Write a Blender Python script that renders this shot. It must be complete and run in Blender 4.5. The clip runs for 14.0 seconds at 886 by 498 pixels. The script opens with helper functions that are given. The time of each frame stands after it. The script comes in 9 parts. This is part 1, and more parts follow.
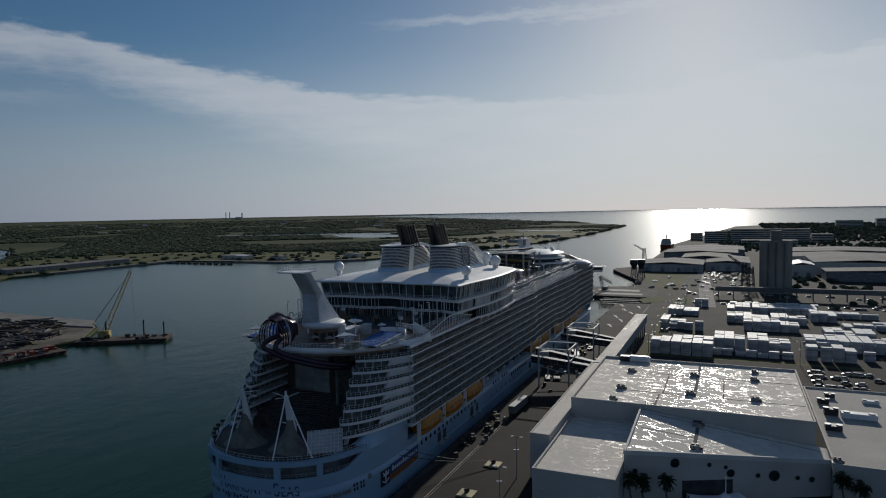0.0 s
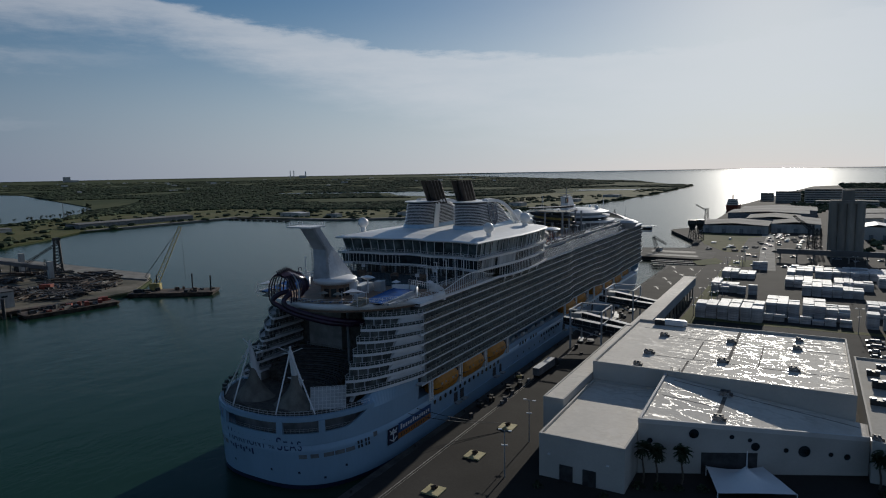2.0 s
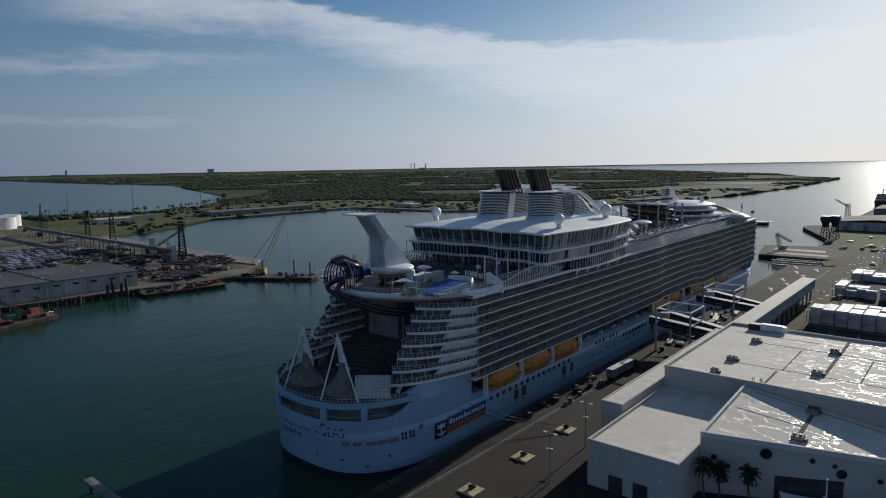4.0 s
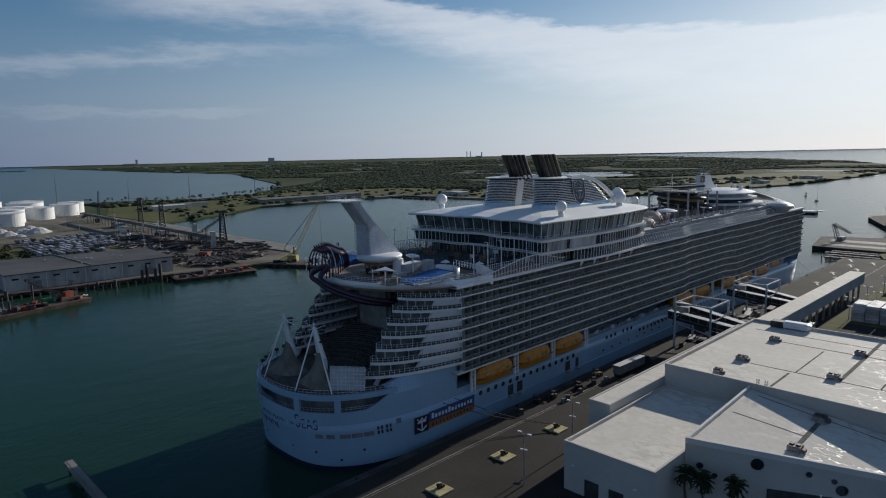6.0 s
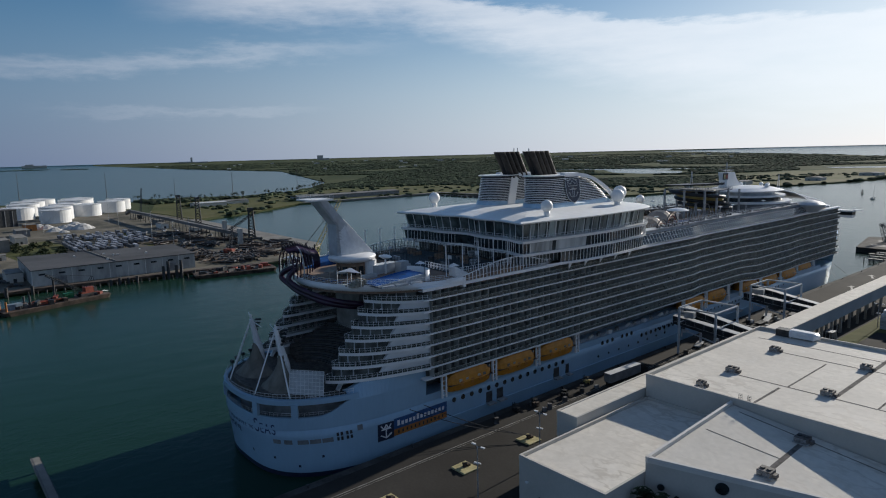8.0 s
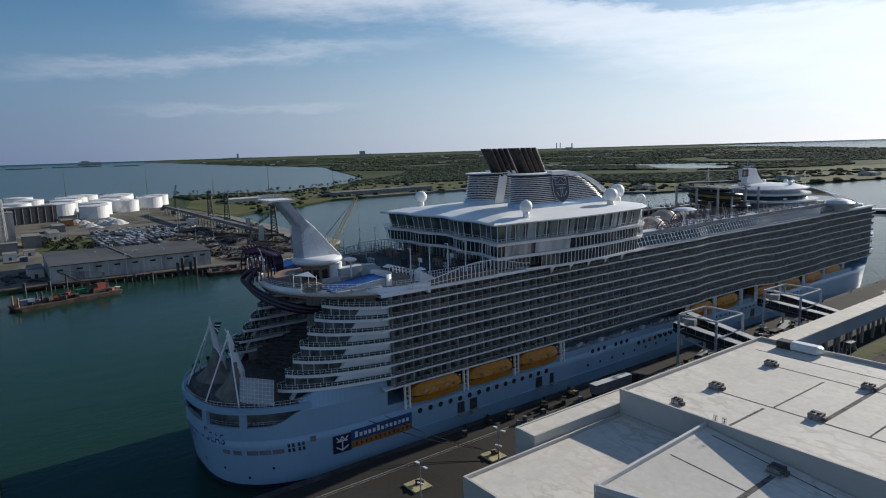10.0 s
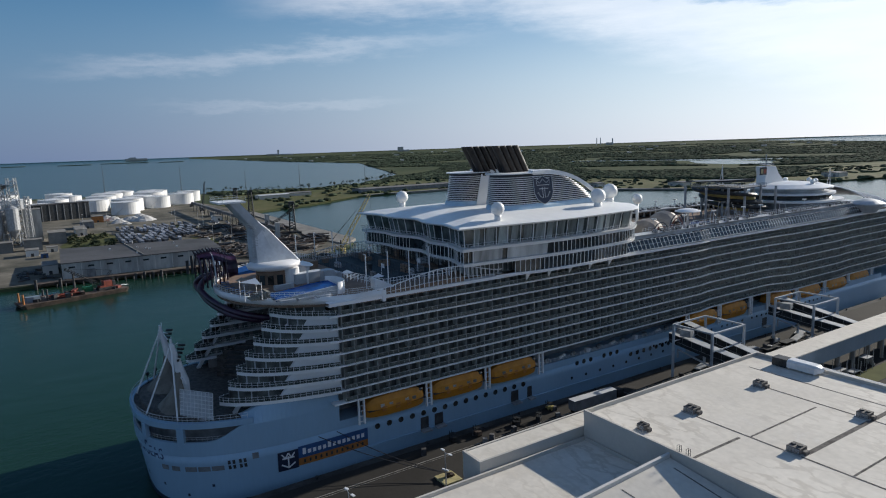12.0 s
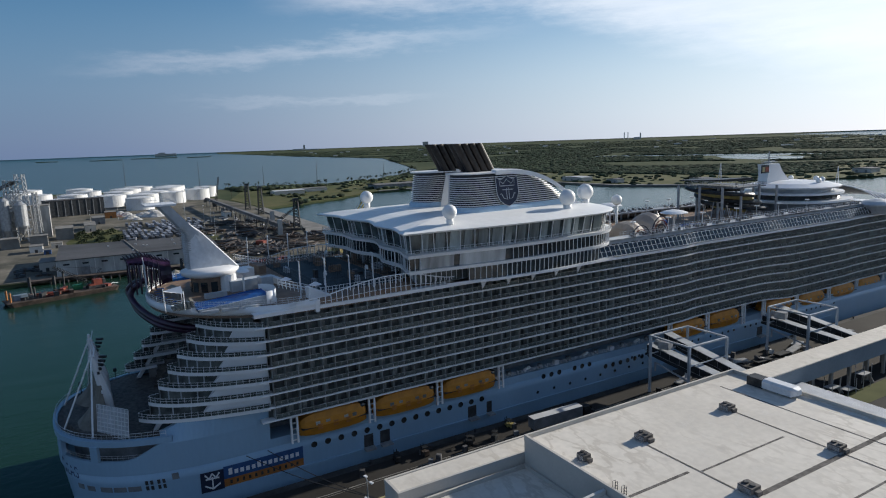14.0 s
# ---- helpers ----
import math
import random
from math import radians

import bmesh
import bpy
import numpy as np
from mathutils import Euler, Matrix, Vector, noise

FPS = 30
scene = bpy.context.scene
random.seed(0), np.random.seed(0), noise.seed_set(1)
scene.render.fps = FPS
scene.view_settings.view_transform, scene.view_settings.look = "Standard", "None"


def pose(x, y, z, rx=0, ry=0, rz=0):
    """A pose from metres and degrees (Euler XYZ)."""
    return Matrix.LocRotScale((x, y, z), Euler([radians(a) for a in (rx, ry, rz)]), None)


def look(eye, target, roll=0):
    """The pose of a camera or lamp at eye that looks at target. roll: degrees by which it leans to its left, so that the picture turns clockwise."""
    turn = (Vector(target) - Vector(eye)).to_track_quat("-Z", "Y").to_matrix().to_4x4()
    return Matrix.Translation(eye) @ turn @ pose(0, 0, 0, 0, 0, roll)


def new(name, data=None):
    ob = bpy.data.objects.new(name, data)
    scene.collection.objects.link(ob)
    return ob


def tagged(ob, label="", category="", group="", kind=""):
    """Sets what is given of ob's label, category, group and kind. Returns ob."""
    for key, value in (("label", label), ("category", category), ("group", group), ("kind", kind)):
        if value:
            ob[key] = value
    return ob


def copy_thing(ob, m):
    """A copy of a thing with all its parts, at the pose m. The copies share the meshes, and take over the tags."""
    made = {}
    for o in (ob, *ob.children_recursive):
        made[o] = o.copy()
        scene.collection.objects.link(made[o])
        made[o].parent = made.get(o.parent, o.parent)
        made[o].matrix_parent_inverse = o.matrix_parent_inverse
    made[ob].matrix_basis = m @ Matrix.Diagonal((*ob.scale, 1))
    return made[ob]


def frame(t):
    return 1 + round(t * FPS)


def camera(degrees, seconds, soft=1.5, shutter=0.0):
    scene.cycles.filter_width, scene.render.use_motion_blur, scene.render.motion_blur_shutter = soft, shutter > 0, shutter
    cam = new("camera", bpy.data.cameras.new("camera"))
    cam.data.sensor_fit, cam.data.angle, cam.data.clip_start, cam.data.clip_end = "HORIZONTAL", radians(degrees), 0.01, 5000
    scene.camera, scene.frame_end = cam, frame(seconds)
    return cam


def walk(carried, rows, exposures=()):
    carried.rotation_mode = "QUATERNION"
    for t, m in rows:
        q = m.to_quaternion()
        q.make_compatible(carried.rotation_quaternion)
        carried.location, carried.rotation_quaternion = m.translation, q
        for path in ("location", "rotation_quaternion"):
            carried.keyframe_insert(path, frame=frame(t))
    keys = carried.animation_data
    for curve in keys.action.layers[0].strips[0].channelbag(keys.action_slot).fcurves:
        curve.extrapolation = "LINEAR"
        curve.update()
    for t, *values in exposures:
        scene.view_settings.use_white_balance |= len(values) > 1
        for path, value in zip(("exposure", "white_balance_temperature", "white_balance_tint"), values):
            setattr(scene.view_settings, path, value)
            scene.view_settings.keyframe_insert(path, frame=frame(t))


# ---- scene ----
cam = camera(69.2, 14.0, soft=1.1)
METRES, EYE, TILT, LEAN, TURN = 150.0, 84.0, -3.45, 1.1, 24.1
ROWS = [
    (0.0, 0.0, 0.0, 0.0, 0.0, 0.0, -0.0),
    (0.5, 0.0207, 0.0154, -0.0013, 0.29, -1.1, -0.03),
    (1.0, 0.044, 0.0297, -0.003, 2.04, -2.32, -0.18),
    (1.5, 0.0695, 0.0432, -0.0049, 4.12, -3.24, -0.33),
    (2.0, 0.0955, 0.0552, -0.0073, 5.54, -3.65, -0.42),
    (2.5, 0.1237, 0.069, -0.0091, 6.85, -3.86, -0.5),
    (3.0, 0.1522, 0.0841, -0.0108, 9.58, -4.14, -0.66),
    (3.5, 0.1806, 0.1012, -0.0123, 13.28, -4.31, -0.86),
    (4.0, 0.2087, 0.1201, -0.013, 16.22, -4.45, -1.0),
    (6.5, 0.3504, 0.2345, -0.0147, 21.89, -5.75, -1.04),
    (7.0, 0.3794, 0.2583, -0.0135, 22.46, -5.84, -1.02),
    (7.5, 0.4077, 0.2833, -0.0118, 23.77, -5.88, -1.03),
    (8.0, 0.434, 0.3099, -0.0098, 25.79, -5.91, -1.04),
    (10.5, 0.5481, 0.4624, 0.0027, 30.63, -6.51, -0.95),
    (11.0, 0.5676, 0.4959, 0.0053, 31.83, -6.58, -0.94),
    (11.5, 0.586, 0.5301, 0.008, 32.67, -6.7, -0.93),
    (12.0, 0.6038, 0.5645, 0.0106, 33.31, -6.85, -0.93),
    (12.5, 0.6208, 0.5993, 0.0134, 34.3, -6.99, -0.93),
    (13.0, 0.6375, 0.6345, 0.016, 34.77, -7.1, -0.93),
    (13.5, 0.6534, 0.67, 0.0189, 35.03, -7.22, -0.93),
    (14.0, 0.669, 0.7055, 0.0219, 35.76, -7.35, -0.93),
]
walk(cam, [(t, pose(0, 0, EYE, 0, 0, TURN) @ pose(0, 0, 0, TILT, LEAN, 0) @ pose(METRES * x, METRES * y, METRES * z, 90 + pitch, roll, yaw)) for t, x, y, z, yaw, pitch, roll in ROWS],
     exposures=[(0.0, -1.05, 6120, 10), (1.5, -0.95, 6120, 10), (3.0, -0.75, 6120, 10), (4.5, -0.55, 6120, 10), (6.5, -0.45, 6120, 10), (8.0, -0.3, 6120, 10), (10.5, -0.08, 6120, 10), (14.0, -0.02, 6120, 10)])

# ---- light ----
SUN_EL, SUN_AZ = 20.0, -2.5  # degrees; azimuth clockwise from +y
world = bpy.data.worlds.new("sky")
scene.world = world
world.use_nodes = True
wn, wl = world.node_tree.nodes, world.node_tree.links
wn.clear()


def wmath(op, a, b=None, clamp=False):
    n = wn.new("ShaderNodeMath")
    n.operation = op
    n.use_clamp = clamp
    for i, v in enumerate((a, b)):
        if v is None:
            continue
        if isinstance(v, (int, float)):
            n.inputs[i].default_value = v
        else:
            wl.new(v, n.inputs[i])
    return n.outputs[0]


def wstep(v, a, b):
    n = wn.new("ShaderNodeMapRange")
    n.interpolation_type = "SMOOTHSTEP"
    wl.new(v, n.inputs["Value"])
    n.inputs["From Min"].default_value, n.inputs["From Max"].default_value = a, b
    return n.outputs["Result"]


sky = wn.new("ShaderNodeTexSky")
sky.sky_type = "NISHITA"
sky.sun_disc = False
sky.sun_elevation, sky.sun_rotation = radians(SUN_EL), radians(SUN_AZ)
sky.air_density, sky.dust_density, sky.ozone_density = 1.0, 0.35, 2.0

# thin cloud by bearing and height in the sky, in degrees
wtc = wn.new("ShaderNodeTexCoord")
wsep = wn.new("ShaderNodeSeparateXYZ")
wl.new(wtc.outputs["Generated"], wsep.inputs[0])
wdeg = 180 / math.pi
AZ = wmath("MULTIPLY", wmath("ARCTAN2", wsep.outputs[0], wsep.outputs[1]), wdeg)
EL = wmath("MULTIPLY", wmath("ARCSINE", wsep.outputs[2]), wdeg)


def wnoise(sx, sy, scale, detail, seed, rough=0.6):
    c = wn.new("ShaderNodeCombineXYZ")
    wl.new(wmath("MULTIPLY", AZ, sx), c.inputs[0])
    wl.new(wmath("MULTIPLY", EL, sy), c.inputs[1])
    c.inputs[2].default_value = seed
    n = wn.new("ShaderNodeTexNoise")
    n.inputs["Scale"].default_value, n.inputs["Detail"].default_value, n.inputs["Roughness"].default_value = scale, detail, rough
    wl.new(c.outputs[0], n.inputs["Vector"])
    return n.outputs["Fac"]


def wband(center, half, soft, tilt=0.0):
    """A streak round a height in the sky."""
    d = wmath("ABSOLUTE", wmath("SUBTRACT", ELW, center))
    return wstep(d, half + soft, half - soft)


rough_n = wnoise(0.10, 0.55, 1.0, 8, 1.7, 0.62)
fine_n = wnoise(0.45, 1.5, 1.0, 6, 4.1, 0.65)
ELW = wmath("ADD", EL, wmath("ADD", wmath("MULTIPLY", wmath("SUBTRACT", rough_n, 0.5), 3.2), wmath("MULTIPLY", wmath("SUBTRACT", fine_n, 0.5), 1.6)))
da = wmath("ADD", AZ, 17.0)
UPPER = wmath("MINIMUM", wmath("ADD", wmath("MULTIPLY", wmath("MULTIPLY", da, da), 0.0031), 9.9), 13.9)
below = wmath("SUBTRACT", UPPER, ELW)
spread = wmath("ADD", wmath("MULTIPLY", wstep(AZ, -55, -10), 9.0), 4.2)
top_edge = wstep(below, -0.25, 0.9)
fade = wmath("SUBTRACT", 1.0, wstep(wmath("DIVIDE", below, spread), 0.25, 1.0))
main = wmath("MULTIPLY", wmath("MULTIPLY", top_edge, fade), wmath("MULTIPLY", wstep(AZ, -77, -64), wmath("SUBTRACT", 1.0, wstep(AZ, 50, 90))))
main = wmath("MULTIPLY", main, wmath("ADD", wmath("MULTIPLY", rough_n, 0.7), 0.55), True)
low_c = wmath("ADD", wmath("MULTIPLY", AZ, 0.085), 14.0)
low = wmath("MULTIPLY", wmath("MULTIPLY", wband(low_c, 0.4, 0.75), wstep(AZ, -92, -80)), wmath("SUBTRACT", 1.0, wstep(AZ, -68, -48)))
thin = wmath("MULTIPLY", wmath("MULTIPLY", wband(3.9, 0.25, 0.4), wstep(AZ, -84, -74)), wmath("SUBTRACT", 1.0, wstep(AZ, -66, -58)))
hi_c = wmath("ADD", wmath("MULTIPLY", AZ, 0.036), 16.9)
high = wmath("MULTIPLY", wband(hi_c, 0.35, 0.5), wmath("MULTIPLY", wstep(AZ, -34, -22), wmath("SUBTRACT", 1.0, wstep(AZ, 10, 30))))
right = wmath("MULTIPLY", wmath("MULTIPLY", wmath("MULTIPLY", wstep(AZ, -50, 0), wmath("SUBTRACT", 1.0, wstep(AZ, 40, 90))), wstep(ELW, 22, 8)), 0.35)
cloud = wmath("MAXIMUM", wmath("MAXIMUM", wmath("MULTIPLY", main, 0.8), wmath("MULTIPLY", low, 0.42)), wmath("MAXIMUM", wmath("MULTIPLY", thin, 0.22), wmath("MULTIPLY", high, 0.45)))
cloud = wmath("MAXIMUM", cloud, right, True)
# a thin broken veil round behind, unseen, added to whiten the fill light
veil_n = wnoise(0.05, 0.08, 1.0, 5, 7.3, 0.55)
away = wstep(wmath("ABSOLUTE", wmath("ADD", AZ, 40.0)), 85, 125)
cloud = wmath("MAXIMUM", cloud, wmath("MULTIPLY", away, wmath("MULTIPLY", veil_n, 0.48)), True)


def wcolor(v):
    n = wn.new("ShaderNodeRGB")
    n.outputs[0].default_value = (*v, 1)
    return n.outputs[0]


def wmix(f, a, b):
    n = wn.new("ShaderNodeMixRGB")
    if isinstance(f, (int, float)):
        n.inputs[0].default_value = f
    else:
        wl.new(f, n.inputs[0])
    wl.new(a, n.inputs[1])
    wl.new(b, n.inputs[2])
    return n.outputs[0]


# clouds and haze are brighter towards the sun
near_sun = wstep(wmath("ABSOLUTE", wmath("SUBTRACT", AZ, SUN_AZ)), 110, 0)
cloud_col = wmix(near_sun, wcolor((9.6, 10.3, 12.2)), wcolor((24.0, 24.5, 24.6)))
haze_col = wmix(wstep(wmath("ABSOLUTE", wmath("SUBTRACT", AZ, SUN_AZ)), 95, 0), wcolor((2.6, 4.2, 7.8)), wcolor((20.3, 22.0, 23.8)))
haze = wmath("ADD", wmath("MULTIPLY", wmath("SUBTRACT", 1.0, wstep(EL, 0, 15)), 0.78), 0.06)
hsv = wn.new("ShaderNodeHueSaturation")
hsv.inputs["Saturation"].default_value, hsv.inputs["Value"].default_value = 1.35, 1.75
wl.new(sky.outputs[0], hsv.inputs["Color"])
veil = wmix(haze, hsv.outputs[0], haze_col)
final = wmix(cloud, veil, cloud_col)
bg = wn.new("ShaderNodeBackground")
bg.inputs["Strength"].default_value = 0.05
wout = wn.new("ShaderNodeOutputWorld")
wl.new(final, bg.inputs[0])
wl.new(bg.outputs[0], wout.inputs[0])

sun = new("sun", bpy.data.lights.new("sun", "SUN"))
sun.data.energy, sun.data.angle, sun.data.color = 6.0, radians(0.6), (1.0, 0.91, 0.77)
_d = Vector((math.sin(radians(SUN_AZ)) * math.cos(radians(SUN_EL)), math.cos(radians(SUN_AZ)) * math.cos(radians(SUN_EL)), math.sin(radians(SUN_EL))))
sun.matrix_world = look(_d * 400, (0, 0, 0))

# ---- materials ----


def mat(name, color, rough=0.6, metal=0.0, vary=0.15, scale=0.5, fine=4.0, bump=0.0, second=None, spec=0.5, rnd=0.0, stretch=(1, 1, 1)):
    """A painted or natural surface: base colour, stains at scale, grain at fine, relief, and a change from piece to piece."""
    m = bpy.data.materials.new(name)
    m.use_nodes = True
    nt = m.node_tree
    p = nt.nodes["Principled BSDF"]
    p.inputs["Roughness"].default_value, p.inputs["Metallic"].default_value = rough, metal
    p.inputs["Specular IOR Level"].default_value = spec
    tc = nt.nodes.new("ShaderNodeTexCoord")
    mp = nt.nodes.new("ShaderNodeMapping")
    mp.inputs["Scale"].default_value = stretch
    nt.links.new(tc.outputs["Object"], mp.inputs[0])
    n1, n2 = nt.nodes.new("ShaderNodeTexNoise"), nt.nodes.new("ShaderNodeTexNoise")
    n1.inputs["Scale"].default_value, n2.inputs["Scale"].default_value = scale, fine
    n1.inputs["Detail"].default_value, n2.inputs["Detail"].default_value = 6, 4
    for n in (n1, n2):
        nt.links.new(mp.outputs[0], n.inputs["Vector"])
    ramp = nt.nodes.new("ShaderNodeValToRGB")
    c = Vector(color)
    d = Vector(second) if second else c * (1 - 2.2 * vary)
    ramp.color_ramp.elements[0].position, ramp.color_ramp.elements[1].position = 0.35, 0.68
    ramp.color_ramp.elements[0].color, ramp.color_ramp.elements[1].color = (*d, 1), (*c, 1)
    nt.links.new(n1.outputs["Fac"], ramp.inputs[0])
    hsv = nt.nodes.new("ShaderNodeHueSaturation")
    mr = nt.nodes.new("ShaderNodeMapRange")
    mr.inputs["To Min"].default_value, mr.inputs["To Max"].default_value = 1 - 1.2 * vary, 1 + 1.2 * vary
    nt.links.new(n2.outputs["Fac"], mr.inputs["Value"])
    val = mr.outputs["Result"]
    if rnd:
        oi = nt.nodes.new("ShaderNodeObjectInfo")
        geo = nt.nodes.new("ShaderNodeNewGeometry")
        add = nt.nodes.new("ShaderNodeMath")
        add.operation = "ADD"
        nt.links.new(oi.outputs["Random"], add.inputs[0])
        nt.links.new(geo.outputs["Random Per Island"], add.inputs[1])
        fr = nt.nodes.new("ShaderNodeMath")
        fr.operation = "FRACT"
        nt.links.new(add.outputs[0], fr.inputs[0])
        m2 = nt.nodes.new("ShaderNodeMapRange")
        m2.inputs["To Min"].default_value, m2.inputs["To Max"].default_value = 1 - rnd, 1 + rnd
        nt.links.new(fr.outputs[0], m2.inputs["Value"])
        mul = nt.nodes.new("ShaderNodeMath")
        mul.operation = "MULTIPLY"
        nt.links.new(val, mul.inputs[0])
        nt.links.new(m2.outputs["Result"], mul.inputs[1])
        val = mul.outputs[0]
    nt.links.new(val, hsv.inputs["Value"])
    nt.links.new(ramp.outputs[0], hsv.inputs["Color"])
    nt.links.new(hsv.outputs[0], p.inputs["Base Color"])
    if bump:
        b = nt.nodes.new("ShaderNodeBump")
        b.inputs["Strength"].default_value, b.inputs["Distance"].default_value = bump, 0.3
        nt.links.new(n2.outputs["Fac"], b.inputs["Height"])
        nt.links.new(b.outputs[0], p.inputs["Normal"])
    return m


def water_mat():
    m = bpy.data.materials.new("sea_water")
    m.use_nodes = True
    nt = m.node_tree
    p = nt.nodes["Principled BSDF"]
    p.inputs["Roughness"].default_value = 0.2
    p.inputs["IOR"].default_value = 1.33
    p.inputs["Specular IOR Level"].default_value = 0.15
    tc = nt.nodes.new("ShaderNodeTexCoord")
    big = nt.nodes.new("ShaderNodeTexNoise")
    big.inputs["Scale"].default_value, big.inputs["Detail"].default_value = 0.004, 3
    nt.links.new(tc.outputs["Object"], big.inputs["Vector"])
    ramp = nt.nodes.new("ShaderNodeValToRGB")
    ramp.color_ramp.elements[0].position, ramp.color_ramp.elements[1].position = 0.35, 0.7
    ramp.color_ramp.elements[0].color, ramp.color_ramp.elements[1].color = (0.009, 0.030, 0.019, 1), (0.013, 0.038, 0.024, 1)
    nt.links.new(big.outputs["Fac"], ramp.inputs[0])
    nt.links.new(ramp.outputs[0], p.inputs["Base Color"])
    mp = nt.nodes.new("ShaderNodeMapping")
    mp.inputs["Scale"].default_value = (1.0, 0.55, 1.0)
    mp.inputs["Rotation"].default_value = (0, 0, radians(25))
    nt.links.new(tc.outputs["Object"], mp.inputs[0])
    prev = None
    for sc, dist, st in ((0.09, 0.45, 0.5), (0.45, 0.14, 0.5), (1.8, 0.05, 0.35)):
        n = nt.nodes.new("ShaderNodeTexNoise")
        n.inputs["Scale"].default_value, n.inputs["Detail"].default_value = sc, 3
        nt.links.new(mp.outputs[0], n.inputs["Vector"])
        b = nt.nodes.new("ShaderNodeBump")
        b.inputs["Strength"].default_value, b.inputs["Distance"].default_value = st, dist
        nt.links.new(n.outputs["Fac"], b.inputs["Height"])
        if prev:
            nt.links.new(prev.outputs[0], b.inputs["Normal"])
        prev = b
    nt.links.new(prev.outputs[0], p.inputs["Normal"])
    return m


M_WATER = water_mat()
M_HULL = mat("hull_paint", (0.285, 0.43, 0.565), 0.35, vary=0.05, scale=0.08, fine=1.5, stretch=(1, 1, 0.25))
M_WHITE = mat("ship_white_paint", (0.80, 0.80, 0.80), 0.4, vary=0.05, scale=0.15, fine=3)
M_DOME = mat("radome_white", (0.82, 0.82, 0.80), 0.45, vary=0.03, scale=0.5)
M_LOUNGE = mat("lounge_glazing", (0.12, 0.15, 0.15), 0.1, vary=0.35, scale=0.3, spec=0.5)
M_CONCD = mat("dark_quay_concrete", (0.078, 0.076, 0.072), 0.95, vary=0.25, scale=0.15, fine=1.2, spec=0.2)
M_GALLERY = mat("blue_grey_wall_sheeting", (0.17, 0.22, 0.27), 0.7, vary=0.1, scale=0.1, fine=1.5)
M_GANGWAY = mat("dull_gangway_sheeting", (0.36, 0.39, 0.42), 0.7, vary=0.15, scale=0.4)
M_GLASS = mat("dark_glazing", (0.035, 0.045, 0.05), 0.08, vary=0.3, scale=0.4, rnd=0.4, spec=0.6)
M_BALGLASS = mat("balcony_glass", (0.105, 0.12, 0.112), 0.25, vary=0.2, scale=0.6, rnd=0.3, spec=0.2)
M_BALGREY = mat("balcony_grey_paint", (0.38, 0.385, 0.36), 0.5, vary=0.12, scale=0.5, rnd=0.2)
M_CABIN = mat("cabin_window_wall", (0.17, 0.18, 0.166), 0.3, vary=0.3, scale=0.35, spec=0.4)
M_FIN = mat("satin_white_fin", (0.66, 0.68, 0.70), 0.6, vary=0.1, scale=0.3, fine=1.2)
M_PANEL = mat("light_grey_panel", (0.52, 0.55, 0.58), 0.55, vary=0.15, scale=0.15, fine=0.6)
M_CURTAIN = mat("balcony_door_curtain", (0.33, 0.325, 0.30), 0.7, vary=0.2, scale=1.5, rnd=0.5)
M_DRAPE = mat("pale_drapes", (0.34, 0.38, 0.37), 0.6, vary=0.25, scale=0.6, rnd=0.3, stretch=(1, 1, 0.05))
# the upright light and dark streaks are reflections painted into the colour
M_GLOSSP = mat("reflection_streak_panel", (0.56, 0.59, 0.60), 0.16, vary=0.3, scale=0.25, fine=0.9, stretch=(1, 1, 0.2))
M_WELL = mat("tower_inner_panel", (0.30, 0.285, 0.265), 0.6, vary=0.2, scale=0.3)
M_DARK = mat("dark_recess", (0.055, 0.055, 0.058), 0.6, vary=0.3, scale=0.5)
M_SHADE = mat("grey_paint_and_shade", (0.22, 0.23, 0.24), 0.6, vary=0.2, scale=0.4)
M_BOAT = mat("lifeboat_orange", (0.54, 0.215, 0.014), 0.6, vary=0.1, scale=0.6)
M_STACK = mat("funnel_pipe_metal", (0.05, 0.042, 0.036), 0.5, 0.3, vary=0.25, scale=0.8)
M_LOUVRE = mat("funnel_louvre_dark", (0.03, 0.035, 0.045), 0.5, vary=0.2)
M_NAVY = mat("navy_paint", (0.012, 0.02, 0.05), 0.45, vary=0.1)
M_BLUE = mat("banner_blue", (0.03, 0.09, 0.24), 0.5, vary=0.1, scale=0.6)
M_ORANGE = mat("banner_orange", (0.45, 0.17, 0.04), 0.5, vary=0.15, scale=0.6)
M_TEAK = mat("deck_planking", (0.26, 0.175, 0.12), 0.7, vary=0.15, scale=0.5, fine=6)
M_POOL = mat("pool_blue", (0.012, 0.10, 0.36), 0.5, vary=0.25, scale=0.5, spec=0.2)
M_COURT = mat("court_blue", (0.035, 0.055, 0.065), 0.8, vary=0.15, scale=0.3)
M_PURPLE = mat("slide_purple", (0.038, 0.013, 0.042), 0.3, vary=0.3, scale=0.6)
M_TAN = mat("canvas_tan", (0.30, 0.28, 0.23), 0.8, vary=0.12, scale=0.3)
M_CANVAS = mat("weathered_canvas", (0.20, 0.185, 0.155), 0.85, vary=0.2, scale=0.4, stretch=(1, 1, 0.2))
M_UNIT = mat("weathered_unit_casing", (0.15, 0.135, 0.125), 0.7, vary=0.3, scale=1.2)
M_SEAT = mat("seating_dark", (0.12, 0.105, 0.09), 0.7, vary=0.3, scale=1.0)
M_STEEL = mat("galvanised_steel", (0.45, 0.46, 0.47), 0.45, 0.4, vary=0.15, scale=0.6)
M_WSTEEL = mat("white_steel", (0.74, 0.75, 0.76), 0.45, vary=0.08, scale=0.6)
M_DSTEEL = mat("dark_steel", (0.05, 0.055, 0.06), 0.5, 0.3, vary=0.3, scale=0.6)
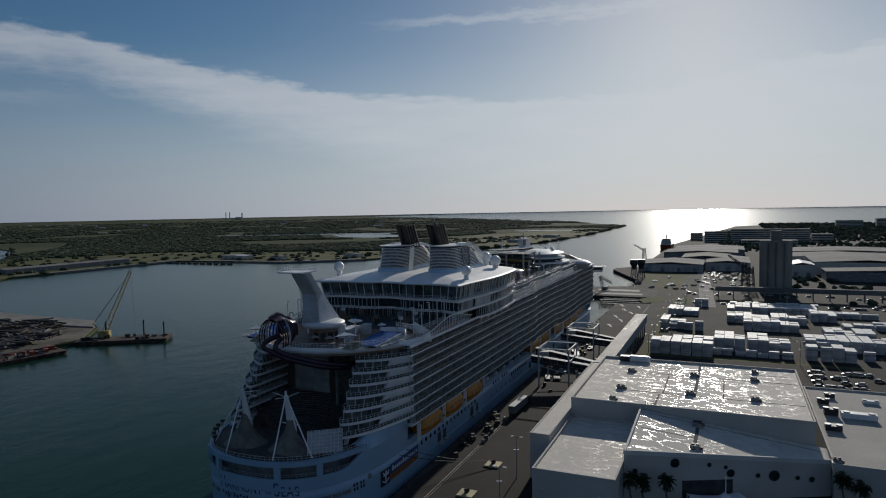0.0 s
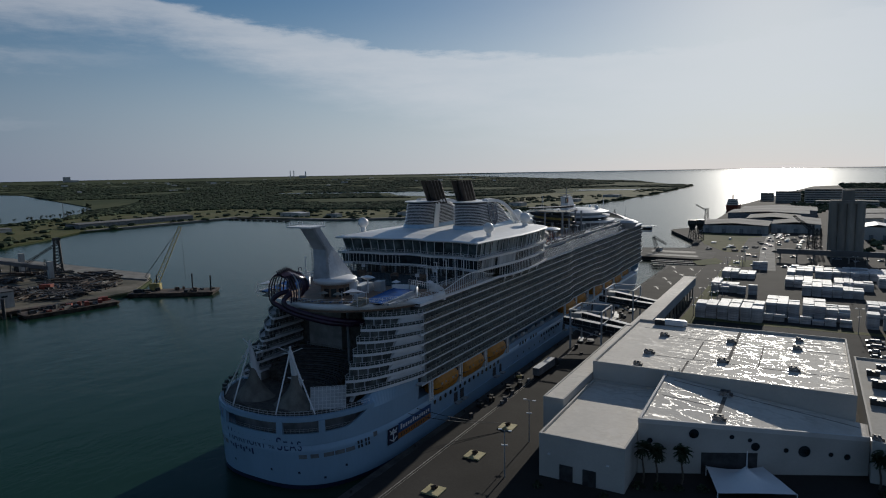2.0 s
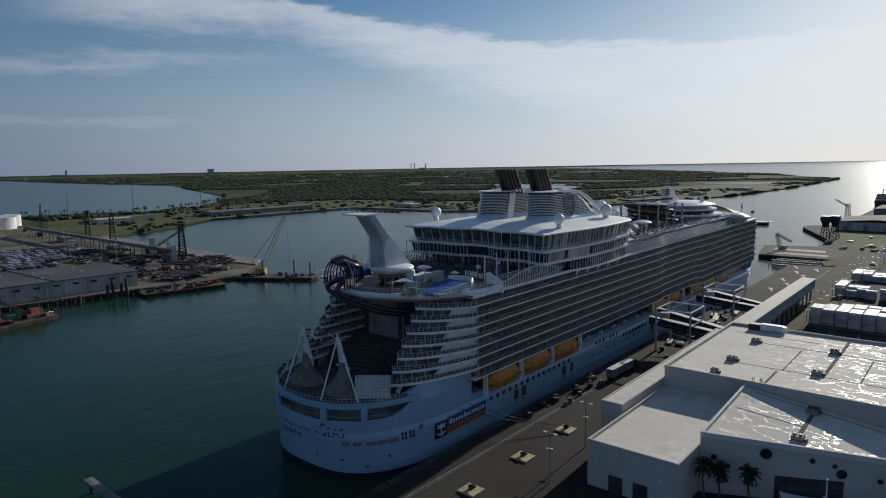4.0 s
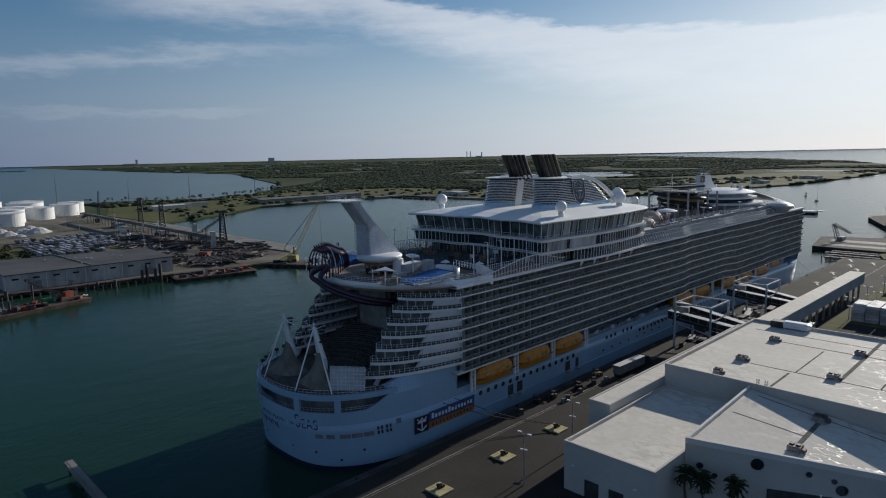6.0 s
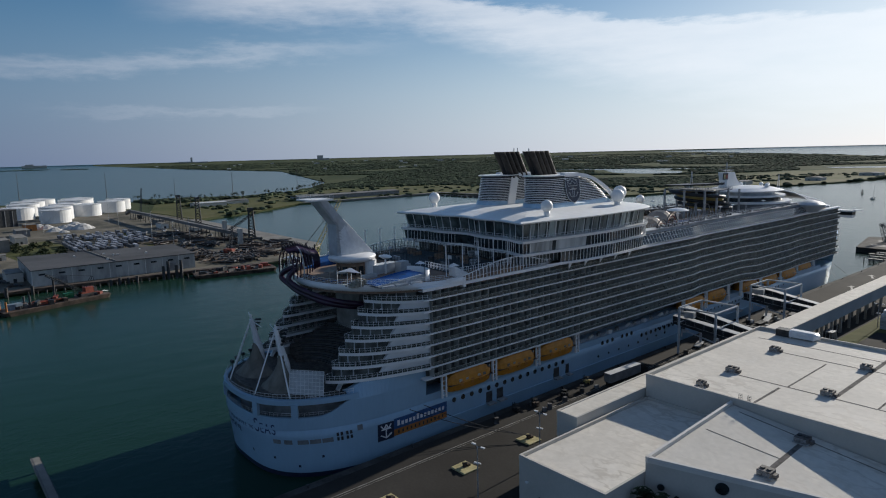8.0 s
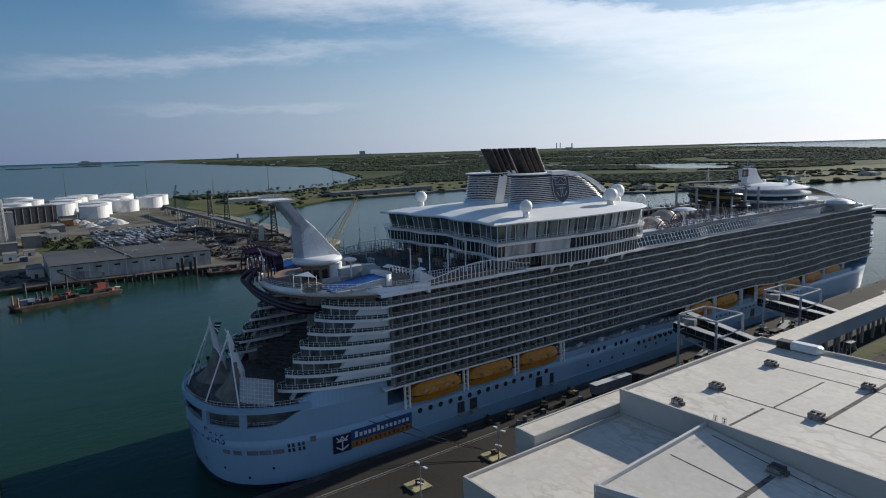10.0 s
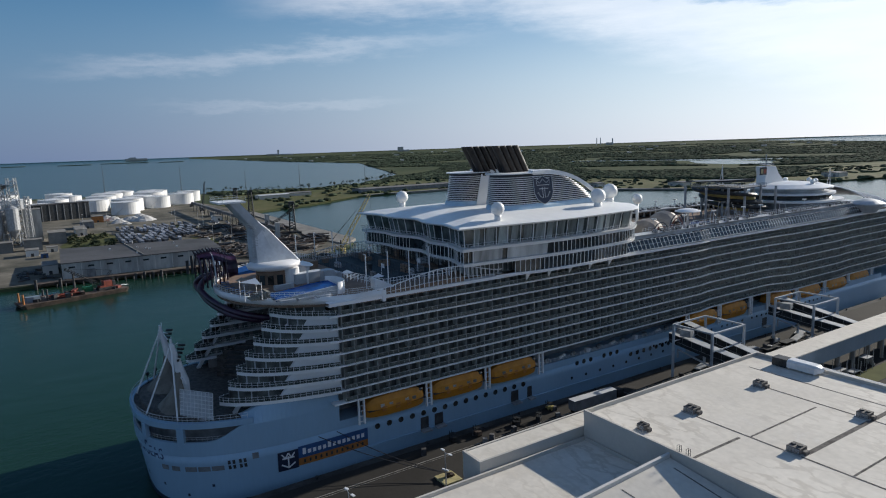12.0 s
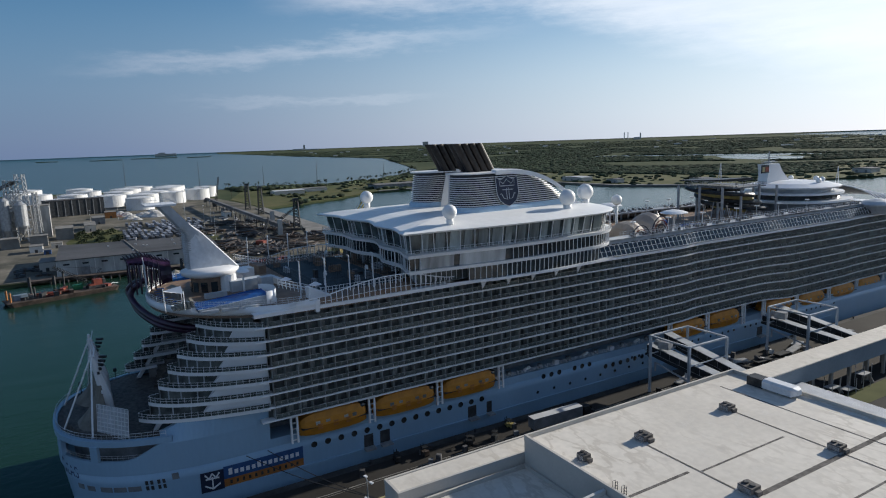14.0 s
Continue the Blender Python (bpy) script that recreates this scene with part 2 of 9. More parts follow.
M_ASPHALT = mat("asphalt", (0.042, 0.039, 0.035), 0.95, spec=0.2, vary=0.16, scale=0.06, fine=1.2, bump=0.1)
M_CONC = mat("concrete", (0.25, 0.24, 0.22), 0.92, spec=0.25, vary=0.16, scale=0.12, fine=1.5, bump=0.1)
M_WALL = mat("stucco_wall", (0.51, 0.485, 0.44), 0.85, vary=0.07, scale=0.1, fine=2)
M_WALLW = mat("white_render_wall", (0.65, 0.63, 0.595), 0.8, vary=0.07, scale=0.1, fine=2)
M_SAND = mat("sandy_ground", (0.20, 0.18, 0.145), 0.95, vary=0.3, scale=0.035, fine=0.3, spec=0.1, second=(0.085, 0.082, 0.065))
M_GRASS = mat("grass", (0.07, 0.082, 0.03), 0.95, vary=0.3, scale=0.012, fine=0.15, second=(0.115, 0.11, 0.05), spec=0.1)
M_SCRUB = mat("scrub_land", (0.085, 0.095, 0.05), 1.0, spec=0.05, vary=0.25, scale=0.004, fine=0.05, second=(0.05, 0.066, 0.036))
M_LEAF = mat("foliage", (0.082, 0.104, 0.062), 1.0, spec=0.05, vary=0.3, scale=0.05, fine=0.6, rnd=0.4)
M_TRUNK = mat("bark", (0.14, 0.11, 0.08), 0.9, vary=0.25, scale=1.0)
M_TANK = mat("tank_white", (0.78, 0.78, 0.77), 0.5, vary=0.08, scale=0.08)
M_ROOFG = mat("grey_metal_roof", (0.19, 0.19, 0.19), 0.9, spec=0.2, vary=0.2, scale=0.03, fine=0.4)
M_ROOFD = mat("dark_shed_roof", (0.075, 0.075, 0.078), 0.8, vary=0.25, scale=0.04, fine=0.5)
M_RUST = mat("rusty_steel", (0.11, 0.075, 0.055), 0.8, vary=0.4, scale=0.25, fine=1.5)
M_WRAP = mat("white_wrap", (0.56, 0.57, 0.58), 0.65, spec=0.4, vary=0.08, scale=0.3, rnd=0.12)
M_SALT = mat("loose_salt", (0.52, 0.51, 0.49), 0.95, vary=0.2, scale=0.12, fine=0.8, bump=0.6)
M_SHEDW = mat("weathered_shed_wall", (0.48, 0.48, 0.46), 0.9, vary=0.2, scale=0.12, fine=0.7, stretch=(1, 1, 0.3))
M_TIMBER = mat("stacked_timber", (0.115, 0.115, 0.12), 0.8, vary=0.3, scale=0.4, rnd=0.4)
M_YELLOW = mat("safety_yellow", (0.46, 0.40, 0.20), 0.6, vary=0.15, scale=0.8)
M_CRANEY = mat("crane_yellow", (0.46, 0.37, 0.12), 0.5, vary=0.2, scale=0.5)
M_RED = mat("faded_red", (0.32, 0.07, 0.04), 0.6, vary=0.25, scale=0.5)
M_GREEN = mat("machine_green", (0.03, 0.22, 0.08), 0.5, vary=0.2, scale=0.5)
M_CAR = mat("car_paint", (0.25, 0.26, 0.28), 0.42, vary=0.05, scale=0.5, rnd=0.9)
M_TYRE = mat("rubber", (0.02, 0.02, 0.02), 0.8, vary=0.2)
M_LETTER = mat("lettering_blue", (0.03, 0.05, 0.14), 0.5, vary=0.1)
M_LETTERW = mat("lettering_white", (0.75, 0.75, 0.75), 0.5, vary=0.05)


def roof_mat():
    """Pale roofing membrane with dried puddle outlines and darker seams."""
    m = mat("roof_membrane", (0.69, 0.645, 0.57), 0.6, vary=0.1, scale=0.05, fine=0.8, second=(0.57, 0.53, 0.465), spec=0.4)
    nt = m.node_tree
    p = nt.nodes["Principled BSDF"]
    tc = nt.nodes.new("ShaderNodeTexCoord")
    n = nt.nodes.new("ShaderNodeTexNoise")
    n.inputs["Scale"].default_value, n.inputs["Detail"].default_value, n.inputs["Distortion"].default_value = 0.2, 4.0, 0.3
    rm = nt.nodes.new("ShaderNodeMapping")
    rm.inputs["Scale"].default_value = (0.7, 1.5, 1.0)
    nt.links.new(tc.outputs["Object"], rm.inputs[0])
    nt.links.new(rm.outputs[0], n.inputs["Vector"])
    d = nt.nodes.new("ShaderNodeMath")
    d.operation = "SUBTRACT"
    d.inputs[1].default_value = 0.5
    nt.links.new(n.outputs["Fac"], d.inputs[0])
    e = nt.nodes.new("ShaderNodeMath")
    e.operation = "ABSOLUTE"
    nt.links.new(d.outputs[0], e.inputs[0])
    r = nt.nodes.new("ShaderNodeMapRange")
    r.inputs["From Min"].default_value, r.inputs["From Max"].default_value = 0.004, 0.013
    r.inputs["To Min"].default_value, r.inputs["To Max"].default_value = 0.3, 0.85
    nt.links.new(e.outputs[0], r.inputs["Value"])
    nt.links.new(r.outputs["Result"], p.inputs["Roughness"])
    # brown tide marks where puddles dried, and broad grime
    mk = nt.nodes.new("ShaderNodeMapRange")
    mk.inputs["From Min"].default_value, mk.inputs["From Max"].default_value = 0.0, 0.055
    mk.inputs["To Min"].default_value, mk.inputs["To Max"].default_value = 0.5, 0.0
    nt.links.new(e.outputs[0], mk.inputs["Value"])
    gr = nt.nodes.new("ShaderNodeTexNoise")
    gr.inputs["Scale"].default_value, gr.inputs["Detail"].default_value = 0.045, 5
    nt.links.new(tc.outputs["Object"], gr.inputs["Vector"])
    gm = nt.nodes.new("ShaderNodeMapRange")
    gm.inputs["From Min"].default_value, gm.inputs["From Max"].default_value = 0.38, 0.6
    nt.links.new(gr.outputs["Fac"], gm.inputs["Value"])
    am = nt.nodes.new("ShaderNodeMath")
    am.operation = "MULTIPLY"
    nt.links.new(mk.outputs["Result"], am.inputs[0])
    nt.links.new(gm.outputs["Result"], am.inputs[1])
    mx = nt.nodes.new("ShaderNodeMixRGB")
    src = p.inputs["Base Color"].links[0].from_socket
    mx.inputs[2].default_value = (0.36, 0.31, 0.24, 1)
    nt.links.new(am.outputs[0], mx.inputs[0])
    nt.links.new(src, mx.inputs[1])
    nt.links.new(mx.outputs[0], p.inputs["Base Color"])
    return m


M_ROOF = roof_mat()
M_ROOFP = mat("dull_roof_membrane", (0.48, 0.455, 0.41), 0.9, vary=0.12, scale=0.06, fine=0.9, second=(0.38, 0.36, 0.32), spec=0.2)

# ---- mesh helpers ----


def link_mesh(name, bm, material, smooth=False):
    me = bpy.data.meshes.new(name)
    bm.to_mesh(me)
    bm.free()
    for m in material if isinstance(material, (list, tuple)) else (material,):
        me.materials.append(m)
    if smooth:
        me.polygons.foreach_set("use_smooth", [True] * len(me.polygons))
    return new(name, me)


def base_of(ob):
    v = Vector((0, 0, 0))
    while ob:
        v += ob.location
        ob = ob.parent
    return v


def part(name, bm, material, parent, label="", smooth=False):
    """One mesh object, drawn in world places, under a thing or a part."""
    ob = link_mesh(name, bm, material, smooth)
    ob.data.transform(Matrix.Translation(-base_of(parent)))
    ob.parent = parent
    return tagged(ob, label)


def thing(name, label, category, at=(0, 0, 0), group="", kind=""):
    ob = new(name)
    ob.location = at
    ob.empty_display_size = 0.5
    return tagged(ob, label, category, group, kind)


def B():
    return bmesh.new()


def box(bm, x0, y0, z0, x1, y1, z1, mi=0):
    v = [bm.verts.new(p) for p in ((x0, y0, z0), (x1, y0, z0), (x1, y1, z0), (x0, y1, z0), (x0, y0, z1), (x1, y0, z1), (x1, y1, z1), (x0, y1, z1))]
    for f in ((0, 3, 2, 1), (4, 5, 6, 7), (0, 1, 5, 4), (1, 2, 6, 5), (2, 3, 7, 6), (3, 0, 4, 7)):
        bm.faces.new([v[i] for i in f]).material_index = mi
    return v


def obox(bm, x, y, z, lx, ly, lz, turn=0.0, mi=0):
    """A box on z, centred at x, y, turned by degrees."""
    v = box(bm, -lx / 2, -ly / 2, 0, lx / 2, ly / 2, lz, mi)
    m = pose(x, y, z, 0, 0, turn)
    for q in v:
        q.co = m @ q.co


def prism(bm, pts, z0, z1, mi=0, top=None):
    """An upright prism over a plan; z0 and z1 may be functions of (x, y)."""
    f0 = z0 if callable(z0) else (lambda x, y: z0)
    f1 = z1 if callable(z1) else (lambda x, y: z1)
    lo = [bm.verts.new((x, y, f0(x, y))) for x, y in pts]
    hi = [bm.verts.new((x, y, f1(x, y))) for x, y in pts]
    n = len(pts)
    area = sum(pts[i][0] * pts[(i + 1) % n][1] - pts[(i + 1) % n][0] * pts[i][1] for i in range(n))
    if area < 0:
        lo.reverse(), hi.reverse()
    bm.faces.new(hi).material_index = mi if top is None else top
    bm.faces.new(lo[::-1]).material_index = mi
    for i in range(n):
        bm.faces.new((lo[i], lo[(i + 1) % n], hi[(i + 1) % n], hi[i])).material_index = mi


def tube(bm, a, b, r, n=6, r2=None, caps=True, mi=0):
    a, b = Vector(a), Vector(b)
    d = b - a
    if d.length < 1e-6:
        return
    q = d.to_track_quat("Z", "Y").to_matrix()
    r2 = r if r2 is None else r2
    lo, hi = [], []
    for i in range(n):
        t = 2 * math.pi * (i + 0.5) / n
        e = q @ Vector((math.cos(t), math.sin(t), 0))
        lo.append(bm.verts.new(a + e * r))
        hi.append(bm.verts.new(b + e * r2))
    for i in range(n):
        bm.faces.new((lo[i], lo[(i + 1) % n], hi[(i + 1) % n], hi[i])).material_index = mi
    if caps:
        bm.faces.new(hi).material_index = mi
        bm.faces.new(lo[::-1]).material_index = mi


def pipe(bm, pts, r, n=6, mi=0):
    """One bent tube along a line of points."""
    ps = [Vector(p) for p in pts]
    rings, u = [], None
    for i, p in enumerate(ps):
        d = (ps[min(i + 1, len(ps) - 1)] - ps[max(i - 1, 0)]).normalized()
        if u is None:
            u = d.cross(Vector((0.31, 0.2, 0.93)))
        u = (u - d * u.dot(d)).normalized()
        v = d.cross(u)
        rings.append([p + (u * math.cos(2 * math.pi * k / n) + v * math.sin(2 * math.pi * k / n)) * r for k in range(n)])
    loft(bm, rings, cap0=True, cap1=True, mi=mi)


def loft(bm, rings, closed=True, cap0=False, cap1=False, mi=0):
    vs = [[bm.verts.new(p) for p in r] for r in rings]
    for a, b in zip(vs, vs[1:]):
        n = len(a)
        for i in range(n if closed else n - 1):
            bm.faces.new((a[i], a[(i + 1) % n], b[(i + 1) % n], b[i])).material_index = mi
    if cap0:
        bm.faces.new(vs[0][::-1]).material_index = mi
    if cap1:
        bm.faces.new(vs[-1]).material_index = mi
    return vs


def ball(bm, c, r, n=14, m=9, squash=1.0, mi=0):
    rings = []
    for j in range(1, m):
        t = math.pi * j / m
        rings.append([(c[0] + r * math.sin(t) * math.cos(2 * math.pi * i / n), c[1] + r * math.sin(t) * math.sin(2 * math.pi * i / n), c[2] - r * squash * math.cos(t)) for i in range(n)])
    vs = loft(bm, rings, mi=mi)
    s, e = bm.verts.new((c[0], c[1], c[2] - r * squash)), bm.verts.new((c[0], c[1], c[2] + r * squash))
    for i in range(n):
        bm.faces.new((vs[0][(i + 1) % n], vs[0][i], s)).material_index = mi
        bm.faces.new((vs[-1][i], vs[-1][(i + 1) % n], e)).material_index = mi


def rail(bm, pts, h=1.15, gap=1.5, r=0.035, bars=2):
    """A railing along a line: posts, top bar and lower bars."""
    for a, b in zip(pts, pts[1:]):
        a, b = Vector(a), Vector(b)
        n = max(1, round((b - a).length / gap))
        for i in range(n + 1):
            p = a.lerp(b, i / n)
            tube(bm, p, p + Vector((0, 0, h)), r, 4, caps=False)
        for k in range(bars):
            up = Vector((0, 0, h * (bars - k) / bars))
            tube(bm, a + up, b + up, r, 4, caps=False)


def sheet(bm, pts, h, mi=0):
    """Upright panels of height h along a line of 3D points."""
    for a, b in zip(pts, pts[1:]):
        bm.faces.new([bm.verts.new(p) for p in (a, b, (b[0], b[1], b[2] + h), (a[0], a[1], a[2] + h))]).material_index = mi


def smooth01(a, b, t):
    t = min(1, max(0, (t - a) / (b - a)))
    return t * t * (3 - 2 * t)


# Beyond NEAR the land is drawn in towards the eye along its own sight lines, so that 33 km fit into 4.9 km.
EYE_MID, NEAR, FAR = Vector((30, 70, 80.5)), 1500.0, 4850.0


def reach(r):
    return r if r <= NEAR else NEAR + (FAR - NEAR) * (1 - math.exp(-(r - NEAR) / (FAR - NEAR)))


def warp(x, y, z=0.0):
    r = math.hypot(x - EYE_MID.x, y - EYE_MID.y)
    if r <= NEAR:
        return Vector((x, y, z))
    drop = r * r / (2 * 7.4e6)
    return EYE_MID + (Vector((x, y, z - drop)) - EYE_MID) * (reach(r) / r)

# ---- water and land ----
from mathutils.geometry import delaunay_2d_cdt


def inside(pt, poly):
    x, y = pt
    c = False
    for (x0, y0), (x1, y1) in zip(poly, poly[1:] + poly[:1]):
        if (y0 > y) != (y1 > y) and x < (x1 - x0) * (y - y0) / (y1 - y0) + x0:
            c = not c
    return c


def ring_radii():
    r, out = 40.0, []
    while r < 33000:
        out.append(r)
        r *= 1.16
    return out + [33500.0]


def water_sheet():
    bm = B()
    rings = []
    for r in ring_radii():
        rings.append([warp(EYE_MID.x + r * math.sin(2 * math.pi * i / 180), EYE_MID.y + r * math.cos(2 * math.pi * i / 180)) for i in range(180)])
    vs = loft(bm, rings)
    bm.faces.new(vs[0])
    bmesh.ops.recalc_face_normals(bm, faces=bm.faces)
    ob = link_mesh("water", bm, M_WATER)
    if ob.data.polygons[0].normal.z < 0:
        ob.data.flip_normals()
    return tagged(ob, "rippled dark teal harbour water running out to the sea", "water", kind="structure")


def land(name, poly, z, material, label, depth=4.0, kind="structure", category="land"):
    """A sheet of land with a straight bank, cut into triangles that follow the distance."""
    pts = []
    for a, b in zip(poly, poly[1:] + poly[:1]):
        a, b = Vector(a), Vector(b)
        d = max(40.0, 0.12 * min((a - EYE_MID.xy).length, (b - EYE_MID.xy).length))
        n = max(1, int((b - a).length / d))
        pts += [a.lerp(b, i / n) for i in range(n)]
    edges = [(i, (i + 1) % len(pts)) for i in range(len(pts))]
    extra = []
    for r in ring_radii()[4::2]:
        for i in range(90):
            q = Vector((EYE_MID.x + r * math.sin(2 * math.pi * i / 90), EYE_MID.y + r * math.cos(2 * math.pi * i / 90)))
            if inside(q, poly):
                extra.append(q)
    vs, _, fs, *_ = delaunay_2d_cdt(pts + extra, edges, [], 0, 1e-3)
    bm = B()
    top = [bm.verts.new(warp(v.x, v.y, z)) for v in vs]
    for f in fs:
        c = sum((vs[i] for i in f), Vector((0, 0))) / len(f)
        if inside(c, poly):
            bm.faces.new([top[i] for i in f])
    low = [bm.verts.new(warp(p.x, p.y, z - depth)) for p in pts]
    hi = [bm.verts.new(warp(p.x, p.y, z)) for p in pts]
    for i in range(len(pts)):
        j = (i + 1) % len(pts)
        bm.faces.new((hi[i], low[i], low[j], hi[j]))
    bmesh.ops.recalc_face_normals(bm, faces=bm.faces)
    for f in bm.faces:
        if abs(f.normal.z) > 0.5 and f.normal.z < 0:
            f.normal_flip()
    return tagged(link_mesh(name, bm, material), label, category, kind=kind)


water_sheet()
QUAY = 3.5
EAST = [(-87, -900), (-87, 545), (-60, 552), (-60, 588), (-120, 592), (-131, 655), (-88, 668), (-96, 735), (-138, 843), (-138, 862), (-108, 900), (-112, 1400), (-72, 1827), (14, 2650), (217, 2890), (520, 2950), (2500, 3300), (6000, 1500), (6000, -3000), (-87, -3000)]
WEST = [(-424, -3000), (-420, -100), (-416, 90), (-417, 122), (-405, 216), (-396, 262), (-396, 290), (-431, 328), (-452, 340), (-780, 347), (-833, 452), (-915, 560), (-916, 858), (-690, 876), (-574, 958), (-500, 1200), (-414, 1511), (-395, 2000), (-403, 2230), (-420, 2881), (-920, 3890), (-2060, 5420), (-4740, 8800), (-6750, 11100), (-12000, 27000), (-26000, 14000), (-20000, 4200), (-13500, 2900), (-5290, 1820), (-3200, 1650), (-1627, 1022), (-1300, 800), (-1155, 595), (-1254, 377), (-1380, 250), (-1466, 16), (-1500, -400), (-1500, -3000)]
land("ground", EAST, QUAY, M_ASPHALT, "dark asphalt port ground behind a concrete quay", 6.0, category="ground")
land("far_ground", WEST, 2.0, M_SCRUB, "flat scrub and woodland across the harbour", 4.0, category="ground")
land("working_yard", [(-424, -800), (-417, 90), (-418, 122), (-406, 216), (-397, 262), (-397, 289), (-432, 327), (-453, 339), (-779, 346), (-860, 345), (-1000, 335), (-1180, 310), (-1330, 200), (-1400, 0), (-1400, -800)], 2.5, M_SAND, "sandy working yard with dirt and debris", 0.6)
land("grass_shore", [(-920, 566), (-915, 856), (-690, 874), (-574, 956), (-501, 1198), (-416, 1508), (-397, 2000), (-405, 2228), (-440, 2230), (-450, 1900), (-530, 1500), (-640, 1180), (-900, 1100), (-1150, 1050), (-1260, 860), (-1148, 600), (-1130, 400), (-960, 345), (-790, 352), (-834, 455), (-914, 562)], 2.4, M_GRASS, "dry mown grass along the far shore", 0.5)
land("lagoon", [(-1780, 1850), (-1500, 1960), (-1122, 2060), (-1000, 2160), (-1150, 2190), (-1500, 2100), (-1700, 2000), (-1850, 1920)], 2.6, M_WATER, "still pale lagoon water among scrub", 0.4, category="water")
land("long_pond", [(-1330, 1960), (-1180, 1800), (-1040, 1745), (-960, 1820), (-1030, 1950), (-1240, 2040)], 2.65, M_WATER, "still pale pond among scrub", 0.4, category="water")
land("shore_meadow", [(-716, 1560), (-640, 1330), (-520, 1290), (-430, 1480), (-410, 1900), (-440, 2290), (-590, 2300), (-740, 1920)], 2.5, M_GRASS, "open green meadow by the channel", 0.4)
land("marsh_pool", [(-700, 2250), (-520, 2300), (-480, 2420), (-620, 2400), (-760, 2330)], 2.7, M_WATER, "still pale marsh pool among scrub", 0.4, category="water")
land("quay_apron", [(-87, 60), (-87, 540), (-84.6, 540), (-84.6, 60)], QUAY + 0.02, M_CONCD, "dark concrete quay apron beside the ship", 0.3)
land("verge", [(-46, 282), (-46, 540), (-36, 545), (-37, 366), (60, 364), (60, 359), (-39, 359), (-40, 282)], QUAY + 0.03, M_GRASS, "patchy grass verge beside the storage yard", 0.2)

# ---- the cruise ship ----
CX = -116.0
DECKS = [22.6 + 3.03 * k for k in range(8)]
PITCH = 2.9


def zdeck(k, y):
    """Height of deck k: the lower decks hang deeper forward."""
    f = smooth01(342, 366, y)
    lo, hi = 19.57 - 1.9 * f, 43.81 - 0.3 * f
    return lo + (hi - lo) * (k + 1) / 8


ship = thing("cruise_ship", "huge white and pale blue cruise ship moored at the quay", "ship", (CX, 300, 0))


def beam(z):
    return 26.0 + 0.6 * min(max(z, 0), 14) / 14


def stern_y(z):
    return 130.6 - 2.6 * min(max(z, 0), 17) / 17


def half_hull(y, z):
    """Half the hull's width at a place along it and a height."""
    ys = stern_y(z)
    yb = 492 + 22 * max(z, 0) / 22
    w = beam(z)
    if y < 168:
        p = 2.9 - 0.4 * min(max(z, 0), 17) / 17
        t = min(1, max(0, (168 - y) / (168 - ys)))
        w *= max(0, 1 - t**p) ** (1 / p)
    if y > 446:
        t = min(1, (y - 446) / (yb - 446))
        w *= max(0, 1 - t**2.0)
    return w


def half_side(y):
    """Half the width over the balcony fronts."""
    return 29.3 - 1.1 * smooth01(302, 312, y) - 0.9 * smooth01(344, 360, y) - 0.9 * smooth01(398, 412, y)


def plan_curve(z, y_to, n=28, shrink=0.0):
    """Points round the stern at a height, from the port side to the starboard side, forward to y_to."""
    ys = stern_y(z) + shrink
    side = []
    for i in range(n + 1):
        y = ys + (y_to - ys) * (1 - math.cos(math.pi / 2 * i / n))
        side.append((half_hull(y - shrink * max(0, (168 - y) / 40), z) - shrink * (0.0 if i == 0 else 1), y))
    side[0] = (0.0, ys)
    return [(CX - x, y) for x, y in reversed(side)] + [(CX + x, y) for x, y in side[1:]]


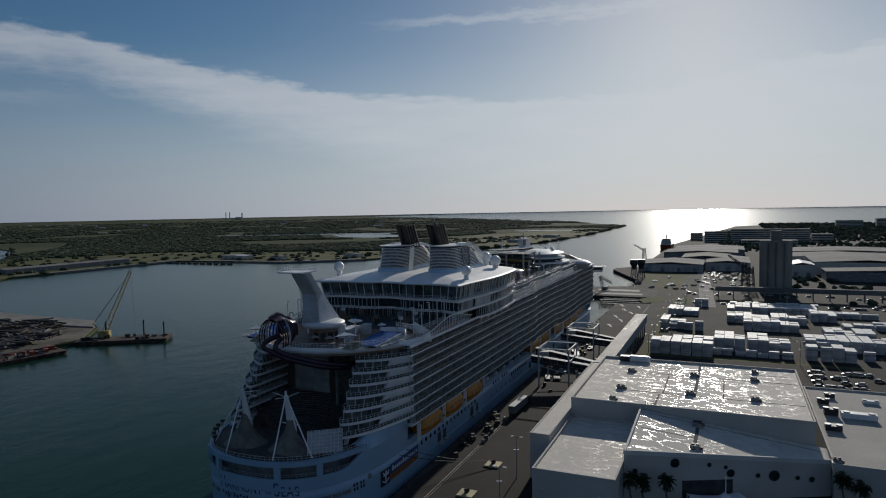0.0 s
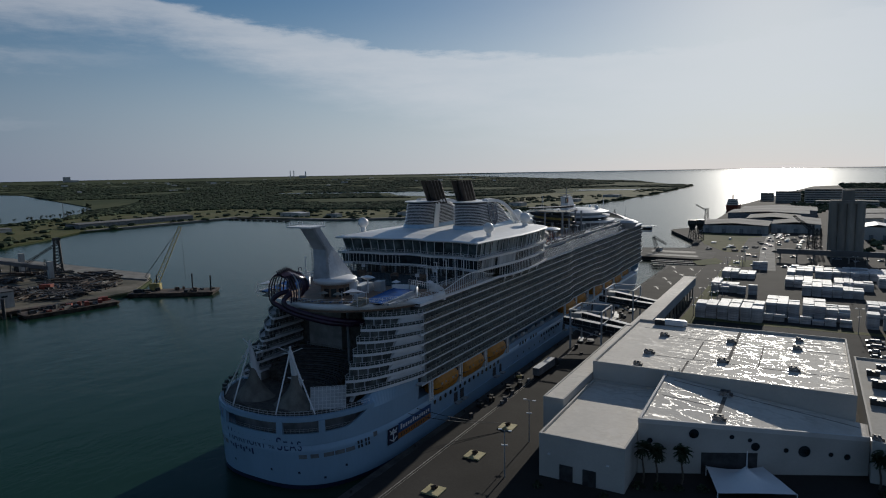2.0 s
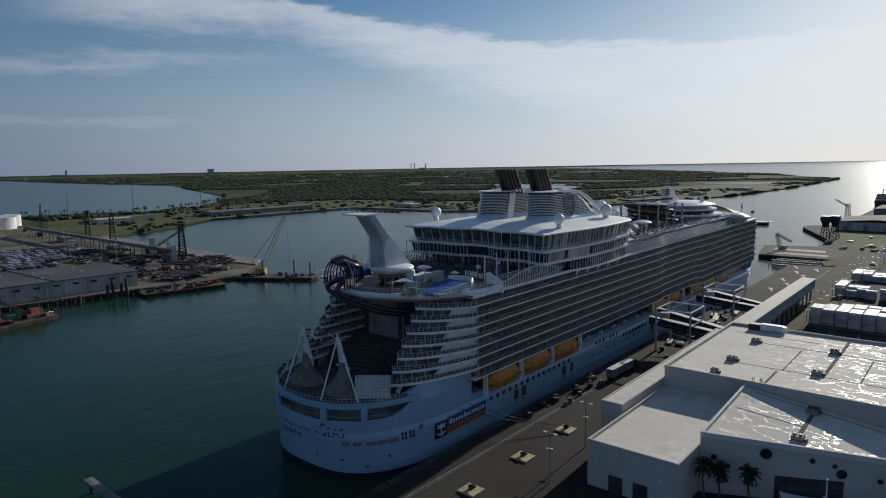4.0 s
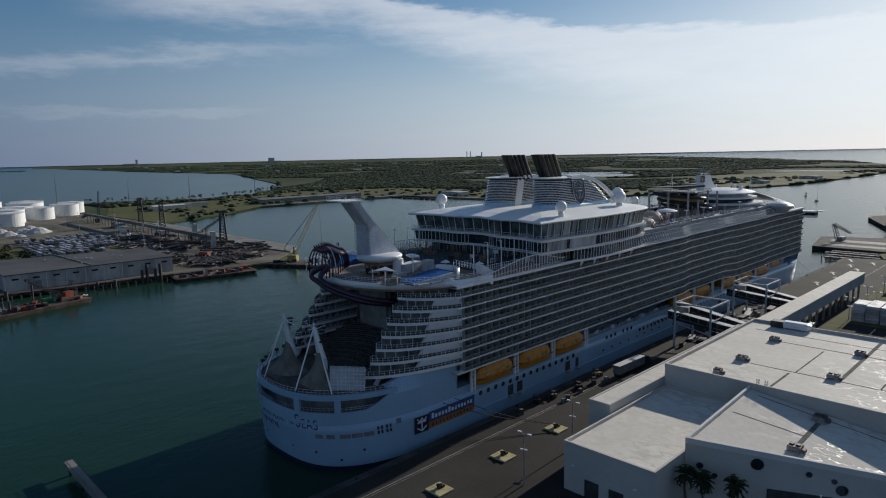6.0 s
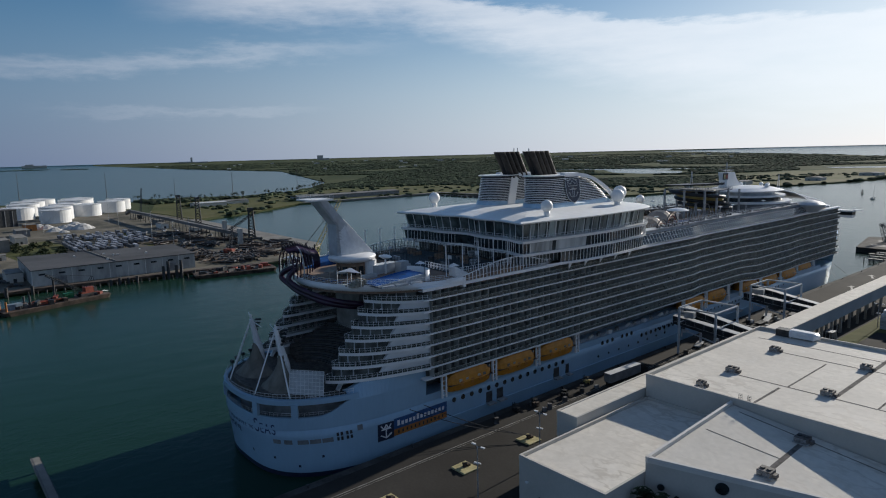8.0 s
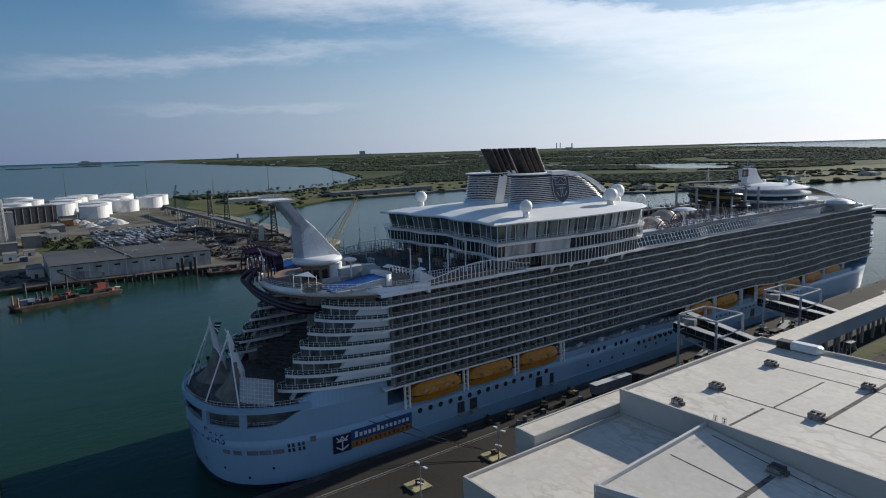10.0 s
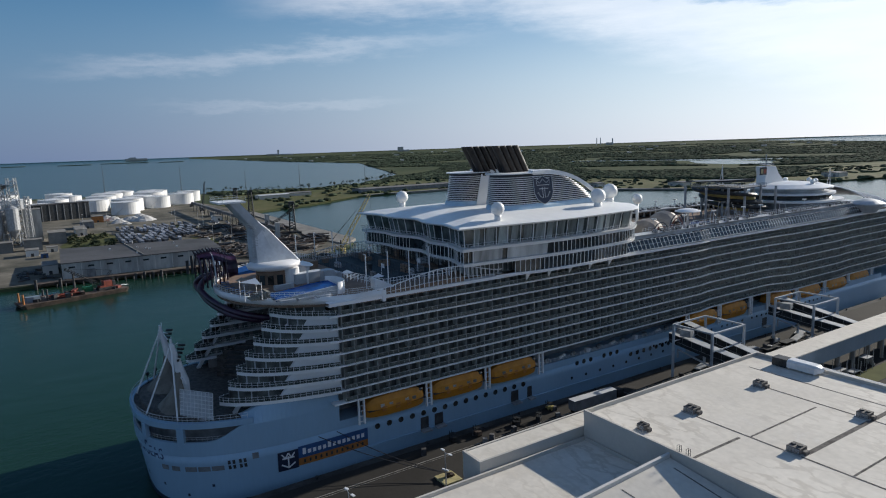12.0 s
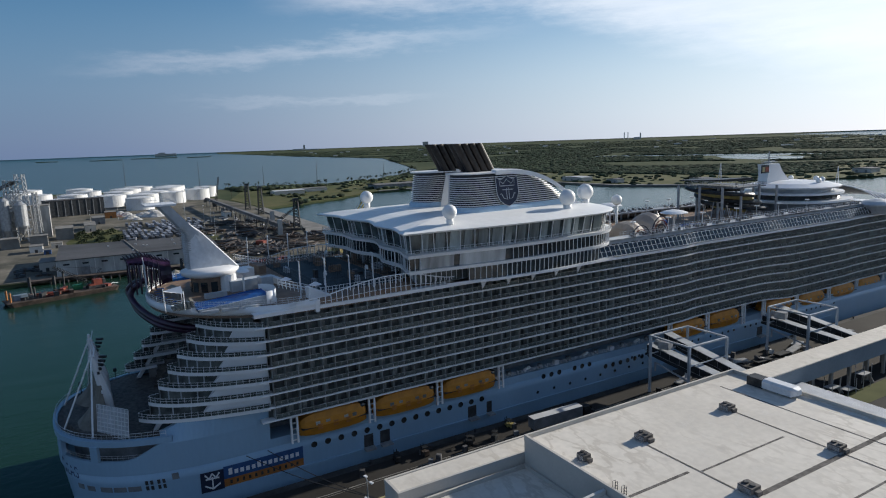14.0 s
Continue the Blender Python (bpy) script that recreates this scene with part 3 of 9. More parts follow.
def build_hull():
    bm = B()
    rings = []
    for z in (-4, 0, 2, 4, 6, 8, 10, 12.2):
        r = []
        pc = plan_curve(z, 168)
        n = len(pc) // 2
        port, star = pc[: n + 1], pc[n:]
        bow = [(half_hull(y, z), y) for y in (180, 230, 280, 330, 380, 405, 420, 435, 450, 462, 474, 484, 492 + 22 * max(z, 0) / 22)]
        r = [(CX - w, y, z) for w, y in reversed(bow)] + [(x, y, z) for x, y in port] + [(x, y, z) for x, y in star[1:]] + [(CX + w, y, z) for w, y in bow[:-1]]
        rings.append(r)
    loft(bm, rings, cap1=True)
    hull = part("hull", bm, M_HULL, ship, "pale blue painted steel hull", smooth=True)
    hull.data.polygons.foreach_set("use_smooth", [len(p.vertices) < 5 for p in hull.data.polygons])
    # dark boot top along the waterline
    bm = B()
    rings = []
    for z, o in ((-0.5, 0.0), (-0.5, 0.06), (1.1, 0.06), (1.1, 0.0)):
        pc = plan_curve(0.8, 168)
        rings.append([(x + (o if x > CX else -o), y - (o if y < 150 else 0), z) for x, y in pc] + [(CX + half_hull(y, 0.8) + o, y, z) for y in range(180, 480, 12)])
    loft(bm, rings, closed=False)
    bmesh.ops.recalc_face_normals(bm, faces=bm.faces)
    part("boot_top", bm, M_NAVY, ship)
    # rubbing strake and boot top
    bm = B()
    rings = []
    for z, o in ((5.2, 0.05), (5.2, 0.45), (5.7, 0.45), (5.7, 0.05)):
        rings.append([(CX + half_hull(y, z) + o, y, z) for y in range(168, 402, 9)])
    loft(bm, rings, closed=False)
    part("rubbing_strake", bm, M_HULL, ship)
    # upper hull: side walls up to the boat recess, and the raised shoulder aft
    for sgn, nm in ((1, "side_wall"), (-1, "side_wall")):
        bm = B()
        ys = [148 + i for i in range(0, 23)]

        def top(y):
            return 20.0 + 2.5 * smooth01(147.5, 153.5, y)

        lo = [(CX + sgn * half_hull(y, 12.2), y, 12.2) for y in ys]
        mid = [(CX + sgn * (half_hull(y, 14) + 0.3 * smooth01(150, 168, y)), y, min(18.4, top(y))) for y in ys]
        hi = [(CX + sgn * min(half_hull(y, 14), 21.6 + 0.45 * (y - 148) - 0.005 * (y - 148) ** 2 + 0.4), y, top(y)) for y in ys]
        inn = [(x - sgn * 1.2, y, z) for x, y, z in hi]
        low2 = [(x - sgn * 1.2, y, 12.2) for x, y, z in hi]
        loft(bm, [lo, mid, hi, inn, low2], closed=False)
        bmesh.ops.recalc_face_normals(bm, faces=bm.faces)
        part(nm, bm, M_HULL, ship)
        bm = B()
        ys2 = list(range(170, 445, 5))
        loft(bm, [[(CX + sgn * half_hull(y, 12.2), y, 12.2) for y in ys2], [(CX + sgn * (half_hull(y, 13)), y, 14.2) for y in ys2], [(CX + sgn * (half_hull(y, 13) - 6), y, 14.2) for y in ys2]], closed=False)
        bmesh.ops.recalc_face_normals(bm, faces=bm.faces)
        part("boat_deck_edge", bm, M_HULL, ship)
    # bow shell above
    bm = B()
    rings = []
    for z in (12.2, 16, 20, 24, 27):
        bow = [(half_hull(y, z), y) for y in (467, 471, 475, 480, 485, 492, 500, 506, 492 + 22 * max(z, 0) / 22)]
        rings.append([(CX - w, y, z) for w, y in bow] + [(CX + w, y, z) for w, y in reversed(bow[:-1])])
    loft(bm, rings, closed=True, cap1=True)
    bmesh.ops.recalc_face_normals(bm, faces=bm.faces)
    part("bow_shell", bm, M_HULL, ship)
    # solid skin up to the mooring openings, curving up to close them forward
    bm = B()
    rings = []
    for f in (0.0, 0.33, 0.66, 1.0):
        rings.append([(x, y, 12.2 + (3.2 + 3.3 * smooth01(139.5, 148.5, y) ** 1.4) * f) for x, y in plan_curve(14.0, 149)])
    inner = [(CX + (x - CX) * 0.97, y + 0.5, z) for x, y, z in rings[-1]]
    loft(bm, rings + [inner], closed=False)
    part("stern_skin", bm, M_HULL, ship, smooth=False)
    # stern band above the mooring openings
    rim = [(x, y) for x, y in plan_curve(16.5, 150)]
    rimi = [(x, y) for x, y in plan_curve(16.5, 150, shrink=0.9)]
    bm = B()
    loft(bm, [[(x, y, z) for x, y in c] for c, z in ((rim, 18.6), (rim, 19.9), (rimi, 19.9), (rimi, 18.6), (rim, 18.6))], closed=False)
    bmesh.ops.recalc_face_normals(bm, faces=bm.faces)
    part("stern_rim", bm, M_HULL, ship, smooth=False)
    # posts between the openings
    c = plan_curve(14, 150)
    for k in (13, 22, len(c) - 23, len(c) - 14):
        (x, y), (x2, y2) = c[k], c[k + 1]
        bm = B()
        a = math.degrees(math.atan2(y2 - y, x2 - x))
        obox(bm, x, y, 15.3, 1.6, 0.9, 3.5, a)
        part("stern_post", bm, M_HULL, ship)
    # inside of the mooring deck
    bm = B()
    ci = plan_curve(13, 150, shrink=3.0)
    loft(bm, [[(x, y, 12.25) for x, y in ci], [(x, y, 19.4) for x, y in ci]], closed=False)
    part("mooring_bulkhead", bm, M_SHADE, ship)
    bm = B()
    rail(bm, [(x, y, 15.5) for x, y in plan_curve(15.5, 148, shrink=0.4)], 1.0, 1.6, 0.04)
    part("mooring_rail", bm, M_WSTEEL, ship)


build_hull()


def star_plan(k):
    """Plan of a stern tower's deck k as offsets from the middle: from the inner wall round the nose and out to the ship's side."""
    tip = Vector((17.6 - 0.3 * k, 144.3 + 2.25 * k))
    out = [(tip.x - 0.2, 170.0), (tip.x - 0.3, tip.y + 5.0), (tip.x - 0.15, tip.y + 2.2), (tip.x + 0.2, tip.y + 0.7), (tip.x + 0.9, tip.y + 0.2), (tip.x + 1.8, tip.y + 0.9)]
    p0, p1, p2 = Vector(out[-1]), Vector((25.4 - 0.15 * k, 150.0 + 1.9 * k)), Vector((29.1, 170.0))
    for i in range(1, 13):
        t = i / 12
        w = p0 * (1 - t) ** 2 + p1 * 2 * t * (1 - t) + p2 * t * t
        out.append((w.x, w.y))
    return out


def set_back(line, d):
    """The part of an open line past its nose, moved inboard by d."""
    res = []
    for i, p in enumerate(line):
        a, b = Vector(line[max(0, i - 1)]), Vector(line[min(len(line) - 1, i + 1)])
        t = (b - a).normalized()
        res.append((p[0] - t.y * d, p[1] + t.x * d))
    return res


def stern_tower(sgn):
    for k in range(7):
        z = DECKS[k]
        line = star_plan(k)
        bm = B()
        prism(bm, [(CX + sgn * x, y) for x, y in line], z - 0.62, z + 0.12)
        part("tower_deck", bm, M_WHITE, ship)
        edge = [Vector((CX + sgn * x, y, z + 0.12)) for x, y in line]
        # posts at an even step along the edge
        bm = B()
        left = 0.0
        for a, b in zip(edge, edge[1:]):
            e = (b - a).length
            while left < e:
                p = a.lerp(b, left / e)
                tube(bm, p, p + Vector((0, 0, 1.35)), 0.055, 4, caps=False)
                left += 1.35
            left -= e
        for h in (0.62, 1.2):
            for a, b in zip(edge, edge[1:]):
                tube(bm, a + Vector((0, 0, h)), b + Vector((0, 0, h)), 0.035, 4, caps=False)
        part("tower_railing", bm, M_WSTEEL, ship)
        gl = B()
        sheet(gl, [(CX + sgn * x, y, z + 0.15) for x, y in set_back(line[1:], 0.1)], 0.95)
        part("tower_glass", gl, M_BALGLASS, ship)
        # dark cabin wall behind the open balcony, light uprights between cabins
        back = [p for p in set_back(line[3:], 2.3) if p[1] < 169]
        bm = B()
        loft(bm, [[(CX + sgn * x, y, zz) for x, y in back] for zz in (z + 0.1, z + 2.5)], closed=False)
        part("tower_cabin_wall", bm, M_CABIN, ship)
        for i in range(2, len(back) - 1, 2):
            bm = B()
            x, y = back[i]
            tube(bm, (CX + sgn * x, y, z), (CX + sgn * x, y, z + 2.5), 0.18, 4, caps=False)
            part("tower_partition", bm, M_PANEL, ship)
        # the white curved wall that rakes up towards the ship's side
        ys = 155.4 + 1.5 * k
        side = [p for p in set_back(line[5:], 1.1) if p[1] >= ys] + [(29.0, 170.2)]
        if k < 6 and len(side) > 1:
            bm = B()
            lo = [(CX + sgn * x, y, z + 0.1) for x, y in side]
            hi = [(CX + sgn * x, y + (1.9 if i == 0 else 0), z + 2.45) for i, (x, y) in enumerate(side)]
            loft(bm, [lo, hi, [(x - sgn * 0.35, y, zz) for x, y, zz in hi], [(x - sgn * 0.35, y, zz) for x, y, zz in lo]], closed=False)
            bmesh.ops.recalc_face_normals(bm, faces=bm.faces)
            part("tower_side_wall", bm, M_WHITE, ship, smooth=False)
    # thin raking strut inboard
    bm = B()
    v = [(18.6, 147.0, 19.6), (19.5, 147.0, 19.6), (20.6, 163.4, DECKS[6] + 1.5), (19.9, 163.4, DECKS[6] + 1.5)]
    loft(bm, [[(CX + sgn * p[0], p[1], p[2]) for p in v], [(CX + sgn * p[0], p[1] + 1.0, p[2]) for p in v]], cap0=True, cap1=True)
    bmesh.ops.recalc_face_normals(bm, faces=bm.faces)
    part("tower_strut", bm, M_WHITE, ship)
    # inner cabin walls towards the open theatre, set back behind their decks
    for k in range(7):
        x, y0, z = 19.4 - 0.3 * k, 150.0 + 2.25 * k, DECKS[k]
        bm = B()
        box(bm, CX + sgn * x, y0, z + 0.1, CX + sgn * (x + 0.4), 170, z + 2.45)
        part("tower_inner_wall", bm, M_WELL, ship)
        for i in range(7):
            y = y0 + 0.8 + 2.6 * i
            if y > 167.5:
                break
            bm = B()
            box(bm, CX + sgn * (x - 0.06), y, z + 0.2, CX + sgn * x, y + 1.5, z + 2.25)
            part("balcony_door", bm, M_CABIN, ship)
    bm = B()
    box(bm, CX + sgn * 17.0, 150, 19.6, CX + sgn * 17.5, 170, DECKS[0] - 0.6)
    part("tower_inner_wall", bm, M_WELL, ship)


stern_tower(1)
stern_tower(-1)


def superstructure():
    # bulkhead in grey: the shade under the overhang is put into its colour
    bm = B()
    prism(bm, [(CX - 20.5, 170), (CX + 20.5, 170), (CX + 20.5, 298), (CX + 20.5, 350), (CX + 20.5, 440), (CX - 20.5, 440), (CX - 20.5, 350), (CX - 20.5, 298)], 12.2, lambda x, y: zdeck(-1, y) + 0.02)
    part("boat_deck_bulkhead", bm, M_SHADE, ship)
    # dark panes added along it so that the shaded recess reads dark
    for i in range(40):
        bm = B()
        box(bm, CX + 20.4, 172 + 6.3 * i, 15.4, CX + 20.62, 176.4 + 6.3 * i, 17.6 - (0.8 if i > 26 else 0))
        part("promenade_window", bm, M_GLASS, ship)
    ys = [170, 302, 312, 344, 360, 398, 412, 455, 466]
    bm = B()
    outline = [(half_side(y) - 2.1 - (6 * smooth01(450, 470, y)), y) for y in ys]
    pts = [(CX + w, y) for w, y in outline] + [(CX - w, y) for w, y in reversed(outline)]
    prism(bm, pts, lambda x, y: zdeck(-1, y) + 0.05, DECKS[7] - 0.5)
    part("accommodation_block", bm, M_CABIN, ship, "dark glazed cabin fronts")
    # deck edges
    ye = [168 + 1.5 * i for i in range(200)]
    ye = [y for y in ye if y < 466]
    for k in range(-1, 8):
        for sgn in (1, -1):
            bm = B()
            o = [(CX + sgn * half_side(y), y) for y in ye]
            i = [(CX + sgn * (half_side(y) - 2.4), y) for y in ye]
            t = 0.26 if k < 7 else 0.7
            loft(bm, [[(x, y, zdeck(k, y) - t) for x, y in i], [(x, y, zdeck(k, y) - t) for x, y in o], [(x, y, zdeck(k, y) + 0.08) for x, y in o], [(x, y, zdeck(k, y) + 0.08) for x, y in i]], closed=False)
            bmesh.ops.recalc_face_normals(bm, faces=bm.faces)
            part("deck_edge", bm, M_WHITE, ship)
    # front of the superstructure
    bm = B()
    fr = [(CX + 22 * math.cos(t), 460 + 14 * math.sin(t)) for t in [math.pi * i / 16 for i in range(17)]]
    prism(bm, fr, 22, 44)
    part("bridge_front", bm, M_WHITE, ship)
    bm = B()
    box(bm, CX - 31, 468, 37.2, CX + 31, 473, 41.2)
    part("bridge_wing", bm, M_WHITE, ship)
    bm = B()
    box(bm, CX - 31.1, 467.9, 38.6, CX + 31.1, 473.1, 40.4)
    part("bridge_window", bm, M_GLASS, ship)


superstructure()


def balcony_mesh(kind):
    """One balcony, open to +x: partition, glass front with rails, door with curtain, a table or chair."""
    bm = B()
    w = PITCH
    box(bm, -2.3, -0.04, 0, -0.2, 0.04, 2.75, 0)
    box(bm, -0.16, 0.1, 0.15, -0.11, w - 0.1, 1.0, 1)
    box(bm, -0.16, 0.0, 1.03, -0.09, w, 1.10, 0)
    tube(bm, (-0.13, w / 2, 0.1), (-0.13, w / 2, 1.05), 0.03, 4, caps=False, mi=0)
    if kind < 3:
        box(bm, -2.2, 0.2 + 0.4 * kind, 0.1, -2.06, 1.5 + 0.2 * kind, 2.35, 2)
    if kind > 1:
        box(bm, -0.14, -0.05, 0.05, -0.04, 0.05, 2.8, 2)
    box(bm, -1.5, 1.6 + 0.3 * kind, 0.1, -0.9, 2.2 + 0.2 * kind, 0.55 + 0.15 * kind, 3)
    me = bpy.data.meshes.new("balcony")
    bm.to_mesh(me)
    bm.free()
    for m in (M_BALGREY, M_BALGLASS, M_CURTAIN, M_SEAT):
        me.materials.append(m)
    return me


def balconies():
    meshes = [balcony_mesh(k) for k in range(4)]
    rng = random.Random(3)
    rest = B()
    o = base_of(ship)
    for k in range(-1, 7):
        y = 171.0
        n = 0
        while y < 462:
            x = CX + half_side(y + PITCH / 2)
            me = meshes[rng.randrange(4)]
            a = math.degrees(math.atan2(-(half_side(y + PITCH) - half_side(y)), PITCH))
            m = pose(x, y, zdeck(k, y + PITCH / 2) + 0.08, 0, 0, a)
            if n < 37:
                ob = new("balcony", me)
                ob.parent = ship
                ob.matrix_basis = Matrix.Translation(-o) @ m
            else:
                old = len(rest.verts)
                rest.from_mesh(me)
                rest.verts.ensure_lookup_table()
                bmesh.ops.transform(rest, matrix=m, verts=rest.verts[old:])
            y += PITCH
            n += 1
    part("balcony_block", rest, [M_BALGREY, M_BALGLASS, M_CURTAIN, M_SEAT], ship)["kind"] = "stuff"


def stern_theatre():
    bm = B()
    prism(bm, [(x, y) for x, y in plan_curve(16.5, 168, shrink=0.9)], 19.2, 19.6)
    part("theatre_deck", bm, M_SEAT, ship, "dark deck of the open stern theatre")
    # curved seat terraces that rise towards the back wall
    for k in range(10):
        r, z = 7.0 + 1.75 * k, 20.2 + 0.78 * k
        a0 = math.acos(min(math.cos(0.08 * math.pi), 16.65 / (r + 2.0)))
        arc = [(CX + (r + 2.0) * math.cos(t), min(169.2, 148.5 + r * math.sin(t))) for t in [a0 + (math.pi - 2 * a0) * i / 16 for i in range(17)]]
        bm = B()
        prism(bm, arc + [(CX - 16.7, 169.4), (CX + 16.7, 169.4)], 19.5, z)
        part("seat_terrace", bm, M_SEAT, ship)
        bm = B()
        bench = arc[1:-1]
        loft(bm, [[(x, y + dy, z + h) for x, y in bench] for dy, h in ((0.5, 0.0), (0.5, 0.42), (0.85, 0.45), (0.95, 0.85), (1.05, 0.85), (1.05, 0.0))], closed=False)
        bmesh.ops.recalc_face_normals(bm, faces=bm.faces)
        part("bench", bm, M_DARK, ship)
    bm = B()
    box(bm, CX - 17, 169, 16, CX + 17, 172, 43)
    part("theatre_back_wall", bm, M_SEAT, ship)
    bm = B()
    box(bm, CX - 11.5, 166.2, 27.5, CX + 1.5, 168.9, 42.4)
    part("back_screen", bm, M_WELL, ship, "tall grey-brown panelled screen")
    bm = B()
    rail(bm, [(CX - 12, 165.6, 27.4), (CX + 2, 165.6, 27.4)], 1.2, 1.1, 0.05)
    part("screen_rail", bm, M_STEEL, ship)
    for x in (5.5, 11.5):
        bm = B()
        tube(bm, (CX + x, 164.5, 20), (CX + x, 164.5, 43), 0.5, 8)
        part("column", bm, M_SHADE, ship)
    # canvas stage cover
    bm = B()
    c = [(x, y) for x, y in plan_curve(16.5, 147, shrink=2.2)]
    prism(bm, c, 19.6, lambda x, y: 19.9 + 1.0 * smooth01(16, 4, abs(x - CX)))
    part("stage_floor", bm, M_SEAT, ship, "dark stage floor")
    for s in (1, -1):
        top = Vector((CX + s * 7.4, 137.2, 35.2))
        bm = B()
        tube(bm, (CX + s * 7.6, 139.2, 25.5), top, 1.25, 10, 0.55)
        tube(bm, (CX + s * 7.7, 139.8, 19.8), (CX + s * 7.6, 139.2, 25.5), 0.8, 8, 1.25)
        tube(bm, top, top + Vector((0, 0, 1.2)), 0.3, 6)
        mast = part("diving_mast", bm, M_WHITE, ship, "white raking mast with stays", smooth=False)
        for f in ((s * 7.8, 130.4), (s * 16.6, 135.6)):
            bm = B()
            tube(bm, (CX + f[0], f[1], 19.9), top, 0.2, 6)
            part("stay", bm, M_WHITE, mast)
        bm = B()
        for dx, dz in ((-5.2, 0.2), (-4.2, -1.6), (3.6, 1.0)):
            tube(bm, top + Vector((0, 0.3, -0.6)), top + Vector((s * dx, 0.9, dz)), 0.1, 5)
        tube(bm, (CX + s * 5.0, 138.4, 27.2), (CX + s * 10.6, 138.4, 27.2), 0.16, 6)
        part("yard_arm", bm, M_WHITE, mast)
        bm = B()
        for i in range(5):
            obox(bm, top.x + s * 0.5, top.y + 1.0 + 0.3 * i, 31.0 + 0.85 * i, 1.6, 0.5, 0.5, 15 * i)
        part("stage_lamp", bm, M_DSTEEL, mast)
        # canvas hung from the mast down to the rim
        bm = B()
        rings = []
        for j in range(6):
            u = j / 5
            r = 0.9 + 5.8 * u**1.5
            rings.append([(CX + s * 7.7 + s * r * math.cos(t) * 0.95, 138.2 + r * math.sin(t) * 0.85, 28.4 - 8.2 * u**0.75) for t in [math.pi * (0.85 + 1.25 * i / 14) for i in range(15)]])
        loft(bm, rings, closed=False)
        part("sail_canvas", bm, M_CANVAS, ship, smooth=True)
    # lattice panel by the rail
    bm = B()
    a, b = Vector((CX + 14.2, 136.6, 19.7)), Vector((CX + 21.5, 142.1, 19.7))
    for i in range(10):
        p = a.lerp(b, i / 9)
        tube(bm, p, p + Vector((0, 0.5, 6.6)), 0.08, 4)
    for j in range(8):
        up = Vector((0, 0.5 * j / 7, 6.6 * j / 7))
        tube(bm, a + up, b + up, 0.08, 4)
    part("lattice_panel", bm, M_WSTEEL, ship)
    bm = B()
    loft(bm, [[a + Vector((0, 0.1, 0.4)), b + Vector((0, 0.1, 0.4))], [a + Vector((0, 0.62, 6.4)), b + Vector((0, 0.62, 6.4))]], closed=False)
    part("lattice_backing", bm, M_PANEL, ship)
    bm = B()
    line = [(x, y, 19.9) for x, y in plan_curve(16.5, 149, shrink=0.5)]
    rail(bm, line, 1.3, 1.3, 0.05)
    part("stern_rail", bm, M_WSTEEL, ship)
    for i in range(5):
        bm = B()
        p = line[4 + 3 * i]
        tube(bm, (p[0], p[1] + 1, 19.6), (p[0], p[1] + 1, 22.0), 0.12, 6)
        box(bm, p[0] - 0.5, p[1] + 0.6, 21.8, p[0] + 0.5, p[1] + 1.4, 22.6)
        part("deck_lamp", bm, M_DSTEEL, ship)


stern_theatre()


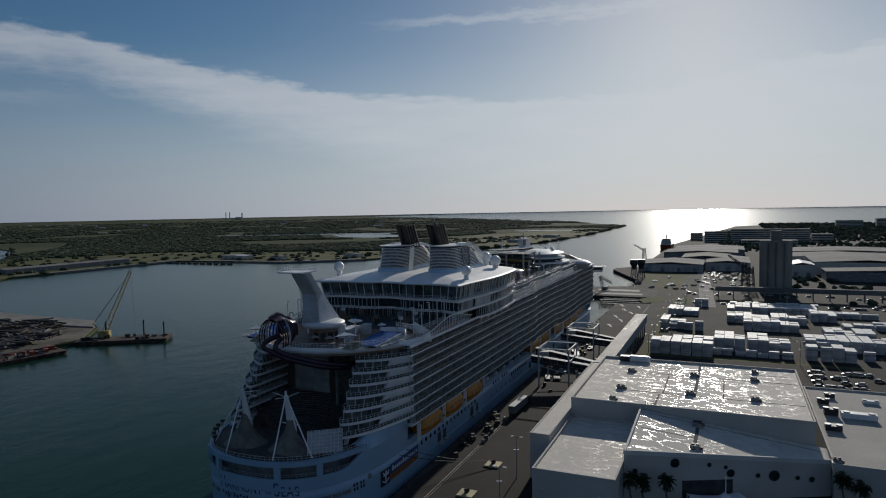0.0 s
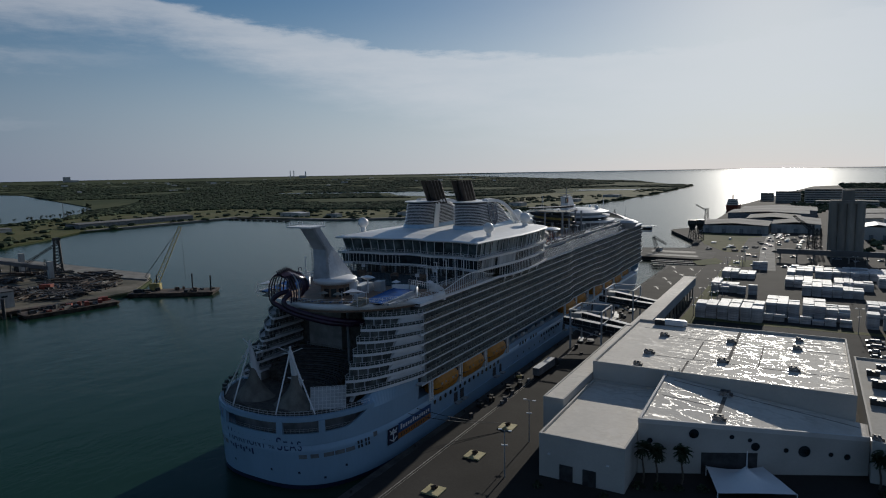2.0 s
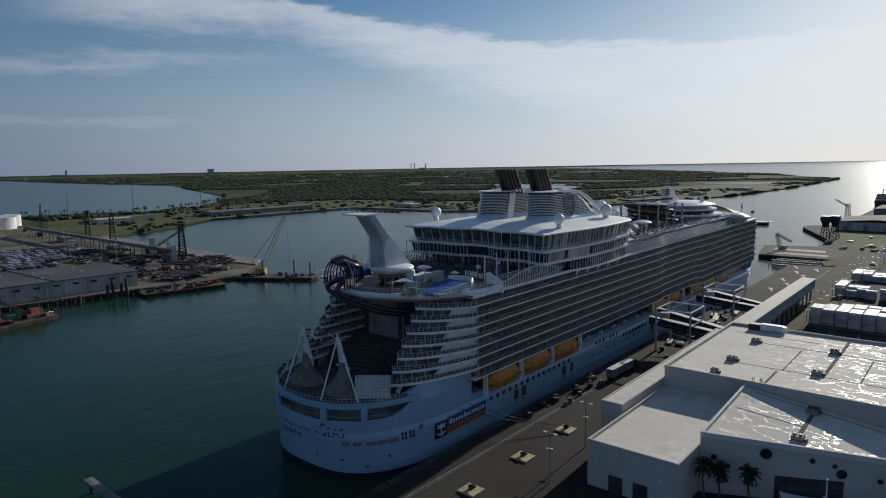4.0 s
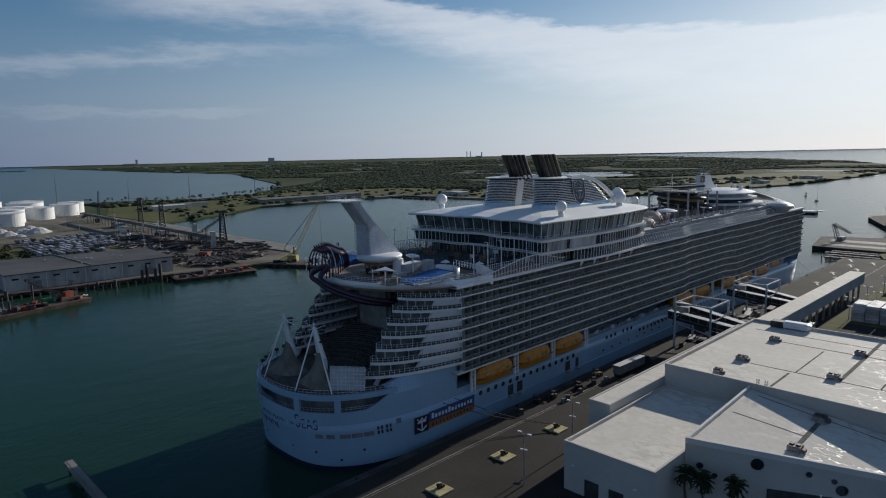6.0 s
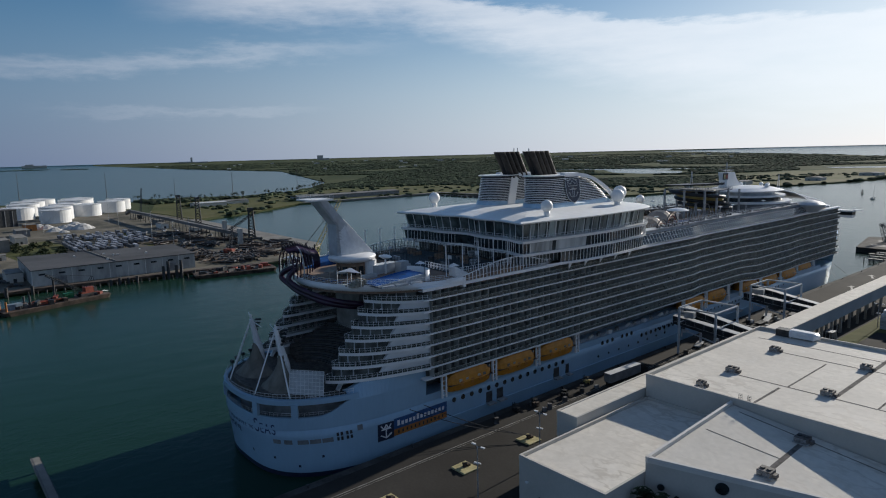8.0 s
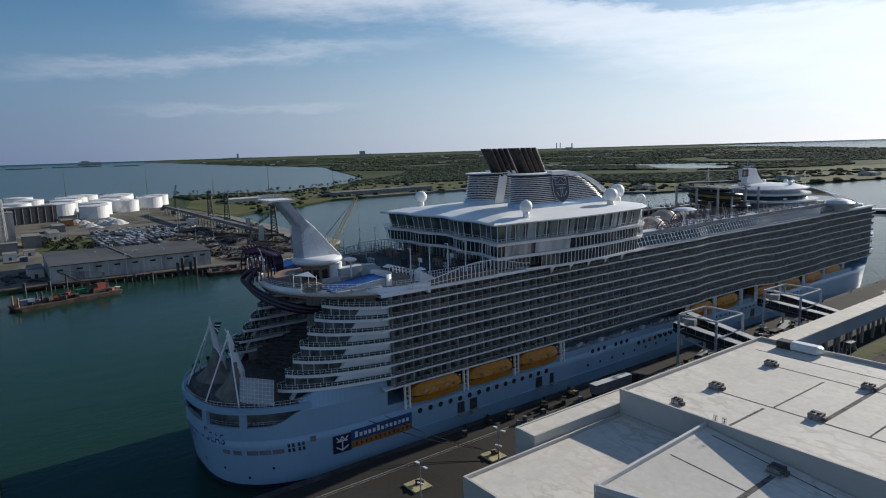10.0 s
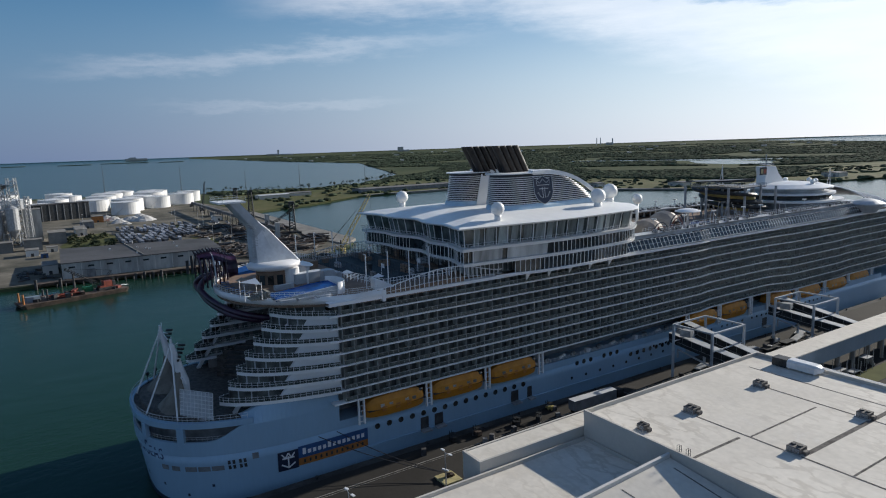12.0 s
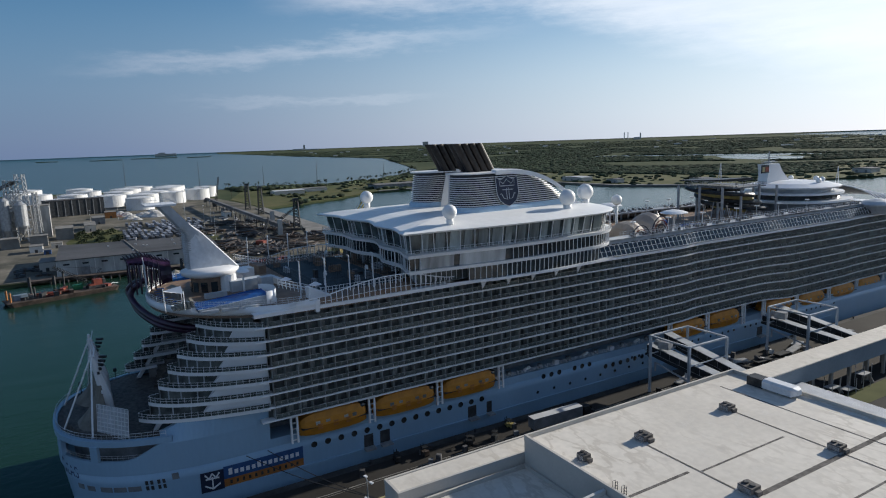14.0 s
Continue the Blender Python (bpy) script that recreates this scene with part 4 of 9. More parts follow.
def aft_sun_deck():
    """The rounded platform that overhangs the stern theatre."""
    def edge(o):
        return [(CX + (29.4 - o) * math.cos(t), 182 - (32.0 - o) * math.sin(t)) for t in [math.pi * i / 40 for i in range(41)]]

    bm = B()
    lo, mid, hi, inn = edge(3.0), edge(0.6), edge(0.0), edge(0.7)
    loft(bm, [[(x, y, 42.5) for x, y in lo], [(x, y, 43.3) for x, y in mid], [(x, y, 43.8) for x, y in hi], [(x, y, 45.1) for x, y in hi], [(x, y, 45.1) for x, y in inn], [(x, y, 44.9) for x, y in inn]], closed=False)
    bmesh.ops.recalc_face_normals(bm, faces=bm.faces)
    part("platform_rim", bm, M_WHITE, ship, smooth=True)
    for s in (1, -1):
        bm = B()
        box(bm, CX + s * 26.3, 181.7, 42.45, CX + s * 29.45, 182.6, 45.12)
        part("rim_end", bm, M_WHITE, ship)
    bm = B()
    prism(bm, edge(0.7) + [(CX - 28.6, 206), (CX + 28.6, 206)], 42.7, 44.95)
    part("sun_deck", bm, M_TEAK, ship, "wooden planked aft sun deck")
    bm = B()
    rail(bm, [(x, y, 45.05) for x, y in edge(0.35)], 1.4, 1.4, 0.05, 3)
    part("platform_rail", bm, M_WSTEEL, ship)
    for i in range(3):
        bm = B()
        x = CX + 6.4 + 3.5 * i
        y = 182 - 30.2 * math.sqrt(1 - ((x - CX) / 27.6) ** 2)
        obox(bm, x, y + 0.15, 42.5, 2.7, 0.9, 0.75, 14 + 7 * i)
        part("rim_window", bm, M_GLASS, ship)
    # rising side bulwark with rails
    for s in (1, -1):
        bm = B()
        base = [(CX + s * (half_side(y) - 0.15), y, 44.0) for y in [176 + 1.35 * i for i in range(32)]]
        hts = [1.3 + 2.9 * smooth01(178, 200, y) - 2.6 * smooth01(203, 218, y) for x, y, z in base]
        for (a, ha), (b, hb) in zip(zip(base, hts), zip(base[1:], hts[1:])):
            tube(bm, a, Vector(a) + Vector((0, 0, ha)), 0.11, 4, caps=False)
            for f in (1.0, 0.3):
                tube(bm, Vector(a) + Vector((0, 0, ha * f)), Vector(b) + Vector((0, 0, hb * f)), 0.15 if f == 1.0 else 0.06, 4, caps=False)
        part("side_rail", bm, M_WHITE, ship, "white arched side rail")
        for x0, y0, z0, x1, y1, z1 in ((23.2, 175.5, 47.8, 26.6, 184.0, 45.1), (20.4, 176.0, 47.8, 23.6, 185.0, 45.1), (24.0, 185.0, 45.1, 24.0, 206.0, 45.1)):
            bm = B()
            rail(bm, [(CX + s * x0, y0, z0), (CX + s * x1, y1, z1)], 1.5, 0.9, 0.07, 2)
            part("stair_rail", bm, M_WHITE, ship)
    # surf pools: a sloping blue bed between low walls, a curved white wall at the head
    for s in (1, -1):
        def bed(y):
            return 45.4 + 1.4 * smooth01(158, 173, y)

        def across(y, w):
            return CX + s * (19.6 + 0.09 * (y - 158) + w)
        ys = [158 + 1.25 * i for i in range(13)]
        bm = B()
        loft(bm, [[(across(y, -3.5), y, bed(y)) for y in ys], [(across(y, 3.5), y, bed(y)) for y in ys], [(across(y, 3.5), y, 44.9) for y in ys], [(across(y, -3.5), y, 44.9) for y in ys]], cap0=False)
        bmesh.ops.recalc_face_normals(bm, faces=bm.faces)
        part("surf_pool", bm, M_POOL, ship, "bright blue sloping surf pool")
        for w in (-3.7, 3.7):
            bm = B()
            loft(bm, [[(across(y, w - 0.2), y, 44.9) for y in ys], [(across(y, w - 0.2), y, bed(y) + 0.12) for y in ys], [(across(y, w + 0.2), y, bed(y) + 0.12) for y in ys], [(across(y, w + 0.2), y, 44.9) for y in ys]], closed=False)
            bmesh.ops.recalc_face_normals(bm, faces=bm.faces)
            part("pool_side", bm, M_POOL if w < 0 else M_PANEL, ship)
        bm = B()
        rings = []
        for r in (4.6, 4.3):
            pts = [(across(173, 0) + s * r * math.cos(t), 172.5 + 2.6 * math.sin(t)) for t in [math.pi * (-0.06 + 1.06 * i / 14) for i in range(15)]]
            rings += [[(x, y, 44.9) for x, y in pts], [(x, y, 47.9) for x, y in pts]] if r == 4.6 else [[(x, y, 47.9) for x, y in pts], [(x, y, 44.9) for x, y in pts]]
        loft(bm, rings, closed=False)
        bmesh.ops.recalc_face_normals(bm, faces=bm.faces)
        part("pool_head_wall", bm, M_WHITE, ship, "curved white wall at the head of the pool", smooth=True)
        for i in range(6):
            bm = B()
            box(bm, across(155, -4.4), 153.6 + 0.75 * i, 44.9, across(155, -4.4) + s * 3.6, 154.2 + 0.75 * i, 45.2 + 0.28 * i)
            part("pool_step", bm, M_TAN, ship)
        bm = B()
        rail(bm, [(across(y, 4.6), y, 44.95) for y in (156, 160, 165, 170, 174)], 1.2, 1.2)
        part("pool_rail", bm, M_WSTEEL, ship)
        for i in range(3):
            bm = B()
            x0 = across(160 + 4 * i, 5.2)
            obox(bm, x0, 160 + 4.2 * i, 44.95, 1.0, 3.6, 0.5, -6 * s)
            part("deck_bench", bm, M_PANEL, ship)
        bm = B()
        z = 48.6
        c = Vector((across(154, -3.0), 154.5, 0))
        loft(bm, [[(c.x - 3, c.y - 2, z), (c.x + 2.6, c.y - 2.4, z + 0.9)], [(c.x - 2, c.y + 1.6, z + 0.8), (c.x + 3, c.y + 1.4, z)]], closed=False)
        for q in ((-3, -2), (2.6, -2.4), (-2, 1.6), (3, 1.4)):
            tube(bm, (c.x + q[0], c.y + q[1], 45), (c.x + q[0], c.y + q[1], z + 0.5), 0.08, 5)
        part("shade_sail", bm, M_WHITE, ship)
    # loungers, umbrellas, stairs and planters on the sun deck
    rd = random.Random(61)
    for i in range(26):
        a = math.pi * (0.30 + 0.3 * i / 26)
        x, y = CX + 26.4 * math.cos(a), 182 - 29.0 * math.sin(a)
        bm = B()
        obox(bm, x, y, 45.2, 1.9, 0.65, 0.16, math.degrees(-a) + rd.gauss(0, 8))
        part("sun_lounger", bm, M_TEAK if i % 3 else M_POOL, ship)
    for x, y in ((9, 156), (4, 155.5), (23, 184), (13, 180), (-16, 159)):
        bm = B()
        tube(bm, (CX + x, y, 45), (CX + x, y, 47.6), 0.06, 5)
        tube(bm, (CX + x, y, 47.3), (CX + x, y, 48.0), 1.5, 8, 0.1)
        part("deck_umbrella", bm, M_WHITE if x > 10 else M_TAN, ship)
    for k in range(9):
        bm = B()
        box(bm, CX + 24.2, 181.2 + 0.55 * k, 45.0, CX + 26.8, 181.8 + 0.55 * k, 47.6 - 0.28 * k)
        part("stair_step", bm, M_WHITE, ship)
    for x, y, lx, ly, h in ((6, 172, 3, 8, 2.6), (9.5, 176, 2.5, 3, 3.2), (-8, 174, 4, 6, 2.8), (10.6, 164, 1.2, 5, 1.2), (3, 180, 8, 1.4, 1.5), (-14, 180, 7, 2, 2.2)):
        bm = B()
        obox(bm, CX + x, y, 44.9, lx, ly, h, 8)
        part("deck_locker", bm, rd.choice((M_WHITE, M_TEAK, M_PANEL)), ship)
    # sports court with tall poles
    bm = B()
    box(bm, CX - 22, 184, 45.0, CX + 22, 205, 45.15)
    part("sports_court", bm, M_COURT, ship)
    for s in (1, -1):
        for i in range(5):
            bm = B()
            tube(bm, (CX + s * 24.5, 180 + 6 * i, 45), (CX + s * 24.5, 180 + 6 * i, 53.5), 0.16, 6)
            tube(bm, (CX + s * 24.5, 180 + 6 * i, 53.4), (CX + s * 23.3, 180 + 6 * i, 53.4), 0.1, 5)
            part("court_pole", bm, M_WSTEEL, ship)
        bm = B()
        rail(bm, [(CX + s * 22.5, 183, 45.1), (CX + s * 22.5, 206, 45.1)], 3.2, 1.0, 0.05, 4)
        part("court_fence", bm, M_DSTEEL, ship)
    rk = random.Random(17)
    for y in (183.6, 194.5, 205.2):
        bm = B()
        rail(bm, [(CX - 22.5, y, 45.1), (CX + 22.5, y, 45.1)], 3.4, 1.6, 0.05, 4)
        part("court_fence", bm, M_DSTEEL, ship)
    for i in range(16):
        x, y = CX + rk.uniform(-21, 21), rk.choice((186, 190, 197, 201, 207.5))
        bm = B()
        obox(bm, x, y, 45.15, rk.uniform(1.2, 3.4), rk.uniform(0.8, 1.6), rk.uniform(0.7, 2.2), rk.choice((0, 0, 90)))
        part("deck_locker", bm, rk.choice((M_DSTEEL, M_SHADE, M_TEAK, M_PANEL)), ship)
    for x, y in ((-15, 189), (15, 189), (-15, 200), (15, 200)):
        bm = B()
        tube(bm, (CX + x, y, 45.1), (CX + x, y, 48.4), 0.12, 6)
        obox(bm, CX + x, y + 0.4, 47.6, 1.7, 0.1, 1.1)
        tube(bm, (CX + x - 0.4, y + 0.8, 47.8), (CX + x + 0.4, y + 0.8, 47.8), 0.05, 5)
        part("basketball_hoop", bm, M_WSTEEL, ship)
    # raking fin on a round house
    bm = B()
    FX, FY = CX + 1.0, 164.8

    def disc(rx, ry, z, n=28):
        return [(FX + rx * math.cos(t), FY + ry * math.sin(t), z) for t in [2 * math.pi * i / n for i in range(n)]]
    prism(bm, [(x, y) for x, y, z in disc(4.4, 4.6, 0)], 45, 48.9)
    part("fin_house", bm, M_TEAK, ship, "brown panelled round house under the fin")
    bm = B()
    tube(bm, (FX + 3.6, FY + 3.4, 45), (FX + 3.6, FY + 3.4, 49.0), 2.0, 16)
    part("fin_stair_well", bm, M_WHITE, ship)
    for i in range(4):
        bm = B()
        t = -1.5 + 0.5 * i
        obox(bm, FX + 4.45 * math.cos(t), FY + 4.65 * math.sin(t), 45.2, 0.2, 1.5, 2.4, math.degrees(t))
        part("house_door", bm, M_GLASS, ship)
    bm = B()
    loft(bm, [disc(5.0, 5.2, 48.7), disc(6.2, 6.6, 49.2), disc(6.5, 6.9, 50.0), disc(6.3, 6.7, 50.3), disc(4.5, 4.8, 50.9)], cap0=True, cap1=True)
    part("fin_house_roof", bm, M_WHITE, ship, "white dished roof", smooth=True)
    bm = B()
    loft(bm, [[(FX + 7.6 + 2.6 * f * math.cos(t), FY + 6.2 + 1.5 * f * math.sin(t), z) for t in [2 * math.pi * i / 16 for i in range(16)]] for f, z in ((0.4, 49.3), (1.0, 49.9), (0.8, 50.2), (0.2, 50.5))], cap0=True, cap1=True)
    tube(bm, (FX + 7.6, FY + 6.2, 45), (FX + 7.6, FY + 6.2, 49.4), 0.25, 8)
    part("small_saucer_canopy", bm, M_WHITE, ship, smooth=False)

    def lean(z):
        """How far aft the stem has bent at a height."""
        return 0.78 * max(0.0, z - 59.4)

    bm = B()
    rings = []
    for i in range(17):
        z = 50.3 + 16.2 * i / 16
        y0, th = 159.6 - lean(z), 3.6 - 0.7 * i / 16
        w0, w1 = CX - 3.2, CX + 2.3
        rings.append([(w0 + 0.4, y0, z), (w1 - 0.4, y0, z), (w1, y0 + 0.5, z), (w1, y0 + th, z), (w0, y0 + th, z), (w0, y0 + 0.5, z)])
    loft(bm, rings, cap0=True, cap1=True)
    bmesh.ops.recalc_face_normals(bm, faces=bm.faces)
    part("fin_stem", bm, M_PANEL, ship, "grey raking stem with rungs")
    bm = B()
    rings = []
    for i in range(19):
        t = i / 18
        z = 50.3 + 12.2 * t
        y0 = 160.2 - lean(z) * 0.4
        ln = 10.4 * (1 - t) ** 1.02 + 0.9
        hw = 2.5 + 0.8 * (1 - t) ** 1.6
        cx = CX - 0.4
        rings.append([(cx - hw, y0, z), (cx + hw, y0, z), (cx + hw + 0.1, y0 + ln * 0.5, z), (cx + hw, y0 + ln - 0.3, z), (cx + hw - 0.5, y0 + ln, z), (cx - hw + 0.5, y0 + ln, z), (cx - hw, y0 + ln - 0.3, z), (cx - hw - 0.1, y0 + ln * 0.5, z)])
    loft(bm, rings, cap0=True, cap1=True)
    bmesh.ops.recalc_face_normals(bm, faces=bm.faces)
    part("raking_fin", bm, M_FIN, ship, "tall white sail-shaped fin")
    bm = B()
    box(bm, CX - 5.4, 151.6, 66.4, CX + 3.2, 158.4, 66.8)
    part("fin_platform", bm, M_WHITE, ship)
    bm = B()
    rail(bm, [(CX - 5.4, 158.4, 66.8), (CX - 5.4, 151.6, 66.8), (CX + 3.2, 151.6, 66.8), (CX + 3.2, 158.4, 66.8)], 1.1, 1.2)
    part("fin_platform_rail", bm, M_WSTEEL, ship)
    bm = B()
    for i in range(22):
        z = 52 + 0.42 * i
        for x in (CX - 3.3, CX + 2.4):
            tube(bm, (x, 159.5 - lean(z) - 0.25, z), (x, 159.6 - lean(z) + 1.2, z), 0.1, 4)
    part("stem_rungs", bm, M_STEEL, ship)["kind"] = "stuff"
    # dark purple slide with a gaping ribbed mouth and a spiny back
    mx = CX - 5.0

    def jaw(u, t, k=1.0):
        """A point on the head: u from the throat to the lip, t round it."""
        r = (2.6 + 1.9 * smooth01(0.0, 0.7, u)) * k
        return Vector((mx + r * math.cos(t), 156.5 - 9.6 * u, 47.6 + 1.1 * (1 - u) + 1.35 * r * math.sin(t)))

    bm = B()
    us = [i / 10 for i in range(11)]
    for k in (1.0, 0.9):
        loft(bm, [[jaw(u, math.pi * (0.5 + (0.34 - 0.2 * u) * (2 * i / 8 - 1)), k) for i in range(9)] for u in us], closed=False)
    part("slide_crest", bm, M_PURPLE, ship, "dark purple crest of the slide entrance", smooth=True)
    bm = B()
    loft(bm, [[jaw(u, math.pi * (-0.1 + 1.2 * i / 14)) for i in range(15)] for u in (0.0, 0.12, 0.26)], closed=False)
    part("slide_throat", bm, M_PURPLE, ship)
    for i in range(7):
        u = 0.3 + 0.11 * i
        bm = B()
        pipe(bm, [jaw(u, math.pi * (-0.12 + 1.24 * j / 18), 0.97) for j in range(19)], 0.2, 6)
        part("slide_rib", bm, M_PANEL if i == 3 else M_PURPLE, ship)
    for i in range(13):
        u = 0.02 + 0.08 * i
        bm = B()
        p = jaw(u, math.pi / 2)
        tube(bm, p - Vector((0, 0, 0.2)), p + Vector((0, -0.9, 1.0 + 0.5 * math.sin(math.pi * u))), 0.5, 5, 0.04)
        part("slide_spine", bm, M_PURPLE, ship)
    my = 150.4
    bm = B()
    pipe(bm, [(mx + 2.5, my + 2.0, 53.4), (mx + 3.4, my + 1.4, 55.0), (mx + 4.8, my + 0.8, 55.2), (mx + 5.4, my + 0.6, 54.4)], 0.12, 5)
    part("slide_lure", bm, M_PURPLE, ship)
    for path in (((-4.4, 150.6, 48.2), (-6.0, 148.4, 47.6), (-7.4, 147.2, 46.4), (-7.4, 146.9, 45.2), (-4.8, 147.4, 43.9), (-0.6, 147.9, 42.4), (4.0, 149.2, 41.2), (9.0, 151.8, 39.8), (12.0, 156.0, 38.8), (12.6, 161.0, 37.8)), ((-2.6, 149.2, 47.9), (-3.4, 147.6, 46.6), (-3.2, 147.0, 45.0), (0.0, 147.8, 43.4), (5.0, 149.6, 41.9), (9.6, 152.4, 40.6), (13.2, 156.6, 39.6), (14.2, 162.0, 38.6))):
        # a smooth tube through the corners
        pts = [Vector((CX + x, y, z)) for x, y, z in path]
        fine = []
        for i in range(len(pts) - 1):
            a, b, c, d = pts[max(0, i - 1)], pts[i], pts[i + 1], pts[min(len(pts) - 1, i + 2)]
            for k in range(4):
                t = k / 4
                fine.append(0.5 * (2 * b + (c - a) * t + (2 * a - 5 * b + 4 * c - d) * t * t + (3 * b - a - 3 * c + d) * t**3))
        bm = B()
        pipe(bm, fine + [pts[-1]], 0.75, 10)
        part("slide_tube", bm, M_PURPLE, ship, "glossy dark purple slide tube", smooth=True)


aft_sun_deck()


def lounge():
    """The glazed house round the funnels: three levels under a broad white roof."""
    def half(y):
        """Half the width: the sides bow out over the cabins."""
        return 29.2 + 2.6 * smooth01(205, 236, y) - 1.2 * smooth01(246, 262, y)

    def plan(o, aft=0.0):
        pts = []
        for i in range(29):
            t = math.pi * i / 28
            c, s = math.cos(t), math.sin(t)
            pts.append((CX + (half(262) + o) * (1 if c > 0 else -1) * abs(c) ** 0.72, 260 + (20.6 + o) * abs(s) ** 0.85))
        sides = [(half(y) + o, y) for y in (252, 244, 236, 228, 220, 213)]
        n = 16
        back = []
        for i in range(n + 1):
            u = -1 + 2 * i / n
            back.append((CX + u * (29.2 + o), 206.4 - o - aft + 2.6 * math.cos(u * math.pi / 2) ** 2 + 0.9 * math.cos(u * 3 * math.pi)))
        return pts + [(CX - w, y) for w, y in sides] + back + [(CX + w, y) for w, y in reversed(sides)]

    def band(name, o0, z0, o1, z1, m, lab=""):
        bm = B()
        a, b = plan(o0), plan(o1)
        loft(bm, [[(x, y, z0) for x, y in a], [(x, y, z1) for x, y in b]], cap0=True, cap1=True)
        bmesh.ops.recalc_face_normals(bm, faces=bm.faces)
        return part(name, bm, m, ship, lab)

    band("lounge_base", -4.0, 43.9, -4.0, 47.5, M_CABIN)
    band("lounge_lower_deck", 0.0, 47.5, 0.15, 48.35, M_WHITE)
    band("lounge_middle_glazing", -0.6, 48.35, -0.2, 51.5, M_GLASS)
    band("lounge_deck", 0.5, 51.5, 0.7, 52.3, M_WHITE)
    band("lounge_upper_glazing", -1.6, 52.3, -0.6, 57.3, M_LOUNGE)
    # pale side panels aft, each with a gap here and there
    for s in (1, -1):
        ys = [208.2, 213.5, 219, 224.2, 229.5, 233.5]
        for i, (y0, y1) in enumerate(zip(ys, ys[1:])):
            if i in (1, 4):
                y1 -= 1.5
            bm = B()
            loft(bm, [[(CX + s * (half(y) + o), y, z) for y in (y0, (y0 + y1) / 2, y1)] for o, z in ((-0.55, 48.4), (-0.3, 48.4), (0.1, 51.45), (-0.2, 51.45))], closed=True)
            bmesh.ops.recalc_face_normals(bm, faces=bm.faces)
            part("wall_panel", bm, M_GLOSSP, ship)
        # curtains behind the upper panes
        for i in range(16):
            y0 = 209 + 3.9 * i
            if y0 > 264:
                break
            bm = B()
            loft(bm, [[(CX + s * (half(y) + o), y, z) for y in (y0 + 0.25, y0 + 1.4, y0 + 2.75 + 0.5 * (i % 3 - 1))] for o, z in ((-1.7, 52.4), (-1.42, 52.4), (-0.5, 57.2), (-0.9, 57.2))])
            bmesh.ops.recalc_face_normals(bm, faces=bm.faces)
            part("pane_curtain", bm, M_DRAPE, ship)
        # bowed deck edge and glazing flush with it, under the lounge
        def bow(y):
            f = smooth01(214, 230, y) * (1 - smooth01(260, 274, y))
            return half_side(y) + (half(y) + 0.1 - half_side(y)) * f
        yy = [216 + 2.0 * i for i in range(29)]
        bm = B()
        loft(bm, [[(CX + s * (bow(y) + o), y, z) for y in yy] for o, z in ((-3.0, 43.45), (0.06, 43.45), (0.06, 44.15), (-3.0, 44.15))], cap0=False)
        bmesh.ops.recalc_face_normals(bm, faces=bm.faces)
        part("bowed_deck_edge", bm, M_WHITE, ship)
        for ye in (yy[0], yy[-1]):
            bm = B()
            box(bm, CX + s * (bow(ye) - 3.0), ye - 0.1, 43.44, CX + s * (bow(ye) + 0.07), ye + 0.1, 44.16)
            part("deck_edge_end", bm, M_WHITE, ship)
        yy = [y for y in yy if 222 <= y <= 266]
        bm = B()
        loft(bm, [[(CX + s * (bow(y) + o), y, z) for y in yy] for o, z in ((-0.75, 44.1), (-0.45, 44.1), (-0.25, 47.55), (-0.75, 47.55))], cap0=True, cap1=True)
        bmesh.ops.recalc_face_normals(bm, faces=bm.faces)
        part("side_glazing", bm, M_GLASS, ship)
        for i in range(30):
            y = 222 + 1.5 * i
            bm = B()
            tube(bm, (CX + s * (bow(y) - 0.38), y, 44.1), (CX + s * (bow(y) - 0.18), y, 47.55), 0.1, 4, caps=False)
            part("side_mullion", bm, M_WHITE, ship)
    # columns that carry the lounge over the aft terrace
    for i in range(9):
        bm = B()
        x = CX - 26 + 6.5 * i
        tube(bm, (x, 208.6, 44.9), (x, 208.6, 47.6), 0.3, 8)
        part("terrace_column", bm, M_PANEL, ship)
    for s in (1, -1):
        for yv in (226, 234, 242, 250, 258):
            bm = B()
            for dx in (0.0, 0.3):
                bm.faces.new([bm.verts.new(p) for p in ((CX + s * (29.35 + dx), yv, 41.4), (CX + s * (29.35 + dx + 0.9), yv - 1.1, 43.9), (CX + s * (29.35 + dx + 0.9), yv + 1.1, 43.9))])
            bmesh.ops.bridge_loops(bm, edges=bm.edges[:])
            bmesh.ops.recalc_face_normals(bm, faces=bm.faces)
            part("bracket", bm, M_WHITE, ship)
    bm = B()
    ctr = [(CX + (x - CX) * 0.62, 243 + (y - 243) * 0.62) for x, y in plan(0)]
    mid = [(CX + (x - CX) * 0.84, 243 + (y - 243) * 0.84) for x, y in plan(0)]
    loft(bm, [[(x, y, 57.2) for x, y in plan(-0.6)], [(x, y, 57.3) for x, y in plan(0.9, 0.8)], [(x, y, 57.7) for x, y in plan(1.2, 0.8)], [(x, y, 58.0) for x, y in plan(0.4, 0.8)], [(x, y, 58.9) for x, y in mid], [(x, y, 59.5) for x, y in ctr]], cap0=True, cap1=True)
    bmesh.ops.recalc_face_normals(bm, faces=bm.faces)
    part("lounge_roof", bm, M_DOME, ship, "broad white roof with rounded front")
    # mullions and balcony rail round the upper level
    up, ud = plan(-1.35), plan(0.55)
    line = []
